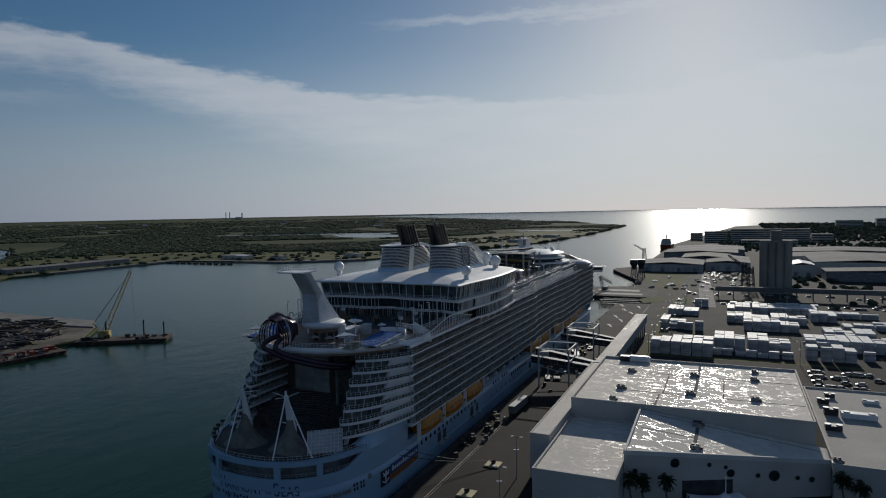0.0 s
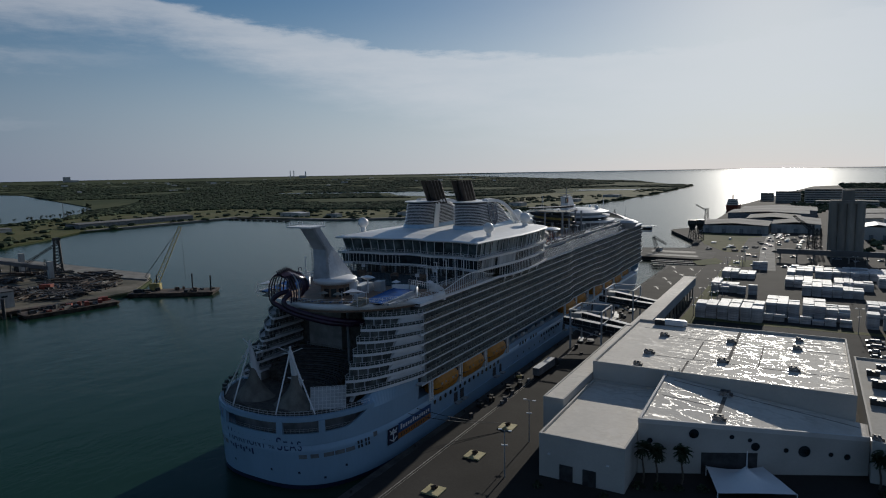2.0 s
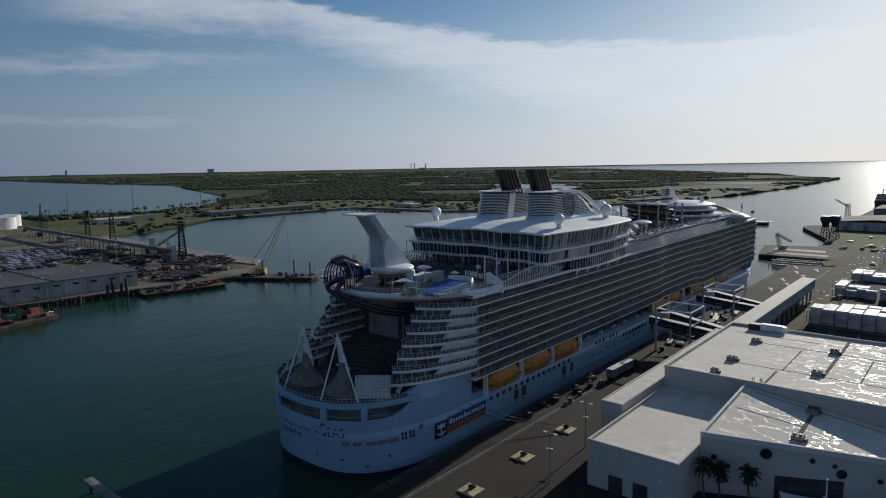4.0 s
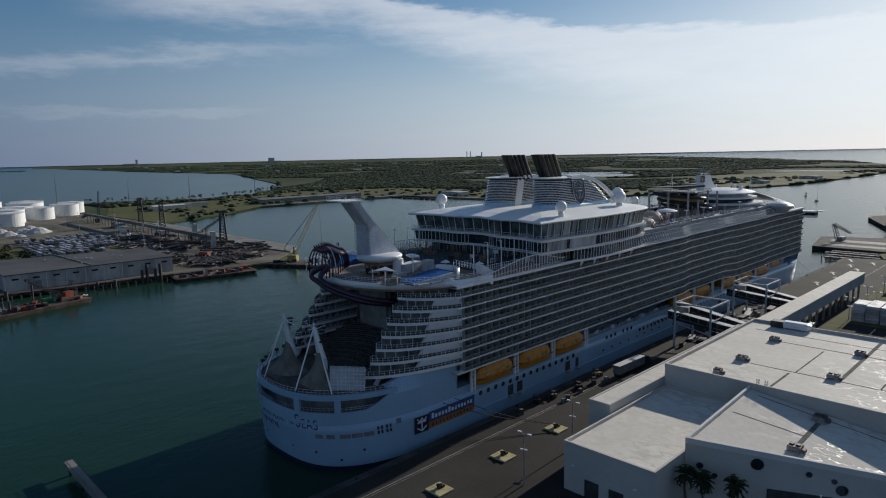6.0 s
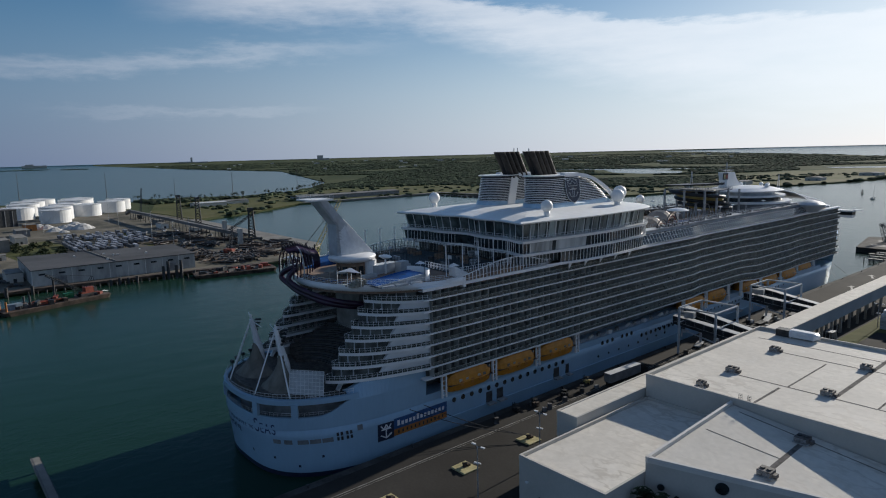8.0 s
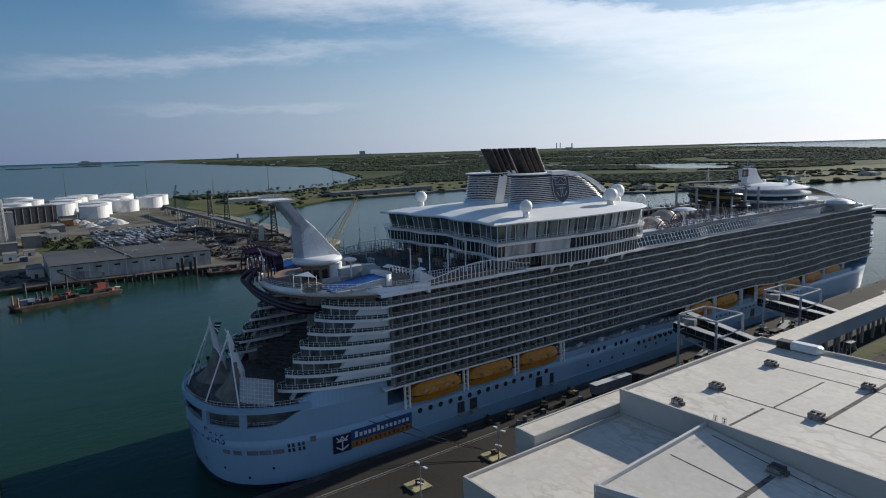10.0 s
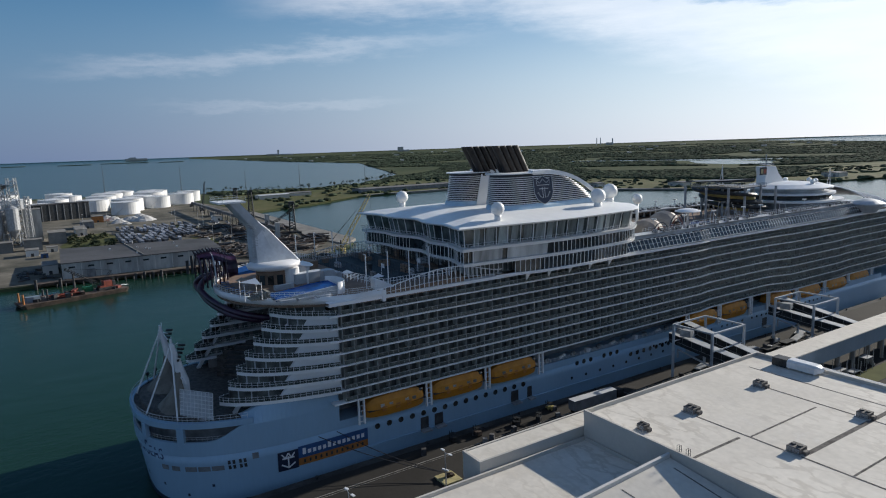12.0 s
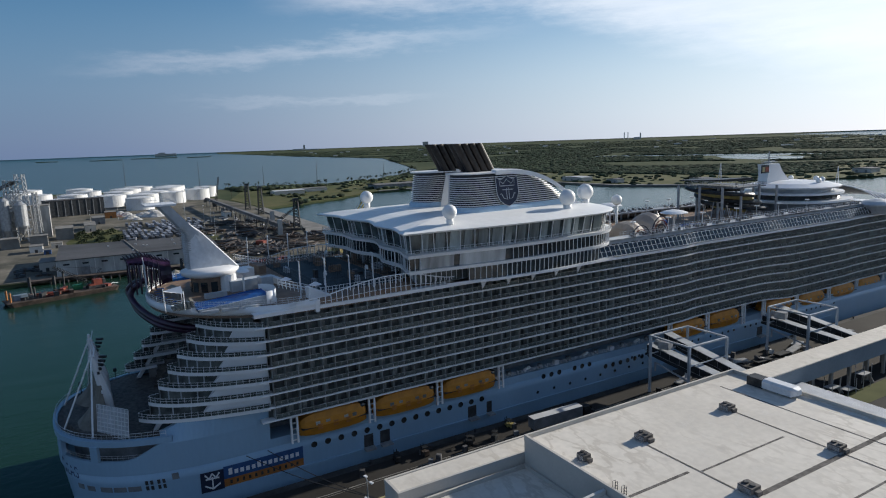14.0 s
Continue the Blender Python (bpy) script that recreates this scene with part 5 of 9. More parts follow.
    for (x, y), (x2, y2) in zip(up, up[1:] + up[:1]):
        n = max(1, round(math.hypot(x2 - x, y2 - y) / 3.9))
        line += [(x + (x2 - x) * i / n, y + (y2 - y) * i / n) for i in range(n)]
    for k, (x, y) in enumerate(line):
        bm = B()
        tube(bm, (x, y, 52.3), (x + (x - CX) * 0.03, y + (y - 243) * 0.02, 57.4), 0.15, 4, caps=False)
        part("mullion", bm, M_WHITE, ship)
    bm = B()
    rail(bm, [(x, y, 52.3) for x, y in ud + ud[:1]], 1.2, 1.5, 0.05, 2)
    part("lounge_rail", bm, M_WSTEEL, ship)
    bm = B()
    for o, z0, z1, r in ((-0.05, 48.3, 51.6, 0.09), (-3.6, 44.4, 47.6, 0.1)):
        ring = plan(o)
        for (x, y), (x2, y2) in zip(ring, ring[1:] + ring[:1]):
            n = max(1, round(math.hypot(x2 - x, y2 - y) / 1.5))
            for i in range(n):
                p = (x + (x2 - x) * i / n, y + (y2 - y) * i / n)
                if z0 > 46 and 209 < p[1] < 233:
                    continue
                tube(bm, (*p, z0), (*p, z1), r, 4, caps=False)
    part("lower_mullions", bm, M_WHITE, ship)["kind"] = "stuff"
    # radomes
    for x, y, z, r in ((27.2, 218.3, 58.6, 1.85), (-29.5, 220.5, 58.6, 2.1), (24.2, 259.0, 58.6, 2.3), (13.8, 275.2, 58.4, 2.5), (-21, 274, 58.0, 1.8)):
        bm = B()
        tube(bm, (CX + x, y, z - 0.6), (CX + x, y, z + 1.6), r * 0.5, 12)
        ball(bm, (CX + x, y, z + 1.2 + r), r, 18, 12)
        part("radome", bm, M_DOME, ship, "white ball radome on a pedestal", smooth=True)


lounge()


def arch_z(y):
    """Height of the white arch that closes a funnel forward."""
    t = min(1.0, max(0.0, (y - 244) / 24.0))
    return 70.4 - 9.9 * t**2.3


def funnel(s):
    n = 36

    def ov(z, o=0.0):
        t = (z - 61) / 10
        inn, out = 5.2 - 0.2 * t, 17.6 - 1.6 * t
        y0, y1 = 228.3 + 0.9 * t, 244 + 24.0 * (max(0.0, 70.4 - z) / 9.9) ** (1 / 2.3)
        hx = (out - inn) / 2
        mx, ym = CX + s * (inn + out) / 2, y0 + hx
        ring = []
        for i in range(n):
            a = 2 * math.pi * i / n
            c, q = math.cos(a), math.sin(a)
            # round aft end, long sides, blunt forward end
            y = ym + (hx + o) * q if q < 0 else ym + (y1 - ym + o) * q**0.75
            ring.append((mx + (hx + o) * (1 if c > 0 else -1) * abs(c) ** (0.9 if q < 0 else 0.62), y, z))
        return ring

    bm = B()
    loft(bm, [ov(58.9, -0.12), ov(61.0, -0.45), ov(65.5, -0.45), ov(69.8, -0.45)], cap1=True)
    part("funnel_casing", bm, M_LOUVRE, ship)
    for j in range(14):
        z = 61.1 + 0.585 * j
        bm = B()
        loft(bm, [ov(z, -0.5), ov(z, 0.08), ov(z + 0.17, 0.08), ov(z + 0.17, -0.5)])
        part("louvre_band", bm, M_WHITE, ship)
    # white plinth; the blue of its shade is painted into the colour
    bm = B()
    loft(bm, [ov(58.8, 0.5), ov(60.2, 0.45), ov(60.9, 0.15), ov(60.9, -0.3)], cap0=False)
    part("funnel_plinth", bm, mat("plinth_shade_blue", (0.42, 0.58, 0.72), 0.4, vary=0.08) if "plinth_shade_blue" not in bpy.data.materials else bpy.data.materials["plinth_shade_blue"], ship)
    # thin overhanging rim round the aft half
    bm = B()
    rim = [p for p in ov(69.9, 0.0) if p[1] < 248]
    c = Vector((CX + s * 9.6, 238, 71))
    prism(bm, [(c.x + (p[0] - c.x) * 1.14, c.y + (p[1] - c.y) * 1.12) for p in rim], 69.75, 70.05)
    part("funnel_rim", bm, M_WHITE, ship)
    # flat white plate on the inner side
    bm = B()
    x0 = CX + s * 5.0
    loft(bm, [[(x0, 234.0, 59.2), (x0, 237.8, 59.2), (x0, 240, 69.3), (x0, 236.4, 69.3)], [(x0 - s * 0.3, 234.0, 59.2), (x0 - s * 0.3, 237.8, 59.2), (x0 - s * 0.3, 240, 69.3), (x0 - s * 0.3, 236.4, 69.3)]], cap0=True, cap1=True)
    bmesh.ops.recalc_face_normals(bm, faces=bm.faces)
    part("funnel_plate", bm, M_WHITE, ship)
    for j in range(4):
        for i in (-1, 1):
            bm = B()
            y, x = 232.4 + 2.4 * j, CX + s * 6.9 + 1.2 * i
            loft(bm, [[(x + r * math.cos(2 * math.pi * k / 14), yy + r * math.sin(2 * math.pi * k / 14), zz) for k in range(14)] for yy, zz, r in ((y + 5.2, 68.8, 1.16), (y, 78.2, 1.2), (y, 78.2, 1.05), (y + 0.4, 77.5, 1.05))], cap1=True)
            part("exhaust_pipe", bm, M_STACK, ship, smooth=False)
    # white arched band forward, over the outer side
    for e in (1, 0):
        bm = B()
        rings = []
        for i in range(25):
            y = 240 + 28.0 * i / 24
            z = arch_z(y)
            t = (z - 61) / 10
            x = CX + s * ((17.6 - 1.6 * t) if e else (5.2 - 0.2 * t))
            w = 1.9 * s if e else -1.2 * s
            rings.append([(x + 0.35 * (s if e else -s), y, z - 1.1), (x + 0.35 * (s if e else -s), y, z + 0.15), (x - w, y, z + 0.35), (x - w, y, z - 0.3)])
        loft(bm, rings, cap0=True, cap1=True)
        bmesh.ops.recalc_face_normals(bm, faces=bm.faces)
        part("funnel_arch", bm, M_WHITE, ship, "broad white arch closing the funnel forward", smooth=False)
    # emblem as plain dark shapes with pale edges, set on the outer side
    ey = 243.2

    def skin(y, z):
        return CX + s * (17.6 - 0.16 * (z - 61) + 0.25)

    def plate(name, pts, m, lift):
        bm = B()
        lo = [Vector((skin(y, z) + s * (lift - 0.3), y, z)) for y, z in pts]
        hi = [Vector((skin(y, z) + s * lift, y, z)) for y, z in pts]
        loft(bm, [lo, hi], cap0=True, cap1=True)
        bmesh.ops.recalc_face_normals(bm, faces=bm.faces)
        part(name, bm, m, ship)

    shield = [(-3.3, 3.4), (-3.3, -1.4), (-2.5, -3.2), (-1.2, -4.3), (0, -4.8), (1.2, -4.3), (2.5, -3.2), (3.3, -1.4), (3.3, 3.4), (1.9, 2.6), (0, 3.6), (-1.9, 2.6)]
    zc = 65.3
    shield = [(1.12 * a, b) for a, b in shield]
    plate("emblem", [(ey + a, zc + b) for a, b in shield], M_NAVY, 0.1)

    def stroke(pts, r=0.12):
        bm = B()
        pipe(bm, [(skin(ey + a, zc + b) + s * 0.14, ey + a, zc + b) for a, b in pts], r, 4)
        part("emblem_stroke", bm, M_PANEL, ship)

    stroke(shield + shield[:1], 0.13)
    stroke([(-2.4, 0.9), (-2.6, 2.4), (-1.3, 1.5), (0, 2.7), (1.3, 1.5), (2.6, 2.4), (2.4, 0.9), (-2.4, 0.9)])
    stroke([(-0.4, 0.3), (-0.4, -2.9), (-1.5, -2.5), (-2.2, -1.2), (-2.6, -1.4)])
    stroke([(0.4, 0.3), (0.4, -2.9), (1.5, -2.5), (2.2, -1.2), (2.6, -1.4)])
    stroke([(-1.8, -0.2), (1.8, -0.2)])


funnel(1)
funnel(-1)
balconies()

# ---- more of the ship ----


def hull_x(y, z, o=0.0):
    return CX + half_hull(y, z) + o


def lifeboat(y0, zb, length=16.8, group="lifeboats"):
    """An enclosed boat with canopy, windows, hatches and its davit."""
    xc = CX + min(26.6, half_side(y0 + 8) - 3.0)
    b = thing("lifeboat", "enclosed orange-yellow lifeboat hanging in its davits", "lifeboat", (xc, y0 + length / 2, zb), group)

    def section(t, z_lo, z_hi, f_lo, f_hi):
        w = 2.75 * (1 - abs(2 * t - 1) ** 6) ** 0.5 + 0.15
        y = y0 + length * t
        rise = 0.5 * abs(2 * t - 1) ** 3
        return [(xc - w * f_hi, y, zb + z_hi), (xc - w * f_lo, y, zb + z_lo + rise), (xc + w * f_lo, y, zb + z_lo + rise), (xc + w * f_hi, y, zb + z_hi)]
    ts = [0, 0.03, 0.08, 0.16, 0.3, 0.5, 0.7, 0.84, 0.92, 0.97, 1.0]
    bm = B()
    loft(bm, [section(t, 0.0, 2.4, 0.62, 1.0) for t in ts], cap0=True, cap1=True)
    bmesh.ops.recalc_face_normals(bm, faces=bm.faces)
    part("hull", bm, M_BOAT, b)
    bm = B()
    rings = []
    for t in ts:
        w = 2.7 * (1 - abs(2 * t - 1) ** 6) ** 0.5 + 0.1
        y = y0 + 0.1 + (length - 0.2) * t
        h = 3.0 * (1 - 0.75 * abs(2 * t - 1) ** 6) + 0.15
        rings.append([(xc - w, y, zb + 2.32), (xc + w, y, zb + 2.32), (xc + w * 0.92, y, zb + 2.3 + h * 0.55), (xc + w * 0.7, y, zb + 2.3 + h), (xc - w * 0.7, y, zb + 2.3 + h), (xc - w * 0.92, y, zb + 2.3 + h * 0.55)])
    loft(bm, rings, cap0=True, cap1=True)
    bmesh.ops.recalc_face_normals(bm, faces=bm.faces)
    part("canopy", bm, M_BOAT, b)
    for t in (0.22, 0.36, 0.62, 0.74):
        bm = B()
        box(bm, xc + 2.55, y0 + length * t, zb + 2.7, xc + 2.72, y0 + length * t + 1.0, zb + 3.5)
        part("window", bm, M_CURTAIN, b)
    for t in (0.28, 0.5, 0.68):
        bm = B()
        box(bm, xc + 2.6, y0 + length * t - 0.6, zb + 1.6, xc + 2.78, y0 + length * t + 0.6, zb + 2.9)
        part("hatch", bm, M_ORANGE, b)
    bm = B()
    box(bm, xc - 2.75, y0 + 0.5, zb + 2.2, xc + 2.75, y0 + length - 0.5, zb + 2.36)
    part("fender", bm, M_DARK, b)
    bm = B()
    ball(bm, (xc + 0.9, y0 + length - 1.6, zb + 4.4), 1.2, 10, 6, 0.6)
    part("helm_dome", bm, M_GLASS, b)
    return b


def davit(y, z0, z1):
    bm = B()
    x = CX + min(28.0, half_side(y) - 0.9)
    for yy in (y - 0.7, y + 0.7):
        box(bm, x - 0.3, yy - 0.2, z0, x + 0.3, yy + 0.2, z1)
        tube(bm, (x, yy, z1 - 0.3), (x - 5, yy, z1 - 0.3), 0.25, 4)
    for i in range(5):
        z = z0 + (z1 - z0) * (i + 0.5) / 5
        tube(bm, (x, y - 0.7, z), (x, y + 0.7, z), 0.12, 4)
    part("davit", bm, M_WHITE, ship)


for i in range(3):
    lifeboat(176.2 + 18.8 * i, 13.2, 17.2)
for y in (175.2, 194.3, 213.1, 232.2):
    davit(y, 12.6, 19.3)
for y in (299.3, 318.2, 349.0, 370.4, 391.8, 413.4):
    lifeboat(y, 12.9 - 1.4 * smooth01(342, 366, y + 8), 17.2 if y < 340 else 18.6)
for y in (298.2, 317.2, 336.3, 348.0, 369.2, 390.6, 412.0, 433.0):
    davit(y, 12.2, zdeck(-1, y) - 0.2)

# gear on the boat deck between the boats
rng_b = random.Random(21)
for i in range(12):
    y = 231 + 5.4 * i
    bm = B()
    if i % 4 == 0:
        box(bm, CX + 24.9, y, 14.2, CX + 26.0, y + 1.6, 15.2 + 0.4 * rng_b.random())
        m = M_WHITE
    elif i % 4 == 2:
        for k in range(3):
            tube(bm, (CX + 25.6, y + 0.7 * k, 14.9 + 0.2 * k), (CX + 25.6, y + 0.6 + 0.7 * k, 14.9 + 0.2 * k), 0.45, 10)
        m = M_DOME
    else:
        box(bm, CX + 24.6, y, 14.2, CX + 25.4, y + 1.2, 15.4)
        m = M_SHADE
    part("deck_locker", bm, m, ship)
bm = B()
rail(bm, [(hull_x(y, 13) - 0.3, y, 14.2) for y in range(227, 298, 7)], 1.1, 1.75, 0.05, 3)
part("boat_deck_rail", bm, M_WSTEEL, ship)
def porthole_mesh(r):
    bm = B()
    tube(bm, (-0.25, 0, 0), (0.05, 0, 0), r, 14)
    me = bpy.data.meshes.new("porthole")
    bm.to_mesh(me)
    bm.free()
    me.materials.append(M_GLASS)
    return me


PORT, PORTS = porthole_mesh(0.75), porthole_mesh(0.45)
o = base_of(ship)
for y, z, me in [(180.0 + 3.35 * i, 10.2, PORT) for i in range(15)] + [(248 + 2.9 * i, 12.0, PORT) for i in range(7) if i != 3] + [(272 + 3.1 * i, 9.9, PORT) for i in range(8)] + [(280 + 3.1 * i, 10.4, PORTS) for i in range(38) if i % 6] + [(246 + 6 * i, 7.6, PORTS) for i in range(8)]:
    ob = new("porthole", me)
    ob.parent = ship
    ob.location = Vector((hull_x(y, z), y, z)) - o

# shell doors with platforms
for y, w in ((192.5, 2.4), (196.8, 2.6), (222.5, 2.6), (228.5, 1.6), (300, 3.0), (346, 3.0)):
    bm = B()
    box(bm, hull_x(y, 7) - 1.5, y, 5.9, hull_x(y, 7) + 0.12, y + w, 9.0)
    part("shell_door", bm, M_DARK, ship)
    bm = B()
    box(bm, hull_x(y, 7), y - 0.2, 5.4, hull_x(y, 7) + 1.8, y + w + 0.2, 5.8)
    part("door_platform", bm, M_STEEL, ship)


def on_stern(s, z, out=0.06):
    """A point on the stern's skin: s metres along the curve from the middle, to starboard positive."""
    ys = stern_y(z)
    pts = [(0.0, ys)]
    for i in range(1, 60):
        y = ys + 36 * (i / 59) ** 2
        pts.append((half_hull(y, z), y))
    d, a = 0.0, abs(s)
    for (x0, y0), (x1, y1) in zip(pts, pts[1:]):
        e = math.hypot(x1 - x0, y1 - y0)
        if d + e >= a:
            f = (a - d) / e
            nx, ny = (y1 - y0) / e, -(x1 - x0) / e
            x, y = x0 + (x1 - x0) * f + nx * out, y0 + (y1 - y0) * f + ny * out
            return Vector((CX + (x if s >= 0 else -x), y, z))
        d += e
    return Vector((CX, ys, z))


def stern_plate(s0, s1, z0, z1, m, name, out=0.08, n=6):
    bm = B()
    lo = [on_stern(s0 + (s1 - s0) * i / n, z0, out) for i in range(n + 1)]
    hi = [on_stern(s0 + (s1 - s0) * i / n, z1, out) for i in range(n + 1)]
    lo2 = [on_stern(s0 + (s1 - s0) * i / n, z0, -0.1) for i in range(n + 1)]
    hi2 = [on_stern(s0 + (s1 - s0) * i / n, z1, -0.1) for i in range(n + 1)]
    loft(bm, [lo2, lo, hi, hi2], closed=False)
    bmesh.ops.recalc_face_normals(bm, faces=bm.faces)
    return part(name, bm, m, ship)


for s in (-16, -12.5, 14.2, 17.2, 20.6, 23.6, 26.6):
    stern_plate(s, s + 2.1 + (0.6 if s > 19 else 0), 8.6, 9.7, M_SHADE, "stern_window")
for s in (30.2, 32.6):
    for z in (8.6, 9.8):
        for d in (0, 1.0):
            stern_plate(s + d, s + d + 0.6, z, z + 0.9, M_DARK, "stern_port", n=1)
stern_plate(35.6, 37.0, 10.2, 11.6, M_SHADE, "stern_window")
for s, z in ((5.5, 4.6), (13.5, 4.4), (-8, 4.5), (20, 2.6), (26, 4.8)):
    stern_plate(s, s + 0.6, z, z + 0.6, M_NAVY, "hull_mark", n=1)


def letters(text, s0, z0, height, m, name="letter"):
    """Raised letters that follow the curve of the stern; returns where the line ends."""
    s = s0
    for ch, size in text:
        if ch == " ":
            s += height * 0.26
            continue
        cu = bpy.data.curves.new("letter", "FONT")
        cu.body, cu.size, cu.extrude = ch, height * size * 1.35, 0.03
        tmp = bpy.data.objects.new("letter", cu)
        scene.collection.objects.link(tmp)
        bpy.context.view_layer.update()
        me = bpy.data.meshes.new_from_object(tmp.evaluated_get(bpy.context.evaluated_depsgraph_get()))
        bpy.data.objects.remove(tmp)
        w = max(v.co.x for v in me.vertices)
        for v in me.vertices:
            p = on_stern(s + v.co.x * 0.72, z0 + v.co.y, 0.06 + max(0, v.co.z))
            v.co = p - o
        me.materials.clear()
        me.materials.append(m)
        ob = new(name, me)
        ob.parent = ship
        s += w * 0.72 + height * size * 0.08
    return s


e = letters([("H", 1.25)] + [(c, 0.92) for c in "ARMONY"] + [(" ", 0.6)], -9.5, 10.9, 3.0, M_LETTER)
letters([(c, 0.42) for c in "OF"], e, 12.4, 2.4, M_LETTER)
e = letters([(c, 0.42) for c in "THE"] + [(" ", 0.5)], e - 0.2, 11.1, 2.4, M_LETTER)
letters([("S", 1.3)] + [(c, 0.95) for c in "EAS"], e, 10.9, 3.0, M_LETTER)
for k in range(9):
    stern_plate(-9 + 1.1 * k, -8.4 + 1.1 * k, 9.2 - 0.5 * (k % 3), 9.9 - 0.4 * (k % 2), M_LETTER, "name_bar", n=1)


# banner on the side: emblem block and two strips with plain bars
def side_plate(y0, y1, z0, z1, m, name, out=0.15):
    bm = B()
    n = 6
    ys = [y0 + (y1 - y0) * i / n for i in range(n + 1)]
    loft(bm, [[(hull_x(y, z0, -0.1), y, z0) for y in ys], [(hull_x(y, z0, out), y, z0) for y in ys], [(hull_x(y, z1, out), y, z1) for y in ys], [(hull_x(y, z1, -0.1), y, z1) for y in ys]], closed=False)
    bmesh.ops.recalc_face_normals(bm, faces=bm.faces)
    return part(name, bm, m, ship)


side_plate(154.6, 159.4, 5.6, 10.2, M_NAVY, "banner_emblem_block")
side_plate(159.4, 177.2, 7.7, 10.6, M_BLUE, "banner_strip")
side_plate(159.4, 177.2, 5.9, 7.7, M_ORANGE, "banner_strip")
for k in range(13):
    y = 160.4 + 1.25 * k
    side_plate(y, y + 0.8, 8.5, 9.5 + (0.5 if k in (0, 5) else 0), M_LETTERW, "banner_bar", 0.2)
for k in range(12):
    y = 160.6 + 1.35 * k
    side_plate(y, y + 0.5, 6.4, 7.2, M_DARK, "banner_bar", 0.2)
bm = B()
for a, b in (((157, 6.3), (157, 9.0)), ((155.6, 8.6), (158.4, 8.6)), ((155.4, 7.2), (157, 6.2)), ((158.6, 7.2), (157, 6.2)), ((155.5, 9.7), (156.2, 8.8)), ((158.5, 9.7), (157.8, 8.8)), ((157, 9.8), (156.4, 8.8)), ((157, 9.8), (157.6, 8.8))):
    tube(bm, (hull_x(a[0], a[1], 0.2), *a), (hull_x(b[0], b[1], 0.2), *b), 0.2, 4)
part("banner_emblem", bm, M_LETTERW, ship)

# ---- forward open decks ----


def top_z(y):
    return 43.9 + 1.6 * smooth01(270, 330, y)


bm = B()
pts = [(half_side(y) - 2.5, y) for y in (209, 300, 316, 345, 362, 398, 414, 450)]
prism(bm, [(CX + w, y) for w, y in pts] + [(CX - w, y) for w, y in reversed(pts)], 43.0, lambda x, y: top_z(y))
part("open_deck", bm, M_TEAK, ship, "planked open deck")
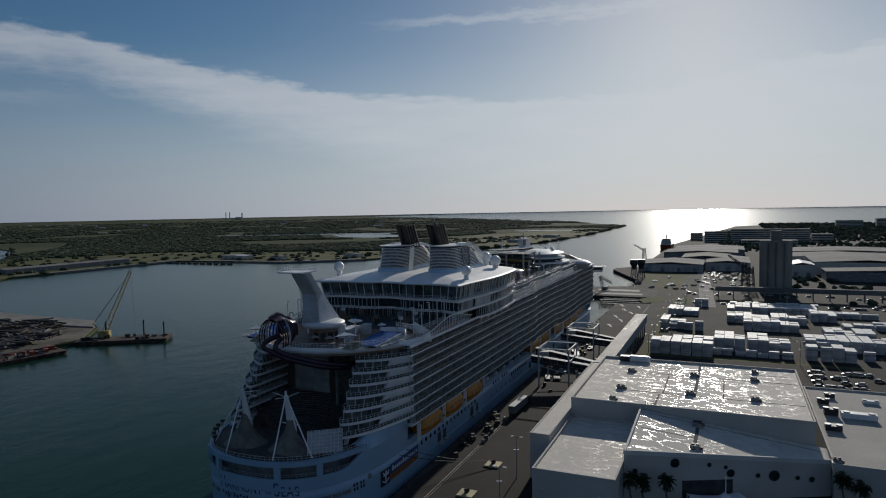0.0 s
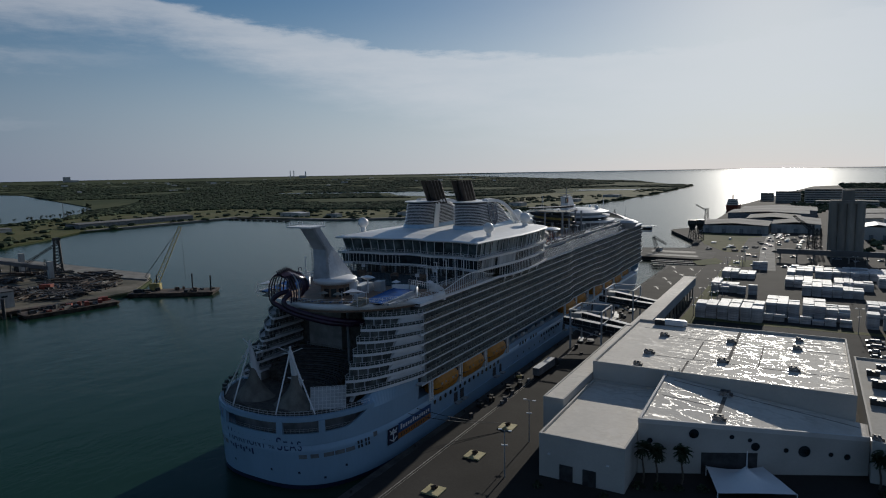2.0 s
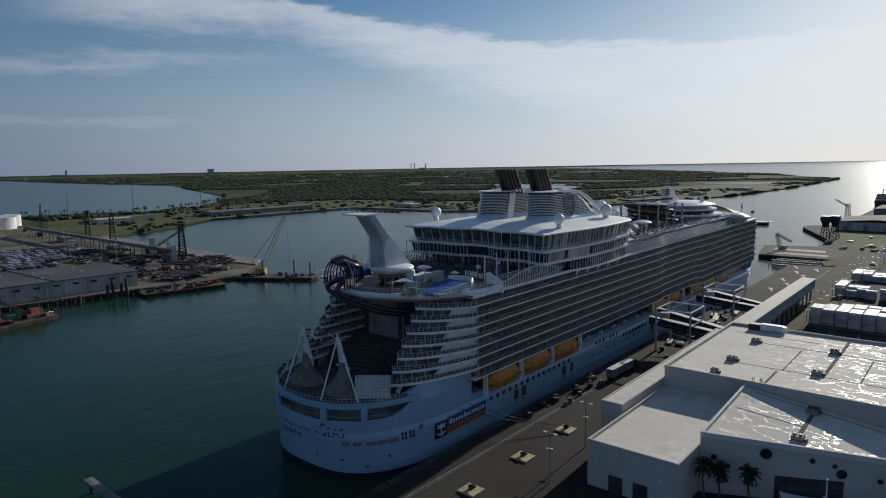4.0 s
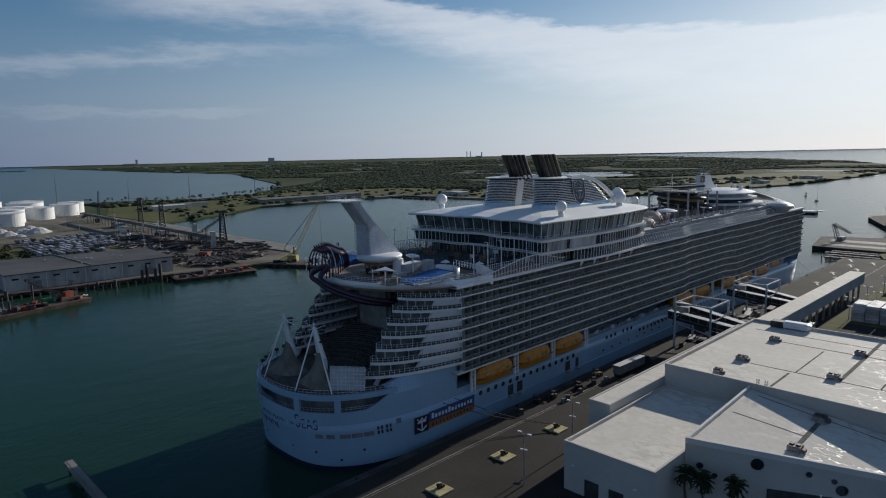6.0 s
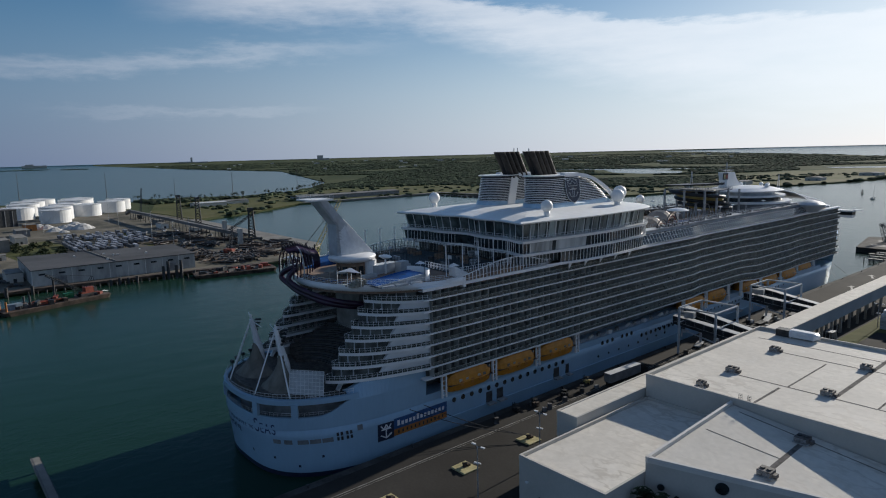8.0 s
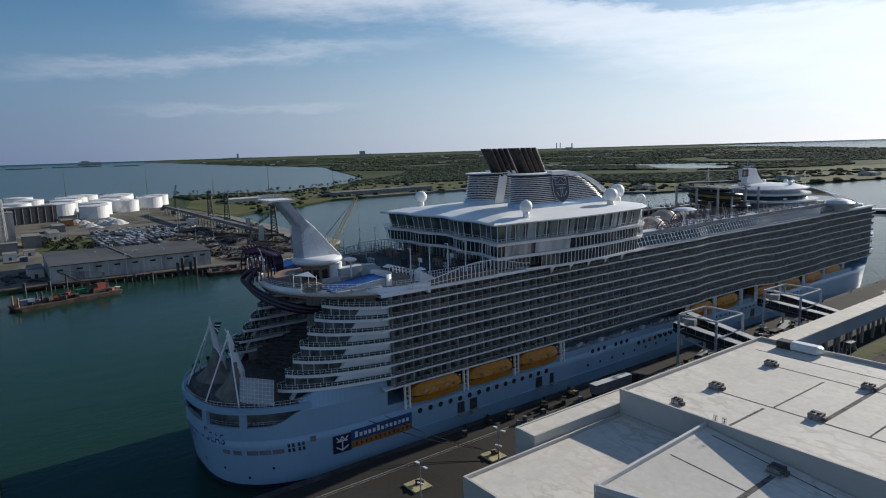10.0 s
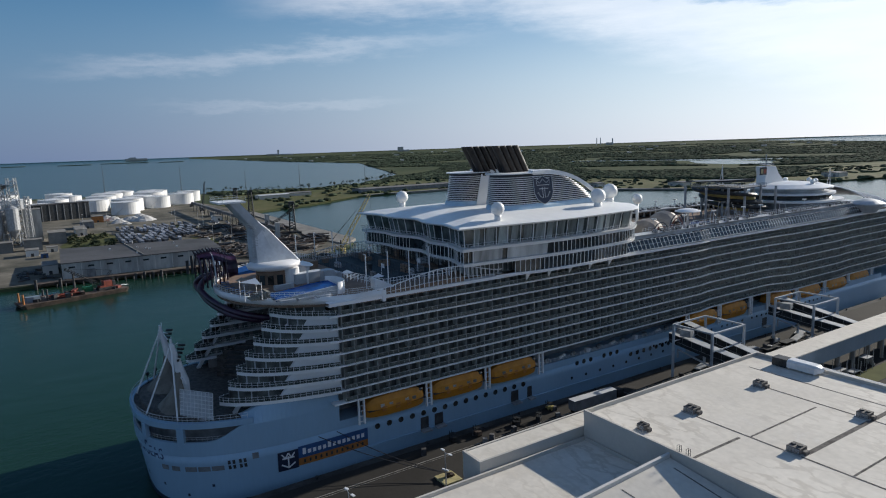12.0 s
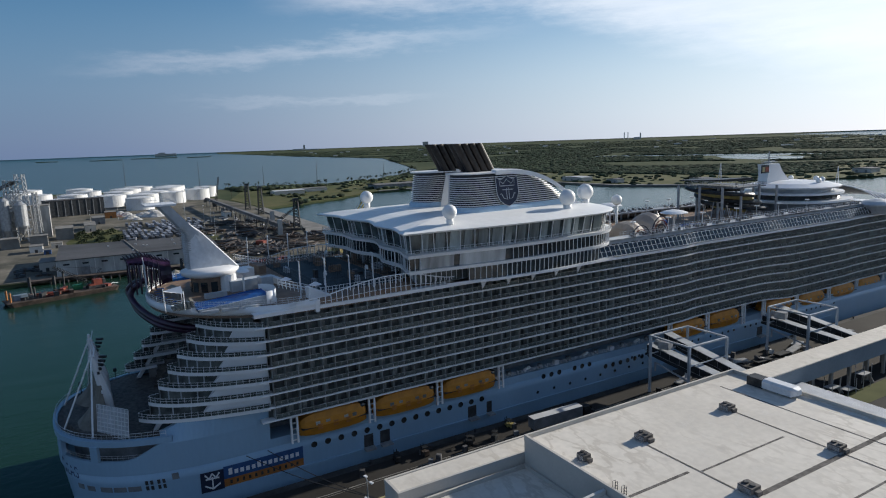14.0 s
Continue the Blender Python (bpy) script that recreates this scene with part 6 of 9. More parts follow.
# tilted glass windbreak with a lattice of frames along the edge
for s in (1, -1):
    frame_bm, glass_bm = B(), B()
    prev = None
    y = 262.0
    while y < 424:
        lo = Vector((CX + s * (half_side(y) + 0.1), y, zdeck(7, y) + 0.5))
        hi = lo + Vector((-s * 1.5, 0, 2.9))
        tube(frame_bm, lo, hi, 0.07, 4, caps=False)
        if prev:
            for f in (0.0, 0.5, 1.0):
                tube(frame_bm, prev[0].lerp(prev[1], f), lo.lerp(hi, f), 0.05 if f == 0.5 else 0.08, 4, caps=False)
        prev = (lo, hi)
        y += 1.9
    part("windbreak_frame", frame_bm, M_WSTEEL, ship)
    ys = list(range(264, 425, 4))
    bm = B()
    loft(bm, [[(CX + s * (half_side(y) - 3.4), y, zdeck(7, y)) for y in ys], [(CX + s * (half_side(y) - 3.4), y, zdeck(7, y) + 4.4) for y in ys]], closed=False)
    part("deck_house_side", bm, M_PANEL, ship)
    for y in range(268, 420, 4):
        bm = B()
        obox(bm, CX + s * (half_side(y) - 3.35), y, zdeck(7, y) + 1.0, 0.2, 2.9, 2.3)
        part("deck_house_window", bm, M_GLASS, ship)
    ys = list(range(262, 425, 3))
    loft(glass_bm, [[(CX + s * (half_side(y) + 0.0), y, zdeck(7, y) + 0.5) for y in ys], [(CX + s * (half_side(y) - 1.5), y, zdeck(7, y) + 3.35) for y in ys]], closed=False)
    part("windbreak_glass", glass_bm, M_GLASS, ship)
    bm = B()
    ys = list(range(262, 425, 3))
    loft(bm, [[(CX + s * (half_side(y) - 3.0), y, zdeck(7, y) + 4.6) for y in ys], [(CX + s * (half_side(y) - 7.5), y, zdeck(7, y) + 4.6) for y in ys], [(CX + s * (half_side(y) - 7.5), y, zdeck(7, y) + 4.3) for y in ys], [(CX + s * (half_side(y) - 3.0), y, zdeck(7, y) + 4.3) for y in ys]])
    part("upper_walk", bm, M_PANEL, ship)
    bm = B()
    rail(bm, [(CX + s * (half_side(y) - 3.1), y, zdeck(7, y) + 4.6) for y in range(282, 425, 6)], 1.3, 1.5, 0.05, 3)
    rail(bm, [(CX + s * (half_side(y) - 7.4), y, zdeck(7, y) + 4.6) for y in range(282, 425, 6)], 1.2, 1.5, 0.05, 2)
    part("walk_rail", bm, M_WSTEEL, ship)
    lo = B()
    rl = random.Random(31)
    for i in range(70):
        yy = 284 + 2.0 * i
        if rl.random() < 0.7:
            xx = CX + s * (half_side(yy) - rl.choice((4.4, 5.8)))
            box(lo, xx - 0.9, yy, zdeck(7, yy) + 4.6, xx + 0.9, yy + 0.7, zdeck(7, yy) + 5.0)
            box(lo, xx + s * 0.5, yy, zdeck(7, yy) + 5.0, xx + s * 0.9, yy + 0.7, zdeck(7, yy) + 5.5)
    part("sun_lounger_block", lo, M_DSTEEL, ship)["kind"] = "stuff"
    for i, yy in enumerate((288, 304, 322, 340, 352, 366, 384)):
        bm = B()
        x = CX + s * (half_side(yy) - 7.8)
        tube(bm, (x, yy, zdeck(7, yy) + 4.4), (x, yy, zdeck(7, yy) + 8.2), 0.1, 5)
        obox(bm, x, yy, zdeck(7, yy) + 8.2, 1.6, 0.9, 0.35, 30)
        part("deck_floodlight", bm, M_WHITE, ship)

# two curved pale shells with a round roof, forward of the lounge
for x0, y0, h in ((17.5, 290, 7.0), (14.0, 303, 8.5), (-14, 296, 7.5)):
    bm = B()
    rings = []
    for j in range(9):
        t = math.pi * j / 8
        rings.append([(CX + x0 + 5.2 * math.cos(a) * math.sin(t * 0.5 + 0.4), y0 + 5.5 * math.cos(t), 45.0 + h * math.sin(t) * (0.6 + 0.4 * math.sin(a))) for a in [math.pi * i / 6 for i in range(7)]])
    loft(bm, rings, closed=False)
    part("band_shell", bm, mat("beige_shell", (0.42, 0.36, 0.30), 0.6, vary=0.12, scale=0.3) if "beige_shell" not in bpy.data.materials else bpy.data.materials["beige_shell"], ship, "beige curved shell with stripes")
    for k in range(3):
        bm = B()
        pts = [(CX + x0 + 5.4, y0 + (4.6 - 0.9 * k) * math.cos(t), 45.2 + (h - 1.2 - 1.3 * k) * math.sin(t)) for t in [math.pi * i / 12 for i in range(13)]]
        pipe(bm, pts, 0.18, 4)
        part("shell_stripe", bm, M_RED if k % 2 else M_NAVY, ship)
for x0, y0, z, r in ((15.6, 313.5, 52.3, 4.3), (-17, 316, 52.3, 4.3)):
    bm = B()
    rings = []
    for f, dz in ((1.0, 0.0), (1.02, 0.25), (0.7, 0.8), (0.25, 1.15)):
        rings.append([(CX + x0 + r * f * math.cos(2 * math.pi * i / 20), y0 + r * f * 1.1 * math.sin(2 * math.pi * i / 20), z + dz) for i in range(20)])
    loft(bm, rings, cap0=True, cap1=True)
    tube(bm, (CX + x0, y0, 45), (CX + x0, y0, z), 0.4, 8)
    part("saucer_canopy", bm, M_WHITE, ship, "white saucer-shaped canopy")
bm = B()
ball(bm, (CX + 14.0, 288.4, 58.6), 1.7, 16, 10)
tube(bm, (CX + 14.0, 288.4, 45), (CX + 14.0, 288.4, 57), 0.5, 8)
part("radome", bm, M_DOME, ship, smooth=True)

# slide tower
rs = random.Random(41)
for i in range(4):
    for j in range(3):
        bm = B()
        x, y = CX - 10 + 10 * j, 346 + 11 * i
        tube(bm, (x, y, 45), (x, y, 58.5 - 1.0 * (i % 2)), 0.5, 8)
        part("tower_leg", bm, M_STEEL, ship)
bm = B()
box(bm, CX - 12, 352, 57.6, CX + 10, 372, 58.0)
part("tower_deck", bm, M_SHADE, ship)
bm = B()
rail(bm, [(CX - 12, 352, 58), (CX + 10, 352, 58), (CX + 10, 372, 58), (CX - 12, 372, 58), (CX - 12, 352, 58)], 1.2, 1.5, 0.06)
part("tower_rail", bm, M_STEEL, ship)
bm = B()
prism(bm, [(CX - 13, 350), (CX + 8, 350), (CX + 11, 362), (CX - 10, 366)], 60.4, lambda x, y: 60.8 + 0.06 * (x - CX))
part("tower_roof", bm, M_DSTEEL, ship)
for k, (m, ph, rr) in enumerate(((M_DSTEEL, 0.0, 9.5), (M_CRANEY, 1.9, 8.0), (M_DSTEEL, 3.7, 10.5))):
    bm = B()
    path = []
    for i in range(56):
        t = i / 55
        a = ph + 3.2 * math.pi * t
        path.append((CX - 1 + (rr + 2 * math.sin(3 * t)) * math.cos(a), 356 + 15 * t + rr * 0.9 * math.sin(a), 57.5 - 9.5 * t))
    pipe(bm, path, 0.8, 7)
    part("slide_tube", bm, m, ship)
for i in range(34):
    bm = B()
    x, y = CX + rs.uniform(-18, 17), rs.uniform(328, 388)
    a = rs.uniform(-0.3, 0.3)
    tube(bm, (x, y, 45), (x + 6 * a, y + 6 * a, 45 + rs.uniform(3, 8)), 0.18, 5)
    part("slide_prop", bm, M_STEEL, ship)
for x0, y0, w, l in ((-8, 330, 9, 14), (9, 332, 9, 12), (0, 322, 6, 6)):
    bm = B()
    pts = [(CX + x0 + w / 2 * math.cos(2 * math.pi * i / 16), y0 + l / 2 * math.sin(2 * math.pi * i / 16)) for i in range(16)]
    prism(bm, pts, 45.3, 45.9)
    part("pool", bm, M_POOL, ship)

# forward deckhouse with mast
def oval(cx, cy, a, b, n=28, p=0.8):
    return [(cx + a * (1 if math.cos(t) > 0 else -1) * abs(math.cos(t)) ** p, cy + b * math.sin(t)) for t in [2 * math.pi * i / n for i in range(n)]]


for nm, a, b, z0, z1, m in (("deckhouse_wall", 21, 22, 45, 49.5, M_SHADE), ("deckhouse_deck", 22, 23, 49.5, 50.3, M_WHITE), ("deckhouse_glazing", 17.5, 18, 50.3, 52.4, M_GLASS), ("deckhouse_band", 19, 19.5, 52.4, 53.2, M_WHITE), ("deckhouse_roof_glazing", 14.5, 15, 53.2, 55.0, M_PANEL)):
    bm = B()
    prism(bm, oval(CX, 405, a, b), z0, z1)
    part(nm, bm, m, ship)
bm = B()
loft(bm, [[(x, y, z) for x, y in oval(CX, 405, 18.0 * f, 18.5 * f)] for f, z in ((1.0, 55.0), (1.01, 55.5), (0.75, 56.8), (0.35, 57.5))], cap0=True, cap1=True)
part("deckhouse_roof", bm, M_WHITE, ship, "streamlined white roof")
bm = B()
prof = [(392, 57), (408, 57), (402.5, 61.5), (400, 64.8), (391.5, 64.8), (392.5, 61)]
loft(bm, [[(CX - 5 - 2.2, y, z) for y, z in prof], [(CX - 5 + 2.2, y, z) for y, z in prof]], cap0=True, cap1=True)
bmesh.ops.recalc_face_normals(bm, faces=bm.faces)
part("mast_house", bm, M_WHITE, ship, "white wedge-shaped mast house")
bm = B()
box(bm, CX - 2.7, 387.5, 61.2, CX - 2.4, 392.4, 64.6)
part("signal_screen", bm, M_DARK, ship)
bm = B()
box(bm, CX - 2.39, 390.0, 61.8, CX - 2.3, 392.0, 63.8)
part("signal_flag", bm, M_RED, ship)
bm = B()
box(bm, CX - 2.39, 388.0, 61.8, CX - 2.3, 389.6, 63.8)
part("signal_flag", bm, M_YELLOW, ship)
bm = B()
tube(bm, (CX - 5, 396, 64.8), (CX - 5, 396, 70), 0.25, 6)
for z in (66, 67.4):
    tube(bm, (CX - 9, 396, z), (CX - 1, 396, z), 0.12, 4)
    tube(bm, (CX - 5, 393, z), (CX - 5, 400, z), 0.12, 4)
box(bm, CX - 7, 394, 65.4, CX - 3, 399, 65.6)
part("radar_mast", bm, M_STEEL, ship)
for x, y, z0, z1 in ((-12, 374, 58, 66), (12, 418, 55, 63)):
    bm = B()
    for dx, dy in ((-1, -1), (1, -1), (0, 1.2)):
        tube(bm, (CX + x + dx, y + dy, z0 - 4), (CX + x, y, z1), 0.12, 5)
    part("signal_mast", bm, M_WSTEEL, ship)
for x, y in ((9, 412), (4, 416), (-6, 414), (12, 404)):
    bm = B()
    ball(bm, (CX + x, y, 57.8), 1.1, 12, 8)
    part("small_radome", bm, M_DOME, ship, smooth=True)

# side pods and the ribbed forward canopy
for s in (1, -1):
    bm = B()
    rings = []
    for f, dz in ((0.55, 43.8), (0.7, 45.0), (1.0, 47.2), (1.02, 47.7), (0.7, 48.9), (0.2, 49.8)):
        rings.append([(CX + s * 26.0 + 6.5 * f * math.cos(2 * math.pi * i / 22), 423 + 7.5 * f * math.sin(2 * math.pi * i / 22), dz) for i in range(22)])
    loft(bm, rings, cap0=True, cap1=True)
    part("side_pod", bm, M_PANEL, ship, "pale saucer pod overhanging the side")
bm = B()
for j in range(10):
    y = 428 + 3.4 * j
    w = 25.5 - 0.5 * max(0, y - 445)
    pts = [(CX + w * math.cos(t), y + 3 * math.sin(t), 44.5 + (10.0 - 0.22 * (y - 428)) * math.sin(t)) for t in [math.pi * i / 14 for i in range(15)]]
    pipe(bm, pts, 0.3, 5)
part("canopy_rib", bm, M_WHITE, ship)
bm = B()
rings = []
for j in range(10):
    y = 428 + 3.4 * j
    w = 25.2 - 0.5 * max(0, y - 445)
    rings.append([(CX + w * math.cos(t), y + 3 * math.sin(t), 44.5 + (9.7 - 0.22 * (y - 428)) * math.sin(t)) for t in [math.pi * i / 14 for i in range(15)]])
loft(bm, rings, closed=False)
part("canopy_glazing", bm, M_PANEL, ship)
bm = B()
for s in (1, -1):
    rail(bm, [(CX + s * 31, 468, 41.2), (CX + s * 31, 473, 41.2)], 1.2, 1.0, 0.05)
    box(bm, CX + s * 29, 473, 40.6, CX + s * 33, 478, 41.0)
part("wing_platform", bm, M_WHITE, ship)

# ---- the terminal ----


def roof_units(parent, spots):
    for x, y, z, w in spots:
        u = thing("rooftop_unit", "small dark metal ventilation unit on the pale roof", "vent", (x, y, z), "rooftop units")
        bm = B()
        box(bm, x - w / 2, y - w / 2, z + 0.25, x + w / 2, y + w / 2, z + 1.35)
        bmesh.ops.bevel(bm, geom=bm.edges[:], offset=0.08, segments=1, affect="EDGES")
        part("casing", bm, M_UNIT, u)
        bm = B()
        box(bm, x - w / 2 - 0.25, y - w / 2 - 0.25, z, x + w / 2 + 0.25, y + w / 2 + 0.25, z + 0.25)
        part("curb", bm, M_STEEL, u)
        bm = B()
        for i in range(4):
            box(bm, x - w / 2 + 0.1, y - w / 2 - 0.05, z + 0.4 + 0.22 * i, x + w / 2 - 0.1, y - w / 2 + 0.01, z + 0.5 + 0.22 * i)
        part("grille", bm, M_STEEL, u)
        for q in (-0.24, 0.24):
            bm = B()
            tube(bm, (x + q * w, y, z + 1.35), (x + q * w, y, z + 1.6), w * 0.19, 10, w * 0.17)
            part("fan_cowl", bm, M_DARK, u)
        bm = B()
        obox(bm, x + w * 0.5 + 0.35, y + 0.2, z + 0.05, 0.7, w * 0.5, 0.75)
        part("control_box", bm, M_UNIT, u)


def flat_block(name, label, x0, y0, x1, y1, roof, par, wall, roofm=None, category="building", z0=QUAY):
    t = thing(name, label, category, ((x0 + x1) / 2, (y0 + y1) / 2, z0))
    bm = B()
    box(bm, x0, y0, z0, x1, y1, roof)
    part("wall", bm, wall, t)
    bm = B()
    box(bm, x0 + 0.4, y0 + 0.4, roof - 0.1, x1 - 0.4, y1 - 0.4, roof + 0.05)
    part("roof", bm, roofm or M_ROOF, t)
    if par:
        for a in ((x0 - 0.05, y0 - 0.05, x1 + 0.05, y0 + 0.45), (x0 - 0.05, y1 - 0.45, x1 + 0.05, y1 + 0.05), (x0 - 0.05, y0 + 0.45, x0 + 0.45, y1 - 0.45), (x1 - 0.45, y0 + 0.45, x1 + 0.05, y1 - 0.45)):
            bm = B()
            box(bm, a[0], a[1], roof - 0.3, a[2], a[3], roof + par)
            part("parapet", bm, wall, t)
    return t


hall = flat_block("terminal_hall", "large pale terminal hall with a flat membrane roof and parapet", -48.3, 210, 23, 274.5, 20.0, 0.9, M_WALL)
low = flat_block("terminal_annex", "low pale terminal annex with a flat roof", -48, 162.2, -26.2, 209.9, 14.2, 0.8, M_WALL)
east = flat_block("terminal_wing", "low pale terminal wing with rooftop plant", 25.8, 196, 95, 277, 13.5, 0.7, M_WALL, M_ROOFP)
strip = flat_block("terminal_gallery", "long narrow elevated boarding gallery with a pale roof", -54.4, 182, -48.4, 277, 17.0, 0.25, M_WALL)


def slab_z(x, y):
    return 19.2 - 0.115 * (x + 24.5) - 0.056 * (210 - y)


gab = thing("entrance_building", "pale entrance building with a sloping pale roof and round windows", "building", (0, 190, QUAY))
gpl = [(-26, 175), (25.6, 200), (25.6, 209.8), (-26, 209.8)]
bm = B()
prism(bm, gpl, QUAY, slab_z)
part("wall", bm, M_WALL, gab)
bm = B()
ins = [(-25.4, 176), (25.0, 200.4), (25.0, 209.6), (-25.4, 209.6)]
prism(bm, ins, lambda x, y: slab_z(x, y) - 0.1, lambda x, y: slab_z(x, y) + 0.05)
part("roof", bm, M_ROOF, gab)
for a, b in ((gpl[0], gpl[1]), (gpl[3], gpl[0])):
    bm = B()
    d = (Vector(b) - Vector(a)).normalized()
    n = Vector((-d.y, d.x)) * 0.5
    e = Vector(a) - n * 0.1, Vector(b) - n * 0.1, Vector(b) + n, Vector(a) + n
    prism(bm, [tuple(q) for q in e], lambda x, y: slab_z(x, y) - 0.4, lambda x, y: slab_z(x, y) + 0.8)
    part("parapet", bm, M_WALLW, gab)
fd = (Vector(gpl[1]) - Vector(gpl[0])).normalized()
fn = Vector((fd.y, -fd.x))
for s, z, r in ((14, 14.2, 1.25), (3, 12.3, 0.7), (6.0, 10.5, 0.55), (23.5, 13.4, 0.6), (28.0, 12.6, 0.55), (29.4, 10.9, 1.1), (37, 10.0, 0.6), (41.5, 9.8, 1.5), (48, 9.0, 0.6), (52, 8.4, 0.8)):
    p = Vector(gpl[0]) + fd * s
    bm = B()
    a = Vector((p.x, p.y, z))
    tube(bm, a - Vector((fn.x, fn.y, 0)) * 0.3, a + Vector((fn.x, fn.y, 0)) * 0.06, r, 20)
    w = part("round_window", bm, M_GLASS, gab)
    bm = B()
    q = a + Vector((fn.x, fn.y, 0)) * 0.02
    for i in range(20):
        t0, t1 = 2 * math.pi * i / 20, 2 * math.pi * (i + 1) / 20
        e0 = Vector((fd.x * math.cos(t0), fd.y * math.cos(t0), math.sin(t0))) * (r + 0.06)
        e1 = Vector((fd.x * math.cos(t1), fd.y * math.cos(t1), math.sin(t1))) * (r + 0.06)
        tube(bm, q + e0, q + e1, 0.08, 4, caps=False)
    part("frame", bm, M_STEEL, w)

roof_units(hall, [(-35, 229, 20.05, 2.6), (-34.8, 254, 20.05, 2.4), (-12.3, 229, 20.05, 2.6), (-12.3, 254.8, 20.05, 2.4), (7.6, 229, 20.05, 2.6), (8, 255, 20.05, 2.4), (-35.4, 213.9, 20.05, 1.9), (8.4, 266.7, 20.05, 1.8), (-8.6, 188.4, slab_z(-8.6, 188.4), 2.6), (-8.8, 205.8, slab_z(-8.8, 205.8), 2.6), (26.8, 198.5, 13.6, 2.0)])

# gallery carried on on posts beyond the hall
gal = thing("boarding_gallery", "raised boarding gallery on posts along the quay", "gallery", (-51, 340, QUAY))
bm = B()
box(bm, -54.9, 277.1, 10.0, -48.5, 424, 14.9)
part("body", bm, M_GALLERY, gal)
bm = B()
box(bm, -55.2, 277.1, 14.9, -48.2, 424.3, 15.2)
part("roof", bm, M_ROOF, gal)
for i in range(15):
    for x in (-53.9, -48.9):
        bm = B()
        box(bm, x - 0.4, 281 + 9.6 * i, QUAY, x + 0.4, 281.8 + 9.6 * i, 10.0)
        part("post", bm, M_CONC, gal)


def boarding_bridge(y, z):
    g = thing("boarding_bridge", "white steel portal frame with a covered boarding bridge", "boarding bridge", (-70, y + 9, QUAY), "boarding bridges")
    for x in (-79, -65.3):
        for yy in (y, y + 16):
            bm = B()
            box(bm, x - 0.32, yy - 0.32, QUAY, x + 0.32, yy + 0.32, z)
            part("leg", bm, M_PANEL, g)
    for a in ((-79, y, -65.3, y), (-79, y + 16, -65.3, y + 16), (-79, y, -79, y + 16), (-65.3, y, -65.3, y + 16)):
        for zz in (z, z - 5.5) if a[1] != a[3] else (z,):
            bm = B()
            tube(bm, (a[0], a[1], zz), (a[2], a[3], zz), 0.34 if zz == z else 0.2, 4)
            part("beam", bm, M_PANEL, g)
    for k, (y0, y1) in enumerate(((y + 2.5, y + 5.3), (y + 10, y + 12.8))):
        bm = B()
        rings = [[(-55.0, y0, 10.6), (-55.0, y1, 10.6), (-55.0, y1, 13.7), (-55.0, y0, 13.7)], [(-83.5, y0 + 1, z - 7.5 + 2 * k), (-83.5, y1 + 1, z - 7.5 + 2 * k), (-83.5, y1 + 1, z - 4.6 + 2 * k), (-83.5, y0 + 1, z - 4.6 + 2 * k)]]
        loft(bm, rings, cap0=True, cap1=True)
        bmesh.ops.recalc_face_normals(bm, faces=bm.faces)
        tn = part("gangway", bm, M_DSTEEL, g)
        bm = B()
        loft(bm, [[(p[0], p[1] + (0.2 if i in (1, 2) else -0.2), p[2] + 3.2 - (0.05 if i < 2 else 3.2 - 0.25)) for i, p in enumerate(r)] for r in rings], cap0=True, cap1=True)
        bmesh.ops.recalc_face_normals(bm, faces=bm.faces)
        part("gangway_roof", bm, M_GANGWAY, tn)
        for i in range(8):
            f = (i + 0.5) / 8
            for yy in (y0 - 0.06, y1 + 0.06):
                bm = B()
                lo = Vector((-55.0, yy, 10.6)).lerp(Vector((-83.5, yy + 1, z - 7.5 + 2 * k)), f)
                hi = Vector((-55.0, yy, 10.6)).lerp(Vector((-83.5, yy + 1, z - 7.5 + 2 * k)), f + 1 / 8)
                pipe(bm, [lo + Vector((0, 0, 3.0)), lo + Vector((0, 0, 1.1)), hi + Vector((0, 0, 1.1))], 0.07, 4)
                part("side_frame", bm, M_STEEL, tn)
    bm = B()
    for yy in (y + 2.2, y + 13.2):
        tube(bm, (-65.3, yy, 9.5), (-79, yy, 12.2), 0.28, 4)
        tube(bm, (-79, yy, 9.5), (-79, yy, 12.2), 0.28, 4)
    part("support_rail", bm, M_PANEL, g)
    bm = B()
    obox(bm, -77.2, y + 4.2, z - 4.2, 3.4, 2.6, 2.2, 12)
    tube(bm, (-78.8, y + 4, z - 3.1), (-80.4, y + 4, z - 3.1), 1.0, 8)
    part("drive_unit", bm, M_STEEL, g, "grey hoist machinery")


boarding_bridge(279.5, 20.8)
boarding_bridge(335.8, 20.4)

# low corrugated canopy north of the hall
cn = thing("loading_canopy", "low pale corrugated canopy roof on posts behind the terminal hall", "canopy", (-30, 290, QUAY))
bm = B()
ribs = []
for i in range(97):
    y = 275.2 + 0.3 * i
    ribs.append((y, 10.9 + 0.06 * (i % 2)))
loft(bm, [[(-48.0, y, z) for y, z in ribs], [(-8.0, y, z - 0.5) for y, z in ribs]], closed=False)
bmesh.ops.recalc_face_normals(bm, faces=bm.faces)
part("roof", bm, M_WRAP, cn)
for i in range(4):
    for y in (285.0, 303.6):
        bm = B()
        box(bm, -47.4 + 12.6 * i, y - 0.2, QUAY, -47.0 + 12.6 * i, y + 0.2, 10.8 - 0.15 * i)
        part("post", bm, M_DSTEEL, cn)
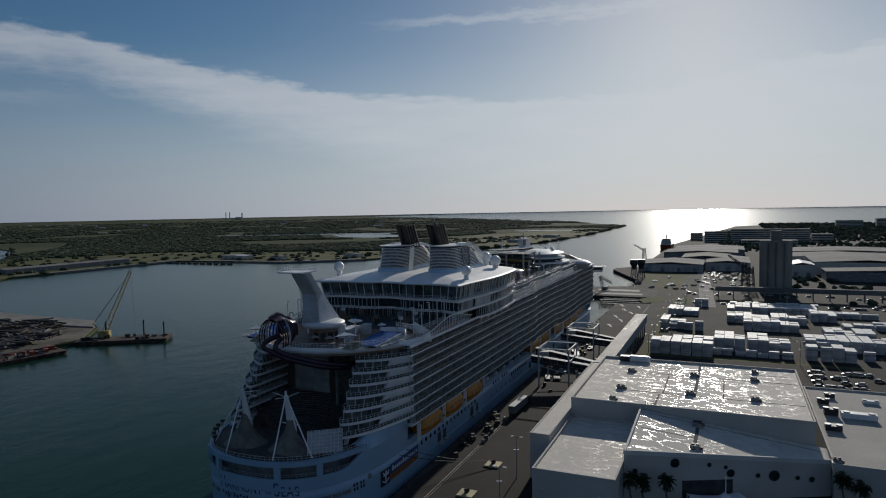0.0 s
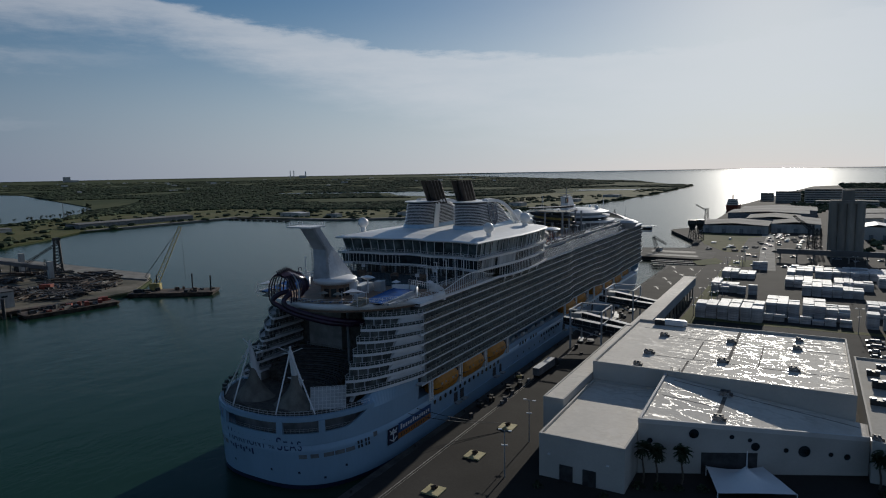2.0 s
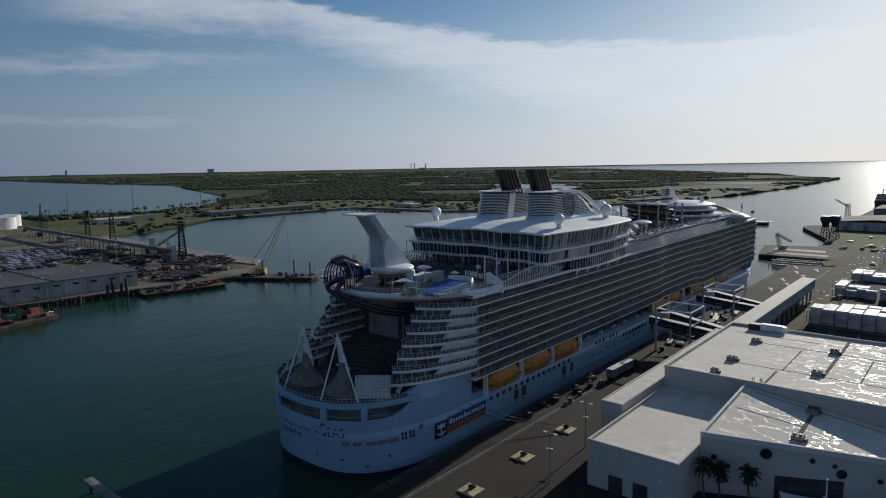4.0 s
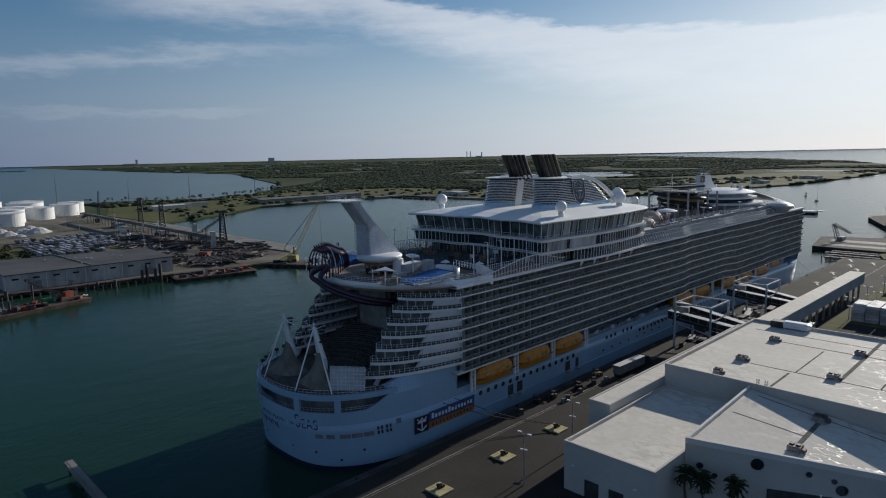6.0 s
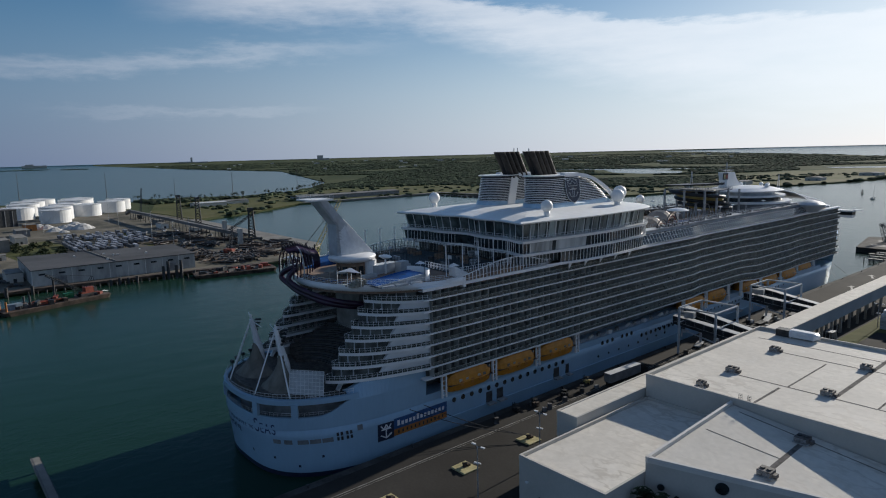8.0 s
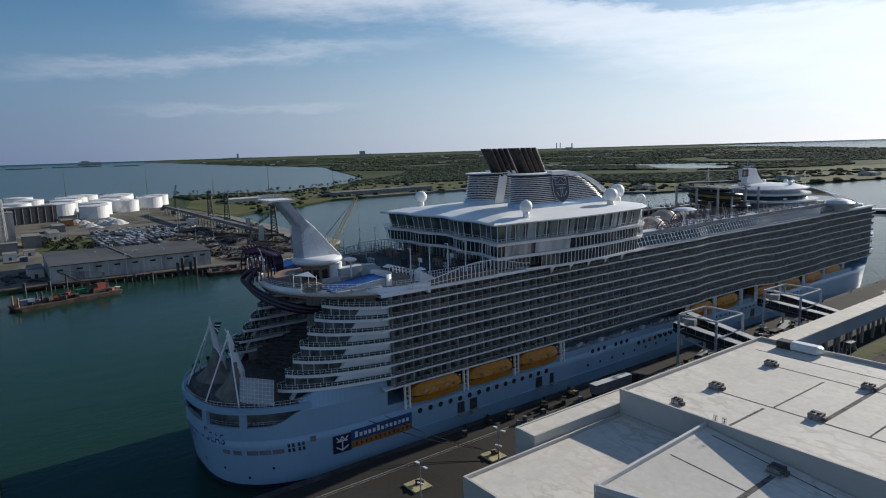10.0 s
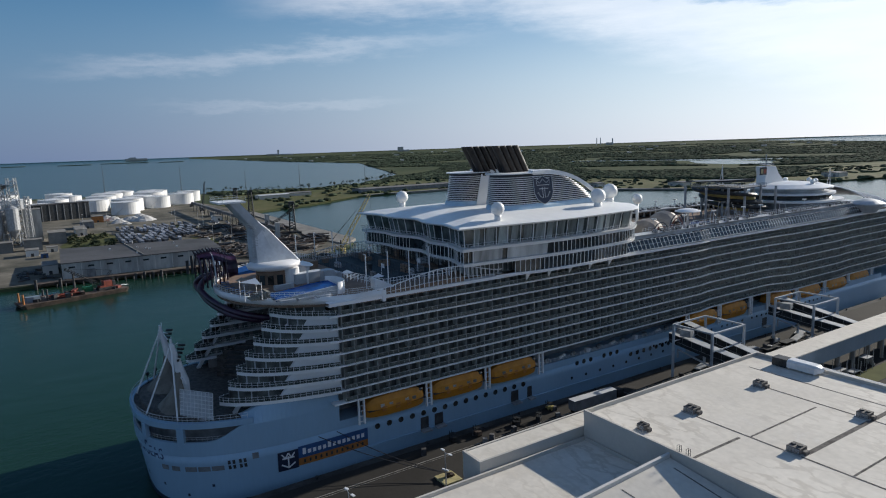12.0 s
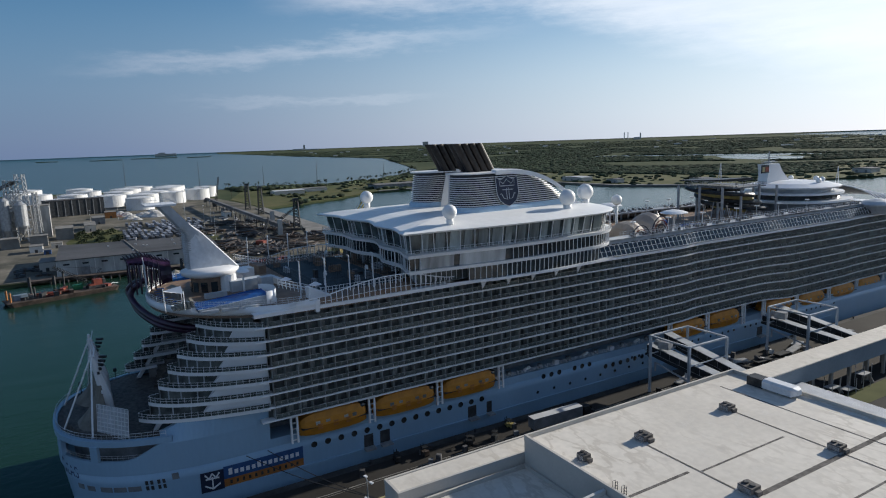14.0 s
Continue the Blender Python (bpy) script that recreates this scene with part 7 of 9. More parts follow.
for x, y, z in ((-47.4, 318, 6.5), (-46.2, 324, 5.0), (-46.8, 333, 7.5)):
    st = thing("access_stair", "grey steel stair tower under the boarding gallery", "stair", (x, y, QUAY), "access stairs")
    bm = B()
    lattice_pts = [(x - 1.2, y - 2), (x + 1.2, y - 2), (x + 1.2, y + 2), (x - 1.2, y + 2)]
    for a, b in lattice_pts:
        tube(bm, (a, b, QUAY), (a, b, z + 3), 0.1, 4)
    part("frame", bm, M_STEEL, st)
    bm = B()
    box(bm, x - 1.3, y - 2.1, z, x + 1.3, y + 2.1, z + 0.15)
    part("landing", bm, M_STEEL, st)
    bm = B()
    for k in range(10):
        box(bm, x - 0.6, y + 2.1 + 0.32 * k, QUAY + (z - QUAY) * (9 - k) / 10, x + 0.6, y + 2.4 + 0.32 * k, QUAY + (z - QUAY) * (10 - k) / 10)
    part("flight", bm, M_STEEL, st)

# ---- yard beyond the terminal ----


def brick_mesh(name, lx, ly, lz, m):
    bm = B()
    box(bm, 0, 0, 0, lx, ly, lz)
    me = bpy.data.meshes.new(name)
    bm.to_mesh(me)
    bm.free()
    me.materials.append(m)
    return me


M_BUNDLE = mat("sheeted_bundle", (0.40, 0.41, 0.43), 0.7, vary=0.15, scale=0.5, rnd=0.25)
BUNDLE, WRAPPED = brick_mesh("package", 4.9, 2.2, 1.1, M_BUNDLE), brick_mesh("wrapped_package", 4.95, 2.25, 1.1, M_WRAP)


CORES = {}


def core_mesh(h):
    """The inner courses of a deep stack, h bundles high."""
    if h not in CORES:
        CORES[h] = brick_mesh("bundle_core", 4.9, 2.3, 1.24 * h - 0.1, M_BUNDLE)
    return CORES[h]


def bundle_stack(x, y, nx, ny, nz, rng, front=True):
    """A stack of bundles: dark layers in front, white wrapped tops."""
    t = thing("bundle_stack", "stack of timber bundles under white wrapping in the yard", "stack", (x, y, QUAY), "bundle stacks")

    def put(name, me, i, j, z):
        ob = new(name, me)
        ob.parent = t
        ob.location = (i * 5.2 + rng.uniform(0, 0.15), j * 2.42 + rng.uniform(0, 0.1), z)

    for i in range(nx):
        for j in range(ny):
            h = nz - (1 if rng.random() < 0.12 else 0)
            if front and j == 0:
                for k in range(h - 1):
                    put("package", BUNDLE, i, j, 0.02 + k * 1.24)
            else:
                put("bundle_core", core_mesh(h - 1), i, j, 0.02)
            put("wrapped_package", WRAPPED, i, j, 0.02 + (h - 1) * 1.24)


def yard():
    rng = random.Random(7)
    for (x0, y0, x1, y1, nz) in ((-40, 364, -12, 386, 6), (-9, 371, 28, 373, 3), (-8, 382, 28, 406, 6), (36, 372, 54, 384, 6), (62, 378, 66, 384, 4), (38, 398, 90, 418, 5), (-42, 442, -31, 462, 5), (-27, 440, -19, 446, 5), (8, 450, 36, 472, 5), (52, 440, 78, 458, 3), (-2, 478, 46, 498, 4), (-42, 500, -20, 520, 4), (50, 496, 64, 516, 5), (-2, 522, 48, 544, 4), (66, 470, 86, 486, 3), (-26, 547, -16, 551, 5), (0, 552, 58, 560, 3), (66, 515, 86, 526, 3)):
        x = x0
        while x < x1:
            nx = rng.choice((1, 2))
            yf = y0 + rng.uniform(0, 1.0)
            ny = max(1, int((y1 - y0) / 2.42) - rng.choice((0, 0, 1, 3)))
            h = max(2, nz - rng.choice((0, 0, 0, 1)))
            bundle_stack(x, yf, nx, ny, h, rng)
            x += nx * 5.2 + rng.choice((0.1, 0.1, 0.3, 1.2))


yard()

M_SILO = mat("weathered_silo_concrete", (0.29, 0.275, 0.24), 0.9, vary=0.2, scale=0.08, fine=0.6, stretch=(1, 1, 0.2))
silo = thing("storage_silo", "tall dark concrete storage silo block", "silo", (37, 650, QUAY))
for i in range(4):
    for j in range(2):
        bm = B()
        tube(bm, (27.5 + 6.4 * i, 645 + 6.4 * j, QUAY), (27.5 + 6.4 * i, 645 + 6.4 * j, 50), 3.5, 16)
        part("cell", bm, M_SILO, silo)
bm = B()
box(bm, 24.5, 641.8, 49, 50, 655, 51.5)
part("head_house", bm, M_SILO, silo)
bm = B()
box(bm, 33, 645, 51.5, 42, 652, 60)
part("lift_tower", bm, M_SILO, silo)

conv = thing("raised_conveyor", "long raised enclosed conveyor on trestles", "conveyor", (60, 605, QUAY))
bm = B()
box(bm, -12, 603, 9.5, 190, 607, 13.5)
part("housing", bm, M_ROOFG, conv)
for i in range(17):
    bm = B()
    box(bm, -10 + 12 * i, 604, QUAY, -9 + 12 * i, 606, 9.5)
    part("trestle", bm, M_CONC, conv)


def warehouse(x0, y0, x1, y1, h, roofm, wall, label="wide pale warehouse with a shallow ridged roof", rise=2.5, z0=QUAY, far=False):
    t = thing("warehouse", label, "warehouse", ((x0 + x1) / 2, (y0 + y1) / 2, z0), "warehouses")
    xm = (x0 + x1) / 2
    bm = B()
    box(bm, x0, y0, z0, x1, y1, z0 + h)
    part("wall", bm, wall, t)
    bm = B()
    prof = [(x0 - 0.5, z0 + h), (xm, z0 + h + rise), (x1 + 0.5, z0 + h), (x1 + 0.5, z0 + h + 0.4), (xm, z0 + h + rise + 0.4), (x0 - 0.5, z0 + h + 0.4)]
    loft(bm, [[(x, y0 - 0.5, z) for x, z in prof], [(x, y1 + 0.5, z) for x, z in prof]], cap0=True, cap1=True)
    bmesh.ops.recalc_face_normals(bm, faces=bm.faces)
    part("roof", bm, roofm, t)
    n = max(2, int((x1 - x0) / 16))
    for i in range(n):
        bm = B()
        xx = x0 + (i + 0.5) * (x1 - x0) / n
        box(bm, xx - 2, y0 - 0.08, z0, xx + 2, y0 + 0.2, z0 + min(5, h * 0.6))
        part("door", bm, M_SHADE, t)
    return t


for w in ((-104, 829, -30, 905, 9, M_ROOFG, M_SHEDW), (-28, 850, 22, 950, 10, M_ROOFG, M_SHEDW), (-60, 915, 0, 990, 11, M_CONC, M_SHADE), (-90, 1000, 10, 1080, 12, M_ROOFG, M_SHADE), (-85, 1100, 20, 1200, 10, M_ROOFG, M_SHADE), (60, 800, 84, 845, 13, M_WRAP, M_WALL), (86, 830, 190, 930, 14, M_ROOFG, M_WALL), (90, 760, 240, 800, 10, M_CONC, M_SHADE), (60, 960, 200, 1040, 10, M_ROOFG, M_WALL), (70, 1080, 240, 1180, 9, M_ROOFG, M_WALL), (210, 860, 330, 960, 12, M_ROOFG, M_SHADE), (260, 1020, 420, 1120, 10, M_ROOFG, M_WALL)):
    warehouse(*w)


def slab_block(x, y, lx, ly, h, floors, label, turn=0):
    t = thing("hotel_block", label, "building", (x, y, QUAY), "hotels by the shore")
    bm = B()
    obox(bm, x, y, QUAY, lx, ly, h, turn)
    part("wall", bm, M_WALL, t)
    bm = B()
    obox(bm, x, y, QUAY + h, lx + 1, ly + 1, 0.8, turn)
    part("roof", bm, M_ROOFG, t)
    for k in range(floors):
        bm = B()
        z = QUAY + (k + 0.35) * h / floors
        obox(bm, x, y, z, lx - 2, ly + 0.4, h / floors * 0.45, turn)
        part("window_band", bm, M_GLASS, t)


for b in ((75, 1530, 150, 18, 27, 6), (-30, 1540, 46, 18, 22, 5), (-72, 1600, 26, 20, 16, 4), (175, 1560, 40, 26, 15, 3), (330, 2300, 70, 22, 26, 6), (430, 2330, 50, 22, 30, 7), (70, 1440, 100, 30, 8, 2)):
    slab_block(*b, "long pale hotel block with rows of windows")

# ---- far side of the harbour ----
rng = random.Random(11)


def storage_tank(x, y, r, h):
    t = thing("storage_tank", "round white steel oil storage tank with a shallow roof", "tank", (x, y, 2.5), "storage tanks")
    bm = B()
    tube(bm, (x, y, 2.5), (x, y, 2.5 + h), r, 32)
    part("shell", bm, M_TANK, t)
    bm = B()
    tube(bm, (x, y, 2.5 + h), (x, y, 2.5 + h + r * 0.09), r + 0.25, 32, 1.0)
    part("roof", bm, M_TANK, t)
    bm = B()
    pts = [(x + (r + 0.3) * math.cos(2 * math.pi * i / 24), y + (r + 0.3) * math.sin(2 * math.pi * i / 24), 2.5 + h) for i in range(25)]
    rail(bm, pts, 1.1, 6, 0.08, 2)
    part("top_rail", bm, M_STEEL, t)
    bm = B()
    for i in range(16):
        a = -0.9 + 1.1 * i / 15
        obox(bm, x + (r + 0.6) * math.cos(a), y + (r + 0.6) * math.sin(a), 2.5 + h * i / 15, 1.2, 1.0, 0.25, math.degrees(a))
    part("stair", bm, M_STEEL, t)


for q in ((-1027, 309, 18, 14), (-1075, 330, 17, 14), (-985, 268, 17, 14), (-908, 216, 17, 14), (-960, 225, 20, 15), (-1010, 245, 20, 15), (-1080, 270, 22, 16), (-1140, 285, 22, 15), (-1000, 185, 20, 14), (-1060, 200, 20, 15), (-1130, 215, 22, 15), (-1200, 240, 22, 14), (-960, 150, 12, 11), (-1094, 138, 20, 13), (-1170, 160, 20, 13), (-1240, 150, 20, 14), (-1040, 120, 14, 11), (-1150, 90, 20, 13), (-1298, 70, 22, 14), (-1220, 60, 20, 13)):
    storage_tank(q[0], q[1], q[2] * 1.03, q[3] * 1.15)

# dockside shed
sd = thing("dock_shed", "long pale dockside shed with a dark flat roof", "shed", (-470, 160, 2.5))
pl = [(-422, 124), (-417.5, 222), (-478, 226), (-500, 126)]
bm = B()
prism(bm, pl, 2.5, 12.4)
part("wall", bm, M_SHEDW, sd)
bm = B()
prism(bm, [(-421.5, 123.5), (-417, 222.5), (-478.5, 226.5), (-500.5, 125.5)], 12.4, 12.9)
part("roof", bm, M_ROOFD, sd)
for i in range(9):
    p = Vector((-422, 124)).lerp(Vector((-417.5, 222)), (i + 0.5) / 9)
    bm = B()
    obox(bm, p.x, p.y, 9.2, 0.3, 3.6, 1.1, -2.6)
    part("window", bm, M_GLASS, sd)
    bm = B()
    p = Vector((-422, 124)).lerp(Vector((-417.5, 222)), i / 9)
    obox(bm, p.x + 0.1, p.y, 2.5, 0.5, 0.4, 9.9, -2.6)
    part("pilaster", bm, M_WALLW, sd)
for y in (140, 206):
    bm = B()
    obox(bm, -420.5 + (y - 124) * 0.046, y, 2.5, 0.4, 5, 5.5, -2.6)
    part("door", bm, M_SHADE, sd)
bm = B()
tube(bm, (-495, 168, 13.1), (-420.5, 172, 13.1), 0.45, 4)
part("roof_duct", bm, M_CONC, sd)
bm = B()
for i in range(7):
    obox(bm, rng.uniform(-470, -430), rng.uniform(130, 215), 12.9, 1.2, 1.2, 1.0)
part("roof_vent", bm, M_WALLW, sd)

# wharf and piles in front of the shed
qy = thing("timber_wharf", "dark piled wharf in front of the shed", "wharf", (-412, 170, 0))
bm = B()
prism(bm, [(-412, 108), (-413, 124), (-402, 216), (-392, 262), (-398, 262), (-407, 216), (-419, 124), (-419, 108)], 1.4, 2.9)
part("deck", bm, M_RUST, qy)
for i in range(30):
    p = Vector((-412.6, 120)).lerp(Vector((-393, 258)), i / 29)
    bm = B()
    tube(bm, (p.x, p.y, -2), (p.x, p.y, 1.6), 0.5, 8)
    part("timber_post", bm, M_DARK, qy)
for i, (y, h) in enumerate(((122, 5.5), (164, 4), (169, 4.5), (174, 4), (179, 4.5), (195, 9), (198, 12), (203, 9), (206, 12), (214, 4), (109, 6))):
    bm = B()
    x = -413 + (y - 120) * 0.14 + 3
    tube(bm, (x, y, -2), (x, y, h), 0.95, 8)
    part("dolphin", bm, M_DARK, qy)

# long concrete pier to the north
pr = thing("concrete_pier", "long pale concrete pier deck beside the basin", "pier", (-600, 335, 0))
bm = B()
prism(bm, [(-428, 322), (-452, 342), (-780, 350), (-780, 338), (-560, 328), (-500, 314)], 1.0, 3.4)
part("deck", bm, M_CONC, pr)


def lattice(bm, a, b, w, n, r):
    a, b = Vector(a), Vector(b)
    d = (b - a).normalized()
    u = d.cross(Vector((0.3, 0.9, 0.1))).normalized() * w / 2
    v = d.cross(u).normalized() * w / 2
    cs = [u + v, u - v, -u - v, -u + v]
    for c in cs:
        tube(bm, a + c, b + c * 0.6, r, 4, caps=False)
    for i in range(n):
        p, q = a.lerp(b, i / n), a.lerp(b, (i + 1) / n)
        f, g = 1 - 0.4 * i / n, 1 - 0.4 * (i + 1) / n
        for k in range(4):
            tube(bm, p + cs[k] * f, q + cs[(k + 1) % 4] * g, r * 0.7, 4, caps=False)


def tower_crane(x, y, h):
    t = thing("lattice_tower", "dark lattice steel loading tower on the pier", "tower", (x, y, 2.5), "loading towers")
    bm = B()
    lattice(bm, (x, y, 2.5), (x, y, 2.5 + h), 6, 10, 0.6)
    part("frame", bm, M_DSTEEL, t)
    bm = B()
    obox(bm, x, y, 2.5 + h, 4.5, 4.5, 2.5)
    part("head", bm, M_DSTEEL, t)


for q in ((-780, 329, 30), (-708, 327, 30), (-535, 316, 27)):
    tower_crane(*q)


def barge(name, label, x, y, lx, ly, turn, deckm, z=0.0, h=2.2):
    t = thing(name, label, "barge", (x, y, z), "barges")
    bm = B()
    v = [(-lx / 2, -ly / 2 + 1), (-lx / 2 + 1.5, -ly / 2), (lx / 2 - 1.5, -ly / 2), (lx / 2, -ly / 2 + 1), (lx / 2, ly / 2 - 1), (lx / 2 - 1.5, ly / 2), (-lx / 2 + 1.5, ly / 2), (-lx / 2, ly / 2 - 1)]
    m = pose(x, y, 0, 0, 0, turn)
    loft(bm, [[m @ Vector((a * 0.94, b * 0.94, -0.8)) for a, b in v], [m @ Vector((a, b, h)) for a, b in v]], cap0=True, cap1=True)
    part("hull", bm, M_RUST, t)
    bm = B()
    prism(bm, [tuple((m @ Vector((a * 0.97, b * 0.96, 0)))[:2]) for a, b in v], h, h + 0.12)
    part("deck", bm, deckm, t)
    return t, m


cb, cm = barge("crane_barge", "low rusty barge carrying a yellow lattice crane", -372, 303, 58, 18, 33, M_RUST)
foot = cm @ Vector((-15, 6, 2.3))
tipc = Vector((-397, 330.5, 44))
bm = B()
lattice(bm, foot + Vector((0, 0, 3)), tipc, 3.2, 18, 0.2)
part("boom", bm, M_CRANEY, cb, "yellow lattice crane boom")
bm = B()
obox(bm, foot.x, foot.y, 2.3, 7, 5, 4.5, 33)
part("crane_house", bm, M_CRANEY, cb)
bm = B()
back = foot + Vector((-3.5, -5.5, 10))
for k in range(3):
    tube(bm, back + Vector((k * 0.5, 0, 0)), tipc, 0.07, 4)
tube(bm, foot + Vector((0, 0, 3)), back, 0.25, 5)
tube(bm, tipc, (tipc.x + 1.2, tipc.y + 1.0, 4.0), 0.1, 4)
part("stay_rope", bm, M_DSTEEL, cb)
for q in ((-14, 6), (26, -4), (10, 7)):
    p = cm @ Vector((q[0], q[1], 0))
    bm = B()
    tube(bm, (p.x, p.y, -2), (p.x, p.y, 13), 0.5, 8)
    part("spud", bm, M_DARK, cb)
for i in range(16):
    bm = B()
    p = cm @ Vector((rng.uniform(-24, 26), rng.uniform(-6, 6), 0))
    obox(bm, p.x, p.y, 2.3, rng.uniform(1.5, 5), rng.uniform(1, 3), rng.uniform(0.6, 2.2), rng.uniform(0, 180))
    part("deck_gear", bm, M_RUST if i % 2 else M_DSTEEL, cb)

db, dm = barge("dark_barge", "dark rusty flat barge loaded with scrap and gear", -386, 238, 54, 17, 79, M_RUST)
rb, rm = barge("work_barge", "rusty work barge with red crane and green machine", -366, 127, 56, 15, 106, M_RUST)
for t, m, n in ((db, dm, 26), (rb, rm, 20)):
    for i in range(n):
        bm = B()
        p = m @ Vector((rng.uniform(-27, 26), rng.uniform(-6, 6), 0))
        obox(bm, p.x, p.y, 2.3, rng.uniform(1.5, 7), rng.uniform(1, 3), rng.uniform(0.5, 2.6), rng.uniform(0, 180))
        part("deck_gear", bm, rng.choice((M_RUST, M_DSTEEL, M_TIMBER, M_RED)), t)
p = rm @ Vector((17, 0, 2.3))
for q in (-2.1, 2.1):
    bm = B()
    w = rm @ Vector((17, q, 2.3))
    obox(bm, w.x, w.y, 2.3, 8.4, 1.3, 1.5, 106)
    part("crawler_track", bm, M_DARK, rb)
bm = B()
obox(bm, p.x, p.y, 3.8, 7.0, 4, 1.0, 106)
obox(bm, *(rm @ Vector((18.2, 0, 0)))[:2], 4.8, 4.6, 3.8, 2.4, 106)
part("crane_house", bm, M_RED, rb, "faded red crane house")
bm = B()
obox(bm, *(rm @ Vector((21.6, 0, 0)))[:2], 4.0, 1.6, 3.6, 2.6, 106)
part("counterweight", bm, M_DARK, rb)
bm = B()
lattice(bm, rm @ Vector((14.5, 0, 5.2)), rm @ Vector((-3, 1.5, 17.5)), 1.7, 12, 0.15)
part("boom", bm, M_DSTEEL, rb, "dark lattice boom")
for q in (-1.4, 1.4):
    bm = B()
    pipe(bm, [rm @ Vector((15.5, q, 5.4)), rm @ Vector((21.2, q * 0.6, 13.0)), rm @ Vector((22.0, q, 6.4))], 0.2, 5)
    part("gantry_leg", bm, M_DSTEEL, rb)
    bm = B()
    tube(bm, rm @ Vector((21.2, q * 0.6, 13.0)), rm @ Vector((-3, 1.5, 17.5)), 0.07, 4)
    part("stay_rope", bm, M_DSTEEL, rb)
bm = B()
w = rm @ Vector((8.5, 3, 0))
obox(bm, w.x, w.y, 2.3, 5, 3, 2.8, 106)
part("machine", bm, M_GREEN, rb, "green engine housing")
bm = B()
w = rm @ Vector((-20.5, 0, 0))
obox(bm, w.x, w.y, 2.3, 6.5, 4, 2.9, 106)
part("cabin", bm, M_GALLERY, rb, "small blue-grey cabin")
for q, h, m in (((-26, -4), 5.5, M_ORANGE), ((-26, 4), 5.5, M_ORANGE), ((-14.5, -4), 6.5, M_DARK), ((-14.5, 3), 5.5, M_DARK), ((3, 7.0), 11, M_DARK)):
    bm = B()
    w = rm @ Vector((q[0], q[1], 0))
    tube(bm, (w.x, w.y, 2.2), (w.x, w.y, 2.2 + h), 0.55, 8)
    part("spud", bm, m, rb)
for i in range(9):
    bm = B()
    w0, w1 = rm @ Vector((rng.uniform(-13, -8), rng.uniform(-5, 5), 2.6 + 0.15 * i)), rm @ Vector((rng.uniform(-3, 5), rng.uniform(-5, 5), 2.7 + 0.12 * i))
    tube(bm, w0, w1, 0.4, 6)
    part("loose_pipe", bm, M_RED if i % 3 else M_RUST, rb)
bm = B()
pipe(bm, [rm @ Vector((24 + 1.0 * i, -2 + 0.5 * i, 2.6 + 0.9 * math.sin(0.6 * i) ** 2)) for i in range(7)], 0.22, 5)
part("hose", bm, M_WRAP, rb)

# works with silos and lattice
wk = thing("cement_works", "grey works building with silos and lattice frames", "works", (-640, 95, 2.5))
for x, y, lx, ly, h in ((-668, 110, 20, 15, 30), (-670, 80, 20, 18, 29), (-600, 88, 14, 13, 8), (-597, 109, 12, 13, 9), (-640, 128, 26, 14, 10)):
    bm = B()
    obox(bm, x, y, 2.5, lx, ly, h)
    part("block", bm, M_SHEDW if h > 20 else M_CONC, wk)
    bm = B()
    obox(bm, x, y, 2.5 + h, lx + 0.8, ly + 0.8, 0.5)
    part("block_roof", bm, M_CONC, wk)
for x, y, r, z0, z1 in ((-640, 96, 5.2, 17, 36), (-642, 84, 4.2, 14, 40), (-650, 70, 5, 2.5, 34)):
    bm = B()
    tube(bm, (x, y, z0), (x, y, z1), r, 16)
    tube(bm, (x, y, z1), (x, y, z1 + 3), r, 16, 1.0)
    if z0 > 5:
        tube(bm, (x, y, z0 - 8), (x, y, z0), 0.8, 16, r)
        for dx, dy in ((-3.5, -3.5), (3.5, -3.5), (3.5, 3.5), (-3.5, 3.5)):
            tube(bm, (x + dx, y + dy, 2.5), (x + dx, y + dy, z0 + 1), 0.35, 5)
    part("silo", bm, M_STEEL, wk, "pale steel hopper silo")
for x, y, w, z1 in ((-652, 98, 10, 63), (-652, 88, 8, 58), (-648, 108, 5, 46)):
    bm = B()
    lattice(bm, (x, y, 2.5), (x, y, z1), w, 12, 0.45)
    part("lift_frame", bm, M_STEEL, wk)
for k in range(6):
    bm = B()
    obox(bm, -652, 94, 12 + 9 * k, 11, 17, 0.4)
    part("work_floor", bm, M_STEEL, wk)
bm = B()
loft(bm, [[(x, y - 1.4, z), (x, y + 1.4, z), (x, y + 1.4, z + 2.6), (x, y - 1.4, z + 2.6)] for x, y, z in ((-652, 92, 54), (-700, 40, 30), (-740, -10, 8))], cap0=True, cap1=True)
bmesh.ops.recalc_face_normals(bm, faces=bm.faces)
part("inclined_gallery", bm, M_ROOFG, wk)

bd = thing("dark_building", "long dark ribbed building below white tanks", "building", (-870, 130, 2.5))
bm = B()
obox(bm, -895, 138, 2.5, 20, 66, 20, 14)
part("wall", bm, M_DSTEEL, bd)
bm = B()
obox(bm, -895, 138, 22.5, 21, 67, 0.8, 14)
part("roof", bm, M_ROOFD, bd)
for i in range(8):
    m = pose(-895, 138, 2.5, 0, 0, 14)
    p = m @ Vector((10.2, -29 + 8.2 * i, 0))
    bm = B()
    obox(bm, p.x, p.y, 2.5, 0.7, 0.9, 19.6, 14)
    part("buttress", bm, M_SHADE, bd)

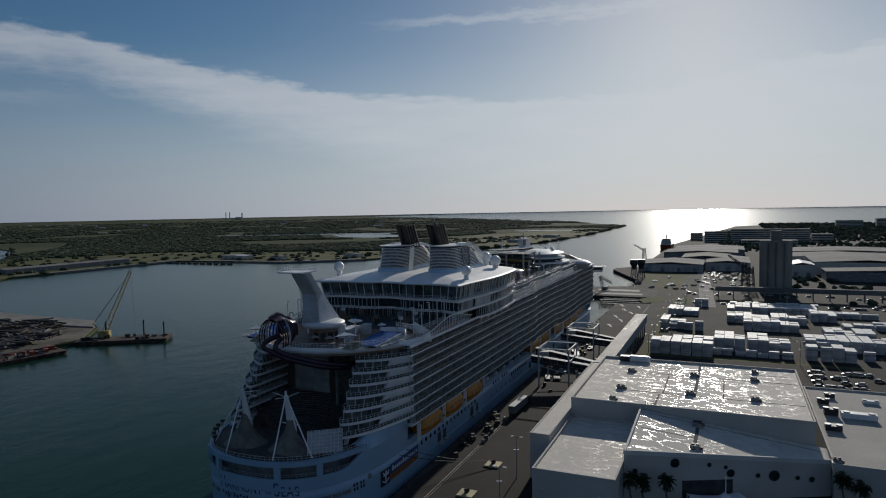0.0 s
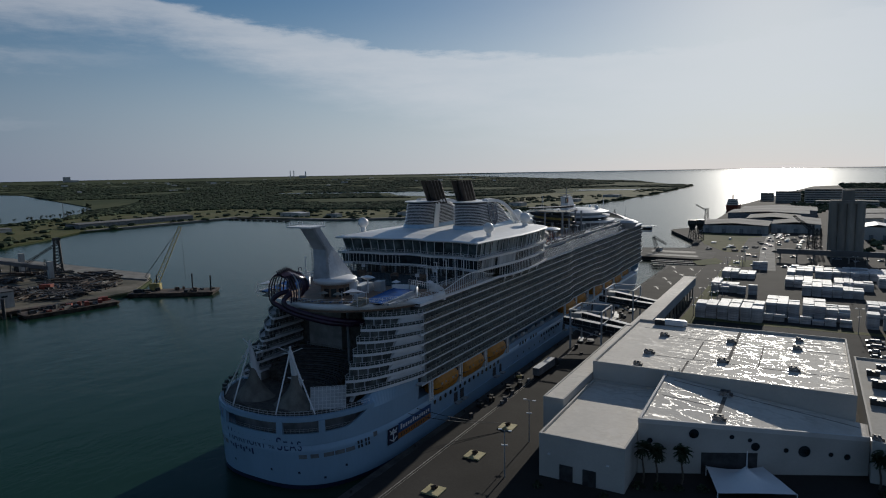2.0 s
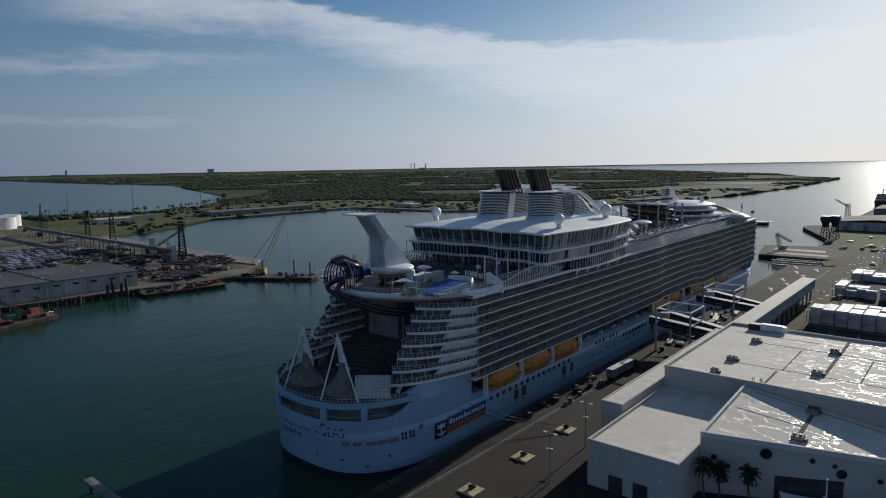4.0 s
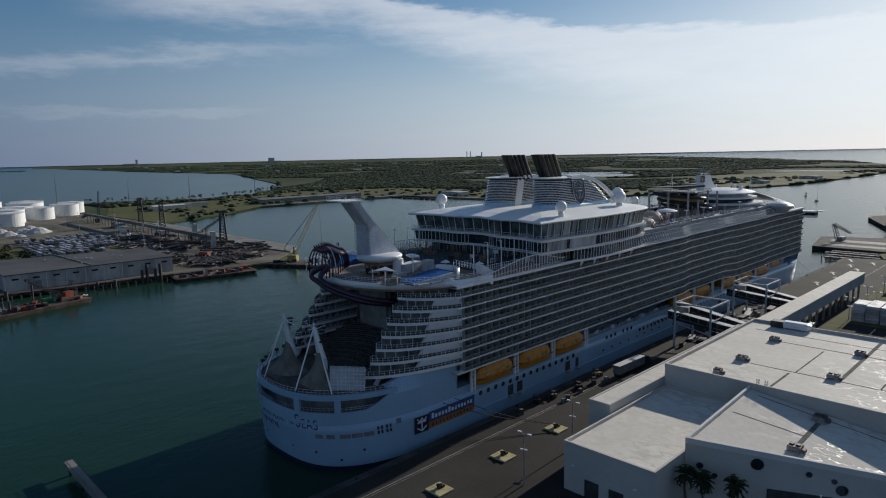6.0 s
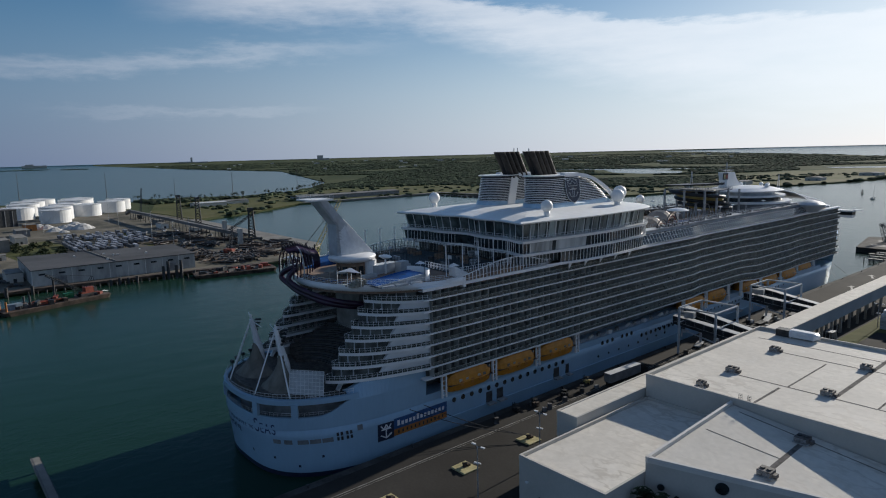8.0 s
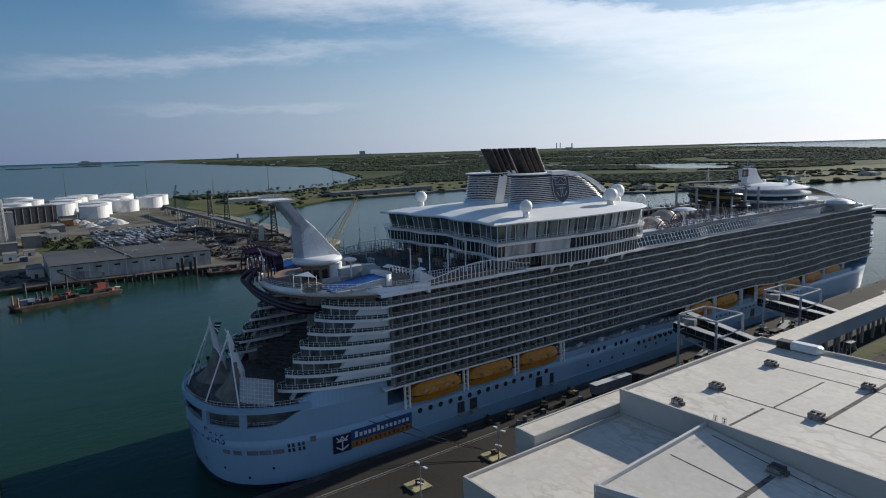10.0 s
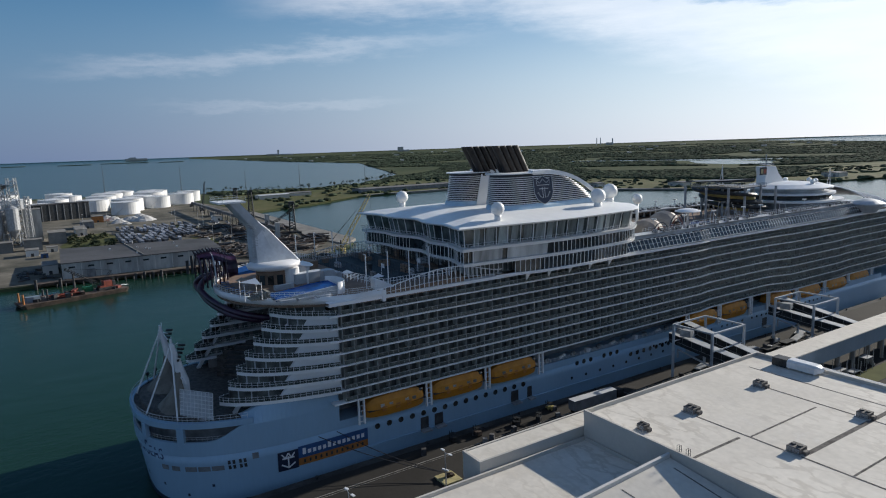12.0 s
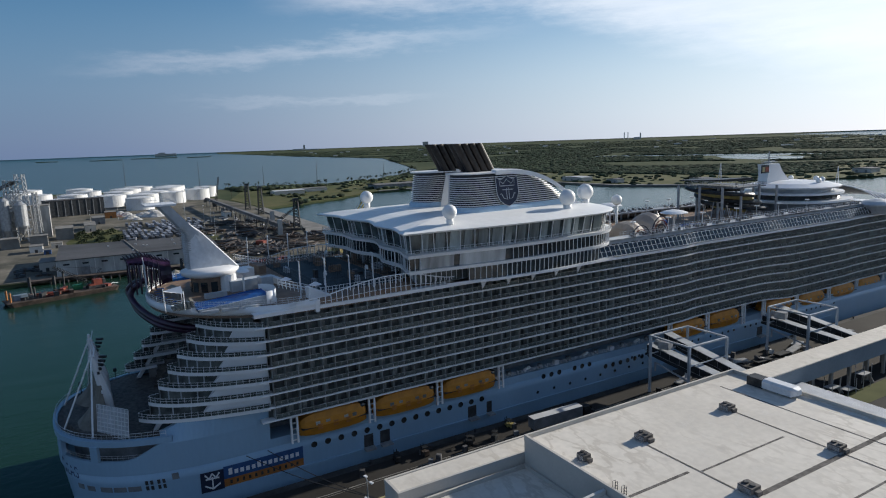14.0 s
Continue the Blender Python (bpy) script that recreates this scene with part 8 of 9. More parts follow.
for i in range(16):
    x, y = -800 + rng.uniform(-40, 40), 195 + rng.uniform(-35, 35)
    h = thing("material_heap", "pale heap of loose salt-like material", "heap", (x, y, 2.5), "heaps")
    bm = B()
    r = rng.uniform(5, 14)
    rings = []
    for j in range(6):
        f = 1 - j / 6 + rng.uniform(-0.05, 0.05)
        rings.append([(x + r * f * rng.uniform(0.85, 1.1) * math.cos(2 * math.pi * k / 10), y + r * f * rng.uniform(0.85, 1.1) * math.sin(2 * math.pi * k / 10), 2.4 + r * 0.5 * (1 - f**1.3)) for k in range(10)])
    loft(bm, rings, cap1=True)
    part("mound", bm, M_SALT, h)


# trees and bushes across the harbour


def woods():
    verts, faces = [], []
    rng = random.Random(5)
    poly = WEST
    keep = [(-780, 340), (-833, 455), (-912, 562), (-915, 856), (-690, 874), (-574, 956), (-501, 1198), (-416, 1508), (-397, 2000), (-405, 2228), (-440, 2230), (-450, 1900), (-530, 1500), (-640, 1180), (-900, 1100), (-1150, 1050), (-1260, 860), (-1150, 600), (-1130, 400), (-960, 360)]
    lag = [(-1800, 1820), (-1122, 2030), (-980, 2160), (-1150, 2220), (-1870, 1950)]
    pond = [(-1400, 1980), (-1190, 1720), (-1000, 1640), (-900, 1780), (-1030, 1990), (-1280, 2110)]
    meadow = [(-716, 1560), (-640, 1330), (-520, 1290), (-430, 1480), (-410, 1900), (-440, 2290), (-590, 2300), (-740, 1920)]
    yardp = [(-380, -900), (-380, 400), (-1420, 400), (-1420, -900)]
    count = 0
    while count < 38000:
        az = radians(rng.uniform(-82, 12))
        r = 1.0 / rng.uniform(1 / 9000, 1 / 850)
        x, y = EYE_MID.x + r * math.sin(az), EYE_MID.y + r * math.cos(az)
        if not inside((x, y), poly) or inside((x, y), lag) or inside((x, y), yardp) or inside((x, y), pond) or (inside((x, y), meadow) and rng.random() < 0.93):
            continue
        if noise.noise(Vector((x * 0.0022, y * 0.0022, 1.0))) < -0.18:
            continue
        if inside((x, y), keep) and rng.random() < 0.985:
            continue
        c = warp(x, y, 2.0)
        f = reach(r) / r
        s = rng.uniform(2.6, 5.4) * f * (1 + r / 2500)
        h = s * rng.uniform(0.7, 1.2) / (1 + r / 2500)
        n, base = 5, len(verts)
        for zf, rf in ((0.0, 0.8), (0.4, 1.0), (0.8, 0.7)):
            for i in range(n):
                a = 2 * math.pi * i / n
                verts.append((c.x + s * rf * rng.uniform(0.7, 1.25) * math.cos(a), c.y + s * rf * rng.uniform(0.7, 1.25) * math.sin(a), c.z + h * zf * rng.uniform(0.8, 1.2)))
        verts.append((c.x, c.y, c.z + h))
        for k in range(2):
            for i in range(n):
                faces.append((base + k * n + i, base + k * n + (i + 1) % n, base + (k + 1) * n + (i + 1) % n, base + (k + 1) * n + i))
        for i in range(n):
            faces.append((base + 2 * n + i, base + 2 * n + (i + 1) % n, base + 3 * n))
        count += 1
    me = bpy.data.meshes.new("woodland")
    me.from_pydata(verts, [], faces)
    me.materials.append(M_LEAF)
    tagged(new("woodland", me), "dark green woodland and scrub on the far shore", "woodland", kind="stuff")


woods()

# ---- roof details ----
M_SEAM = mat("roof_seam_grey", (0.20, 0.185, 0.17), 0.95, vary=0.25, scale=0.6, spec=0.1)
M_LINE = mat("road_paint", (0.28, 0.27, 0.25), 0.7, vary=0.2, scale=0.4)
ZR = 20.06
for x0, y0, x1, y1 in ((-33, 227.6, 22, 228.0), (-33, 254.2, 22, 254.6), (-11.2, 230, -10.2, 272), (-22.2, 211, -21.6, 226), (-44, 264, 20, 264.3), (-21, 228.2, -20.6, 252), (-2, 228.2, -1.6, 253)):
    bm = B()
    box(bm, x0, y0, ZR - 0.02, x1, y1, ZR + 0.03)
    part("roof_seam", bm, M_SEAM, hall)
bm = B()
box(bm, -41.5, 270.2, 20.1, -37.6, 273.2, 22.2)
part("duct_louvre", bm, M_DSTEEL, hall)
bm = B()
prof = [(20.5, 269.9), (22.0, 269.9), (22.5, 270.5), (22.5, 272.8), (22.0, 273.4), (20.5, 273.4)]
loft(bm, [[(x, y, z) for z, y in prof] for x in (-37.5, -30.6)] + [[(-29.6, y * 0.5 + 271.6 * 0.5, z * 0.6 + 21.5 * 0.4) for z, y in prof]], cap0=True, cap1=True)
bmesh.ops.recalc_face_normals(bm, faces=bm.faces)
part("air_duct", bm, M_WSTEEL, hall)
for i in range(3):
    bm = B()
    x = -37 + 2.9 * i
    box(bm, x, 270.5, 20.0, x + 0.25, 272.8, 20.5)
    part("duct_leg", bm, M_STEEL, hall)
for x, y in ((-24.5, 211.0), (-22.5, 211.0)):
    bm = B()
    for dx in (0, 0.5):
        pipe(bm, [(x + dx, y, 20), (x + dx, y, 22.0), (x + dx, y - 0.6, 22.0), (x + dx, y - 0.6, 20.9)], 0.05, 4)
    for k in range(3):
        tube(bm, (x, y, 20.6 + 0.5 * k), (x + 0.5, y, 20.6 + 0.5 * k), 0.04, 4)
    part("roof_ladder", bm, M_DSTEEL, hall)
for a, b, w in (((-23, 207.6), (24, 206.2), 0.25), ((-8.9, 189), (-8.6, 207), 1.0), ((-24, 195), (-9, 196), 0.25)):
    bm = B()
    d = (Vector(b) - Vector(a)).normalized()
    n = Vector((-d.y, d.x)) * w / 2
    prism(bm, [tuple(Vector(a) - n), tuple(Vector(b) - n), tuple(Vector(b) + n), tuple(Vector(a) + n)], lambda x, y: slab_z(x, y) + 0.03, lambda x, y: slab_z(x, y) + 0.09)
    part("roof_seam", bm, M_SEAM, gab)
for x, y, lx, ly, h in ((30, 256.5, 3.5, 2.5, 1.8), (30.8, 243.5, 4, 3, 2.4), (38.5, 242.0, 10, 3, 2.0), (29.5, 227, 4.5, 3, 1.8), (33, 265, 3, 2.5, 1.6), (45, 262, 5, 2, 1.2)):
    u = thing("rooftop_plant", "grey air handling plant on the low roof", "air conditioner", (x, y, 13.55), "rooftop plant")
    bm = B()
    box(bm, x - lx / 2, y - ly / 2, 13.85, x + lx / 2, y + ly / 2, 13.55 + h)
    part("casing", bm, M_DSTEEL if lx < 5 else M_WSTEEL, u)
    for k in (-0.35, 0.35):
        bm = B()
        tube(bm, (x + lx * k, y, 13.55 + h), (x + lx * k, y, 13.85 + h), ly * 0.32, 12)
        part("fan", bm, M_STEEL, u)
    bm = B()
    box(bm, x - lx / 2 + 0.2, y - ly / 2 + 0.1, 13.55, x + lx / 2 - 0.2, y + ly / 2 - 0.1, 13.85)
    part("frame", bm, M_STEEL, u)
for x in (-42.5, -36.5):
    bm = B()
    box(bm, x, 161.98, QUAY, x + 3.4, 162.4, 7.6)
    part("door", bm, M_DARK, low)
for x in (-45, -30):
    bm = B()
    tube(bm, (x, 162.1, 10), (x, 161.4, 10.3), 0.06, 5)
    box(bm, x - 0.3, 161.0, 10.1, x + 0.3, 161.6, 10.35)
    part("wall_lamp", bm, M_WSTEEL, low)

# entrance portal and tensile canopy
bm = B()
p0 = Vector(gpl[0]) + fd * 16 + fn * 0.05
p1 = Vector(gpl[0]) + fd * 30 + fn * 0.05
prism(bm, [tuple(p0), tuple(p1), tuple(p1 - fn * 1.0), tuple(p0 - fn * 1.0)], QUAY, 9.2)
part("entrance_portal", bm, M_DARK, gab)
ct = thing("entrance_canopy", "white tensile fabric canopy on a tall mast", "canopy", (0, 174, QUAY))
mast = Vector(gpl[0]) + fd * 24 + fn * 8.5
bm = B()
tube(bm, (mast.x, mast.y, QUAY), (mast.x, mast.y, 13.5), 0.25, 8, 0.12)
part("mast", bm, M_WSTEEL, ct)
cs = [Vector(gpl[0]) + fd * s + fn * o for s, o in ((17, 1.0), (31, 1.0), (33, 15), (15, 15))]
bm = B()
n = 10
grid = []
for i in range(n + 1):
    row = []
    for j in range(n + 1):
        u, v = i / n, j / n
        q = cs[0].lerp(cs[1], u).lerp(cs[3].lerp(cs[2], u), v)
        d = math.hypot(u - 0.5, v - 0.52)
        row.append((q.x, q.y, 6.0 + 4.2 * math.exp(-(d / 0.17) ** 1.2) - 0.8 * math.sin(math.pi * u) * (1 - v)))
    grid.append(row)
loft(bm, grid, closed=False)
part("fabric", bm, M_WHITE, ct, smooth=True)
for q in cs:
    bm = B()
    tube(bm, (q.x, q.y, QUAY), (q.x, q.y, 6.1), 0.12, 6)
    part("post", bm, M_WSTEEL, ct)


def palm(x, y, z, h, rng, group, r=2.4, crown=26, lab="tall palm with a shaggy rounded crown"):
    t = thing("palm_tree", lab, "palm", (x, y, z), group)
    bm = B()
    pts = [(x + 0.25 * math.sin(1.3 * i), y, z + h * i / 5) for i in range(6)]
    for i, (a, b) in enumerate(zip(pts, pts[1:])):
        tube(bm, a, b, 0.30 - 0.03 * i, 7, 0.27 - 0.03 * i)
    part("trunk", bm, M_TRUNK, t)
    bm = B()
    c = Vector((pts[-1][0], pts[-1][1], z + h))
    for i in range(crown):
        a = rng.uniform(0, 2 * math.pi)
        e = rng.uniform(-0.9, 1.2)
        d = Vector((math.cos(a) * math.cos(e), math.sin(a) * math.cos(e), math.sin(e)))
        side = Vector((-math.sin(a), math.cos(a), 0))
        p1, p2 = c + d * r * 0.55, c + d * r - Vector((0, 0, r * 0.35))
        w = r * 0.16
        for s in (1, -1):
            bm.faces.new([bm.verts.new(p) for p in (c, p1 + side * w * s, p2)])
            for k in range(3):
                q = c.lerp(p1, 0.5 + 0.25 * k) if k < 2 else p2.lerp(p1, 0.5)
                bm.faces.new([bm.verts.new(p) for p in (q, q + side * w * 2.2 * s + d * 0.5 - Vector((0, 0, 0.3)), q + d * 0.35)])
    part("crown", bm, M_LEAF, t)
    return t


rp = random.Random(77)
for x, y, h in ((-23.6, 170.5, 9.0), (-20.7, 172.3, 8.2), (-14.9, 174.0, 8.6), (27.5, 193, 8.0), (31, 190, 7.5)):
    palm(x, y, QUAY, h, rp, "palms by the entrance", 2.6, 40)


def shrub(x, y, z, r, rng, group="shrubs"):
    t = thing("shrub", "dense dark green shrub", "shrub", (x, y, z), group)
    bm = B()
    for i in range(90):
        a, e = rng.uniform(0, 2 * math.pi), rng.uniform(0, 1.5)
        d = Vector((math.cos(a) * math.cos(e), math.sin(a) * math.cos(e), math.sin(e)))
        c = Vector((x, y, z)) + d * r * rng.uniform(0.6, 1.05)
        s = r * 0.28
        u = Vector((rng.uniform(-1, 1), rng.uniform(-1, 1), rng.uniform(-1, 1))) * s
        v = Vector((rng.uniform(-1, 1), rng.uniform(-1, 1), rng.uniform(-1, 1))) * s
        bm.faces.new([bm.verts.new(p) for p in (c - u, c + v, c + u)])
    part("foliage", bm, M_LEAF, t)


for x, y, r in ((-24, 167, 1.6), (-19, 168.5, 1.8), (-15, 170, 1.5), (-10, 172.5, 1.6), (-30, 158, 1.4), (-46, 156, 1.5), (29, 189, 2.0), (33, 191, 2.2)):
    shrub(x, y, QUAY, r, rp)

# ---- the quay ----
for y in (120, 142, 164.3, 186.7):
    m = thing("mooring_mat", "pale yellow square plinth with a rusty mooring hook", "mooring point", (-67.8, y, QUAY), "mooring points")
    bm = B()
    box(bm, -70.2, y - 2.4, QUAY, -65.4, y + 2.4, QUAY + 0.45)
    bmesh.ops.bevel(bm, geom=bm.edges[:], offset=0.1, segments=1, affect="EDGES")
    part("plinth", bm, M_YELLOW, m)
    bm = B()
    tube(bm, (-68, y, QUAY + 0.45), (-68, y, QUAY + 1.2), 0.5, 10, 0.35)
    tube(bm, (-68.6, y, QUAY + 1.1), (-67.2, y + 0.4, QUAY + 1.5), 0.25, 8)
    box(bm, -68.6, y + 0.6, QUAY + 0.45, -67.4, y + 1.5, QUAY + 1.0)
    part("hook", bm, M_RUST, m)
for a, b in (((-68, 186.7, 4.8), (-91, 168, 12.5)), ((-68, 186.7, 4.9), (-91, 163, 12.5)), ((-84, 440, 4), (-100, 470, 14)), ((-84, 452, 4), (-103, 478, 15)), ((-84, 470, 4), (-106, 486, 15))):
    rp_ = thing("mooring_line", "dark taut mooring rope from quay to ship", "rope", a, "mooring lines")
    bm = B()
    pts = [Vector(a).lerp(Vector(b), i / 10) - Vector((0, 0, 1.2 * math.sin(math.pi * i / 10))) for i in range(11)]
    pipe(bm, pts, 0.09, 5)
    part("rope", bm, M_DARK, rp_)
for x, y0, y1, w in ((-78.0, 90, 340, 0.25), (-77.2, 90, 340, 0.12), (-60, 300, 540, 0.2)):
    bm = B()
    box(bm, x - w / 2, y0, QUAY + 0.03, x + w / 2, y1, QUAY + 0.05)
    tagged(link_mesh("lane_line", bm, M_LINE), "worn white painted line along the quay", "road marking", kind="structure")
for x, y in ((-74, 440), (-70, 462), (-76, 478), (-68, 498), (-75, 512), (-66, 528), (-80, 534)):
    mk = thing("painted_mark", "worn white painted traffic mark on asphalt", "road marking", (x, y, QUAY), "painted marks")
    bm = B()
    obox(bm, x, y, QUAY + 0.03, 1.0, 7.5, 0.02, 20)
    part("shaft", bm, M_LINE, mk)
    bm = B()
    m = pose(x, y, QUAY + 0.03, 0, 0, 20)
    bm.faces.new([bm.verts.new(m @ Vector(p)) for p in ((-2, 3.8, 0), (2, 3.8, 0), (0, 7, 0))])
    part("head", bm, M_LINE, mk)
for i in range(48):
    y = 66 + 10 * i
    f = thing("quay_fender", "black rubber fender on the quay edge", "fender", (-87, y, 2.5), "fenders")
    bm = B()
    tube(bm, (-87.5, y - 0.9, 2.2), (-87.5, y + 0.9, 2.2), 0.55, 10)
    part("roller", bm, M_TYRE, f)
for i in range(16):
    y = 72 + 30 * i
    bl = thing("bollard", "dark iron mooring bollard on the quay edge", "bollard", (-85.6, y, QUAY), "bollards")
    bm = B()
    tube(bm, (-85.6, y, QUAY), (-85.6, y, QUAY + 0.6), 0.28, 10)
    tube(bm, (-85.6, y, QUAY + 0.6), (-85.6, y, QUAY + 0.8), 0.45, 10, 0.35)
    part("post", bm, M_DSTEEL, bl)


def light_pole(x, y, h, z=QUAY, group="light poles"):
    t = thing("light_pole", "tall grey steel light pole with paired floodlights", "street lamp", (x, y, z), group)
    bm = B()
    tube(bm, (x, y, z), (x, y, z + h), 0.18, 8, 0.1)
    part("pole", bm, M_STEEL, t)
    for s in (1, -1):
        bm = B()
        tube(bm, (x, y, z + h - 0.2), (x + 1.1 * s, y + 0.3, z + h), 0.06, 5)
        part("arm", bm, M_STEEL, t)
        bm = B()
        obox(bm, x + 1.4 * s, y + 0.3, z + h - 0.1, 0.9, 0.5, 0.2, 12)
        part("lamp_head", bm, M_WSTEEL, t)
    bm = B()
    obox(bm, x, y, z + h - 4.0, 1.6, 0.35, 0.25, 20)
    part("floodlight", bm, M_WSTEEL, t)


for x, y, h in ((-55.4, 157, 12.5), (-58.0, 180, 12.5), (-41, 366, 10), (-41, 396, 10), (-41, 430, 10), (-41, 466, 10), (-42, 500, 10), (-42, 535, 10), (32, 360, 12), (32, 455, 12), (98, 420, 12), (-18, 556, 12), (40, 556, 12), (-35, 590, 12)):
    light_pole(x, y, h)


def vehicle_wheels(parent, spots, r):
    for x, y, z in spots:
        bm = B()
        tube(bm, (x - 0.14, y, z), (x + 0.14, y, z), r, 12)
        part("wheel", bm, M_TYRE, parent)


def box_truck(x, y, length, turn, label="white box trailer truck parked on the quay", dark=True):
    """Built along y at the origin, then set down."""
    t = thing("trailer_truck", label, "truck", (0, 0, 0), "trucks")
    bm = B()
    box(bm, -1.28, 0, 1.15, 1.28, length, 4.0)
    part("trailer", bm, M_SHADE if dark else M_WRAP, t)
    bm = B()
    box(bm, -1.32, -0.04, 4.0, 1.32, length + 0.04, 4.08)
    part("trailer_roof", bm, M_WRAP, t)
    bm = B()
    prof = [(0.6, 0.0), (0.6, 2.4), (1.7, 2.4), (3.4, 1.9), (3.4, 0.0)]
    prof = [(length + 0.8, 0.7), (length + 4.4, 0.7), (length + 4.4, 1.9), (length + 3.2, 2.1), (length + 2.7, 3.4), (length + 0.8, 3.5)]
    loft(bm, [[(-1.15, a, b) for a, b in prof], [(1.15, a, b) for a, b in prof]], cap0=True, cap1=True)
    bmesh.ops.recalc_face_normals(bm, faces=bm.faces)
    part("cab", bm, M_DSTEEL if dark else M_CAR, t)
    bm = B()
    box(bm, -1.0, length + 2.8, 2.2, 1.0, length + 3.3, 3.2)
    part("windscreen", bm, M_GLASS, t)
    bm = B()
    box(bm, -0.5, 0.3, 0.8, 0.5, length + 3.8, 1.15)
    part("chassis", bm, M_DSTEEL, t)
    vehicle_wheels(t, [(s * 1.1, yy, 0.52) for s in (1, -1) for yy in (1.2, 2.5, length + 1.3, length + 3.6)], 0.52)
    t.matrix_basis = pose(x, y, QUAY, 0, 0, turn)
    return t


box_truck(-77.2, 234, 16, -2)


def forklift(x, y, turn, m):
    t = thing("forklift", "small dark forklift truck working on the quay", "forklift", (0, 0, 0), "forklifts")
    bm = B()
    box(bm, -0.65, -1.2, 0.35, 0.65, 0.9, 1.2)
    box(bm, -0.6, -1.25, 1.2, 0.6, -0.5, 1.5)
    part("body", bm, m, t)
    bm = B()
    for sx in (-0.55, 0.55):
        tube(bm, (sx, -0.7, 1.2), (sx, -0.5, 2.2), 0.05, 4)
        tube(bm, (sx, 0.7, 1.2), (sx, 0.4, 2.2), 0.05, 4)
    box(bm, -0.65, -0.7, 2.2, 0.65, 0.6, 2.28)
    part("cage", bm, M_DSTEEL, t)
    bm = B()
    for sx in (-0.35, 0.35):
        box(bm, sx - 0.06, 1.0, 0.1, sx + 0.06, 1.15, 2.6)
        box(bm, sx - 0.06, 1.1, 0.08, sx + 0.06, 2.2, 0.16)
    part("mast", bm, M_DSTEEL, t)
    vehicle_wheels(t, [(s * 0.55, yy, 0.35) for s in (1, -1) for yy in (-0.8, 0.6)], 0.35)
    t.matrix_basis = pose(x, y, QUAY, 0, 0, turn)


for x, y, a, m in ((-80.8, 217, 80, M_DSTEEL), (-79.5, 224, 40, M_DSTEEL), (-82, 205, 95, M_RUST), (-83, 231, 100, M_CRANEY), (-83, 198, 85, M_DSTEEL)):
    forklift(x, y, a, m)
rq = random.Random(55)
for i in range(46):
    y = rq.choice((rq.uniform(186, 232), rq.uniform(270, 380), rq.uniform(296, 350)))
    x = rq.uniform(-85, -76) if y < 260 else rq.uniform(-85, -58)
    g = thing("pallet_load", "wrapped pallet load standing on the quay", "pallet", (x, y, QUAY), "pallet loads")
    a = rq.uniform(0, 90)
    bm = B()
    obox(bm, x, y, QUAY, 1.3, 1.1, 0.15, a)
    part("pallet", bm, M_TIMBER, g)
    bm = B()
    obox(bm, x, y, QUAY + 0.15, 1.2, 1.0, rq.uniform(0.6, 1.8), a)
    part("load", bm, rq.choice((M_WRAP, M_TIMBER, M_SHADE, M_DSTEEL, M_TIMBER)), g)
for i in range(22):
    y, x = rq.uniform(284, 400), rq.uniform(-84, -58)
    g = thing("steel_trestle", "dark steel ramp section stored on the quay", "equipment", (x, y, QUAY), "quay equipment")
    bm = B()
    obox(bm, x, y, QUAY + 0.5, rq.uniform(2, 3), rq.uniform(4, 9), 0.4, rq.uniform(-20, 20))
    part("deck", bm, M_DSTEEL if i % 3 else M_STEEL, g)
    for k in (-1, 1):
        bm = B()
        obox(bm, x, y + 2 * k, QUAY, 2, 0.3, 0.5)
        part("leg", bm, M_DSTEEL, g)
cw = thing("mooring_catwalk", "narrow concrete mooring catwalk standing out over the water", "pier", (-118, 87, 0))
bm = B()
box(bm, -147.5, 86.0, 2.6, -87, 88.0, 3.5)
part("deck", bm, M_CONC, cw)
for i in range(7):
    bm = B()
    tube(bm, (-146 + 9 * i, 87, -3), (-146 + 9 * i, 87, 2.6), 0.45, 8)
    part("timber_post", bm, M_CONCD, cw)
for yy in (86.1, 87.9):
    bm = B()
    rail(bm, [(-147, yy, 3.5), (-88, yy, 3.5)], 1.1, 2.5, 0.03, 2)
    part("hand_rail", bm, M_DSTEEL, cw)


# ---- vehicles and trees beyond the terminal ----
def car_model(far=False):
    t = thing("parked_car", "small parked car far off in the port" if far else "parked car in the terminal lot", "car", (0, 0, 0), "parked cars")
    bm = B()
    prof = [(-2.15, 0.35), (2.15, 0.35), (2.2, 0.75), (1.2, 0.95), (-2.1, 0.98), (-2.2, 0.7)]
    loft(bm, [[(x, a, b) for a, b in prof] for x in (-0.88, 0.88)], cap0=True, cap1=True)
    bmesh.ops.recalc_face_normals(bm, faces=bm.faces)
    part("body", bm, M_CAR, t)
    bm = B()
    loft(bm, [[(x * 0.84, -1.9, 0.97), (x * 0.84, 1.1, 0.97), (x * 0.68, 0.4, 1.45), (x * 0.68, -1.4, 1.45)] for x in (-1, 1)], cap0=True, cap1=True)
    bmesh.ops.recalc_face_normals(bm, faces=bm.faces)
    part("cabin_glass", bm, M_GLASS, t)
    bm = B()
    box(bm, -0.66, -1.38, 1.45, 0.66, 0.38, 1.5)
    part("roof", bm, M_CAR, t)
    if far:
        bm = B()
        box(bm, -0.8, -1.7, 0.0, 0.8, 1.7, 0.35)
        part("running_gear", bm, M_TYRE, t)
        return t
    vehicle_wheels(t, [(s * 0.78, yy, 0.32) for s in (1, -1) for yy in (-1.35, 1.35)], 0.32)
    return t


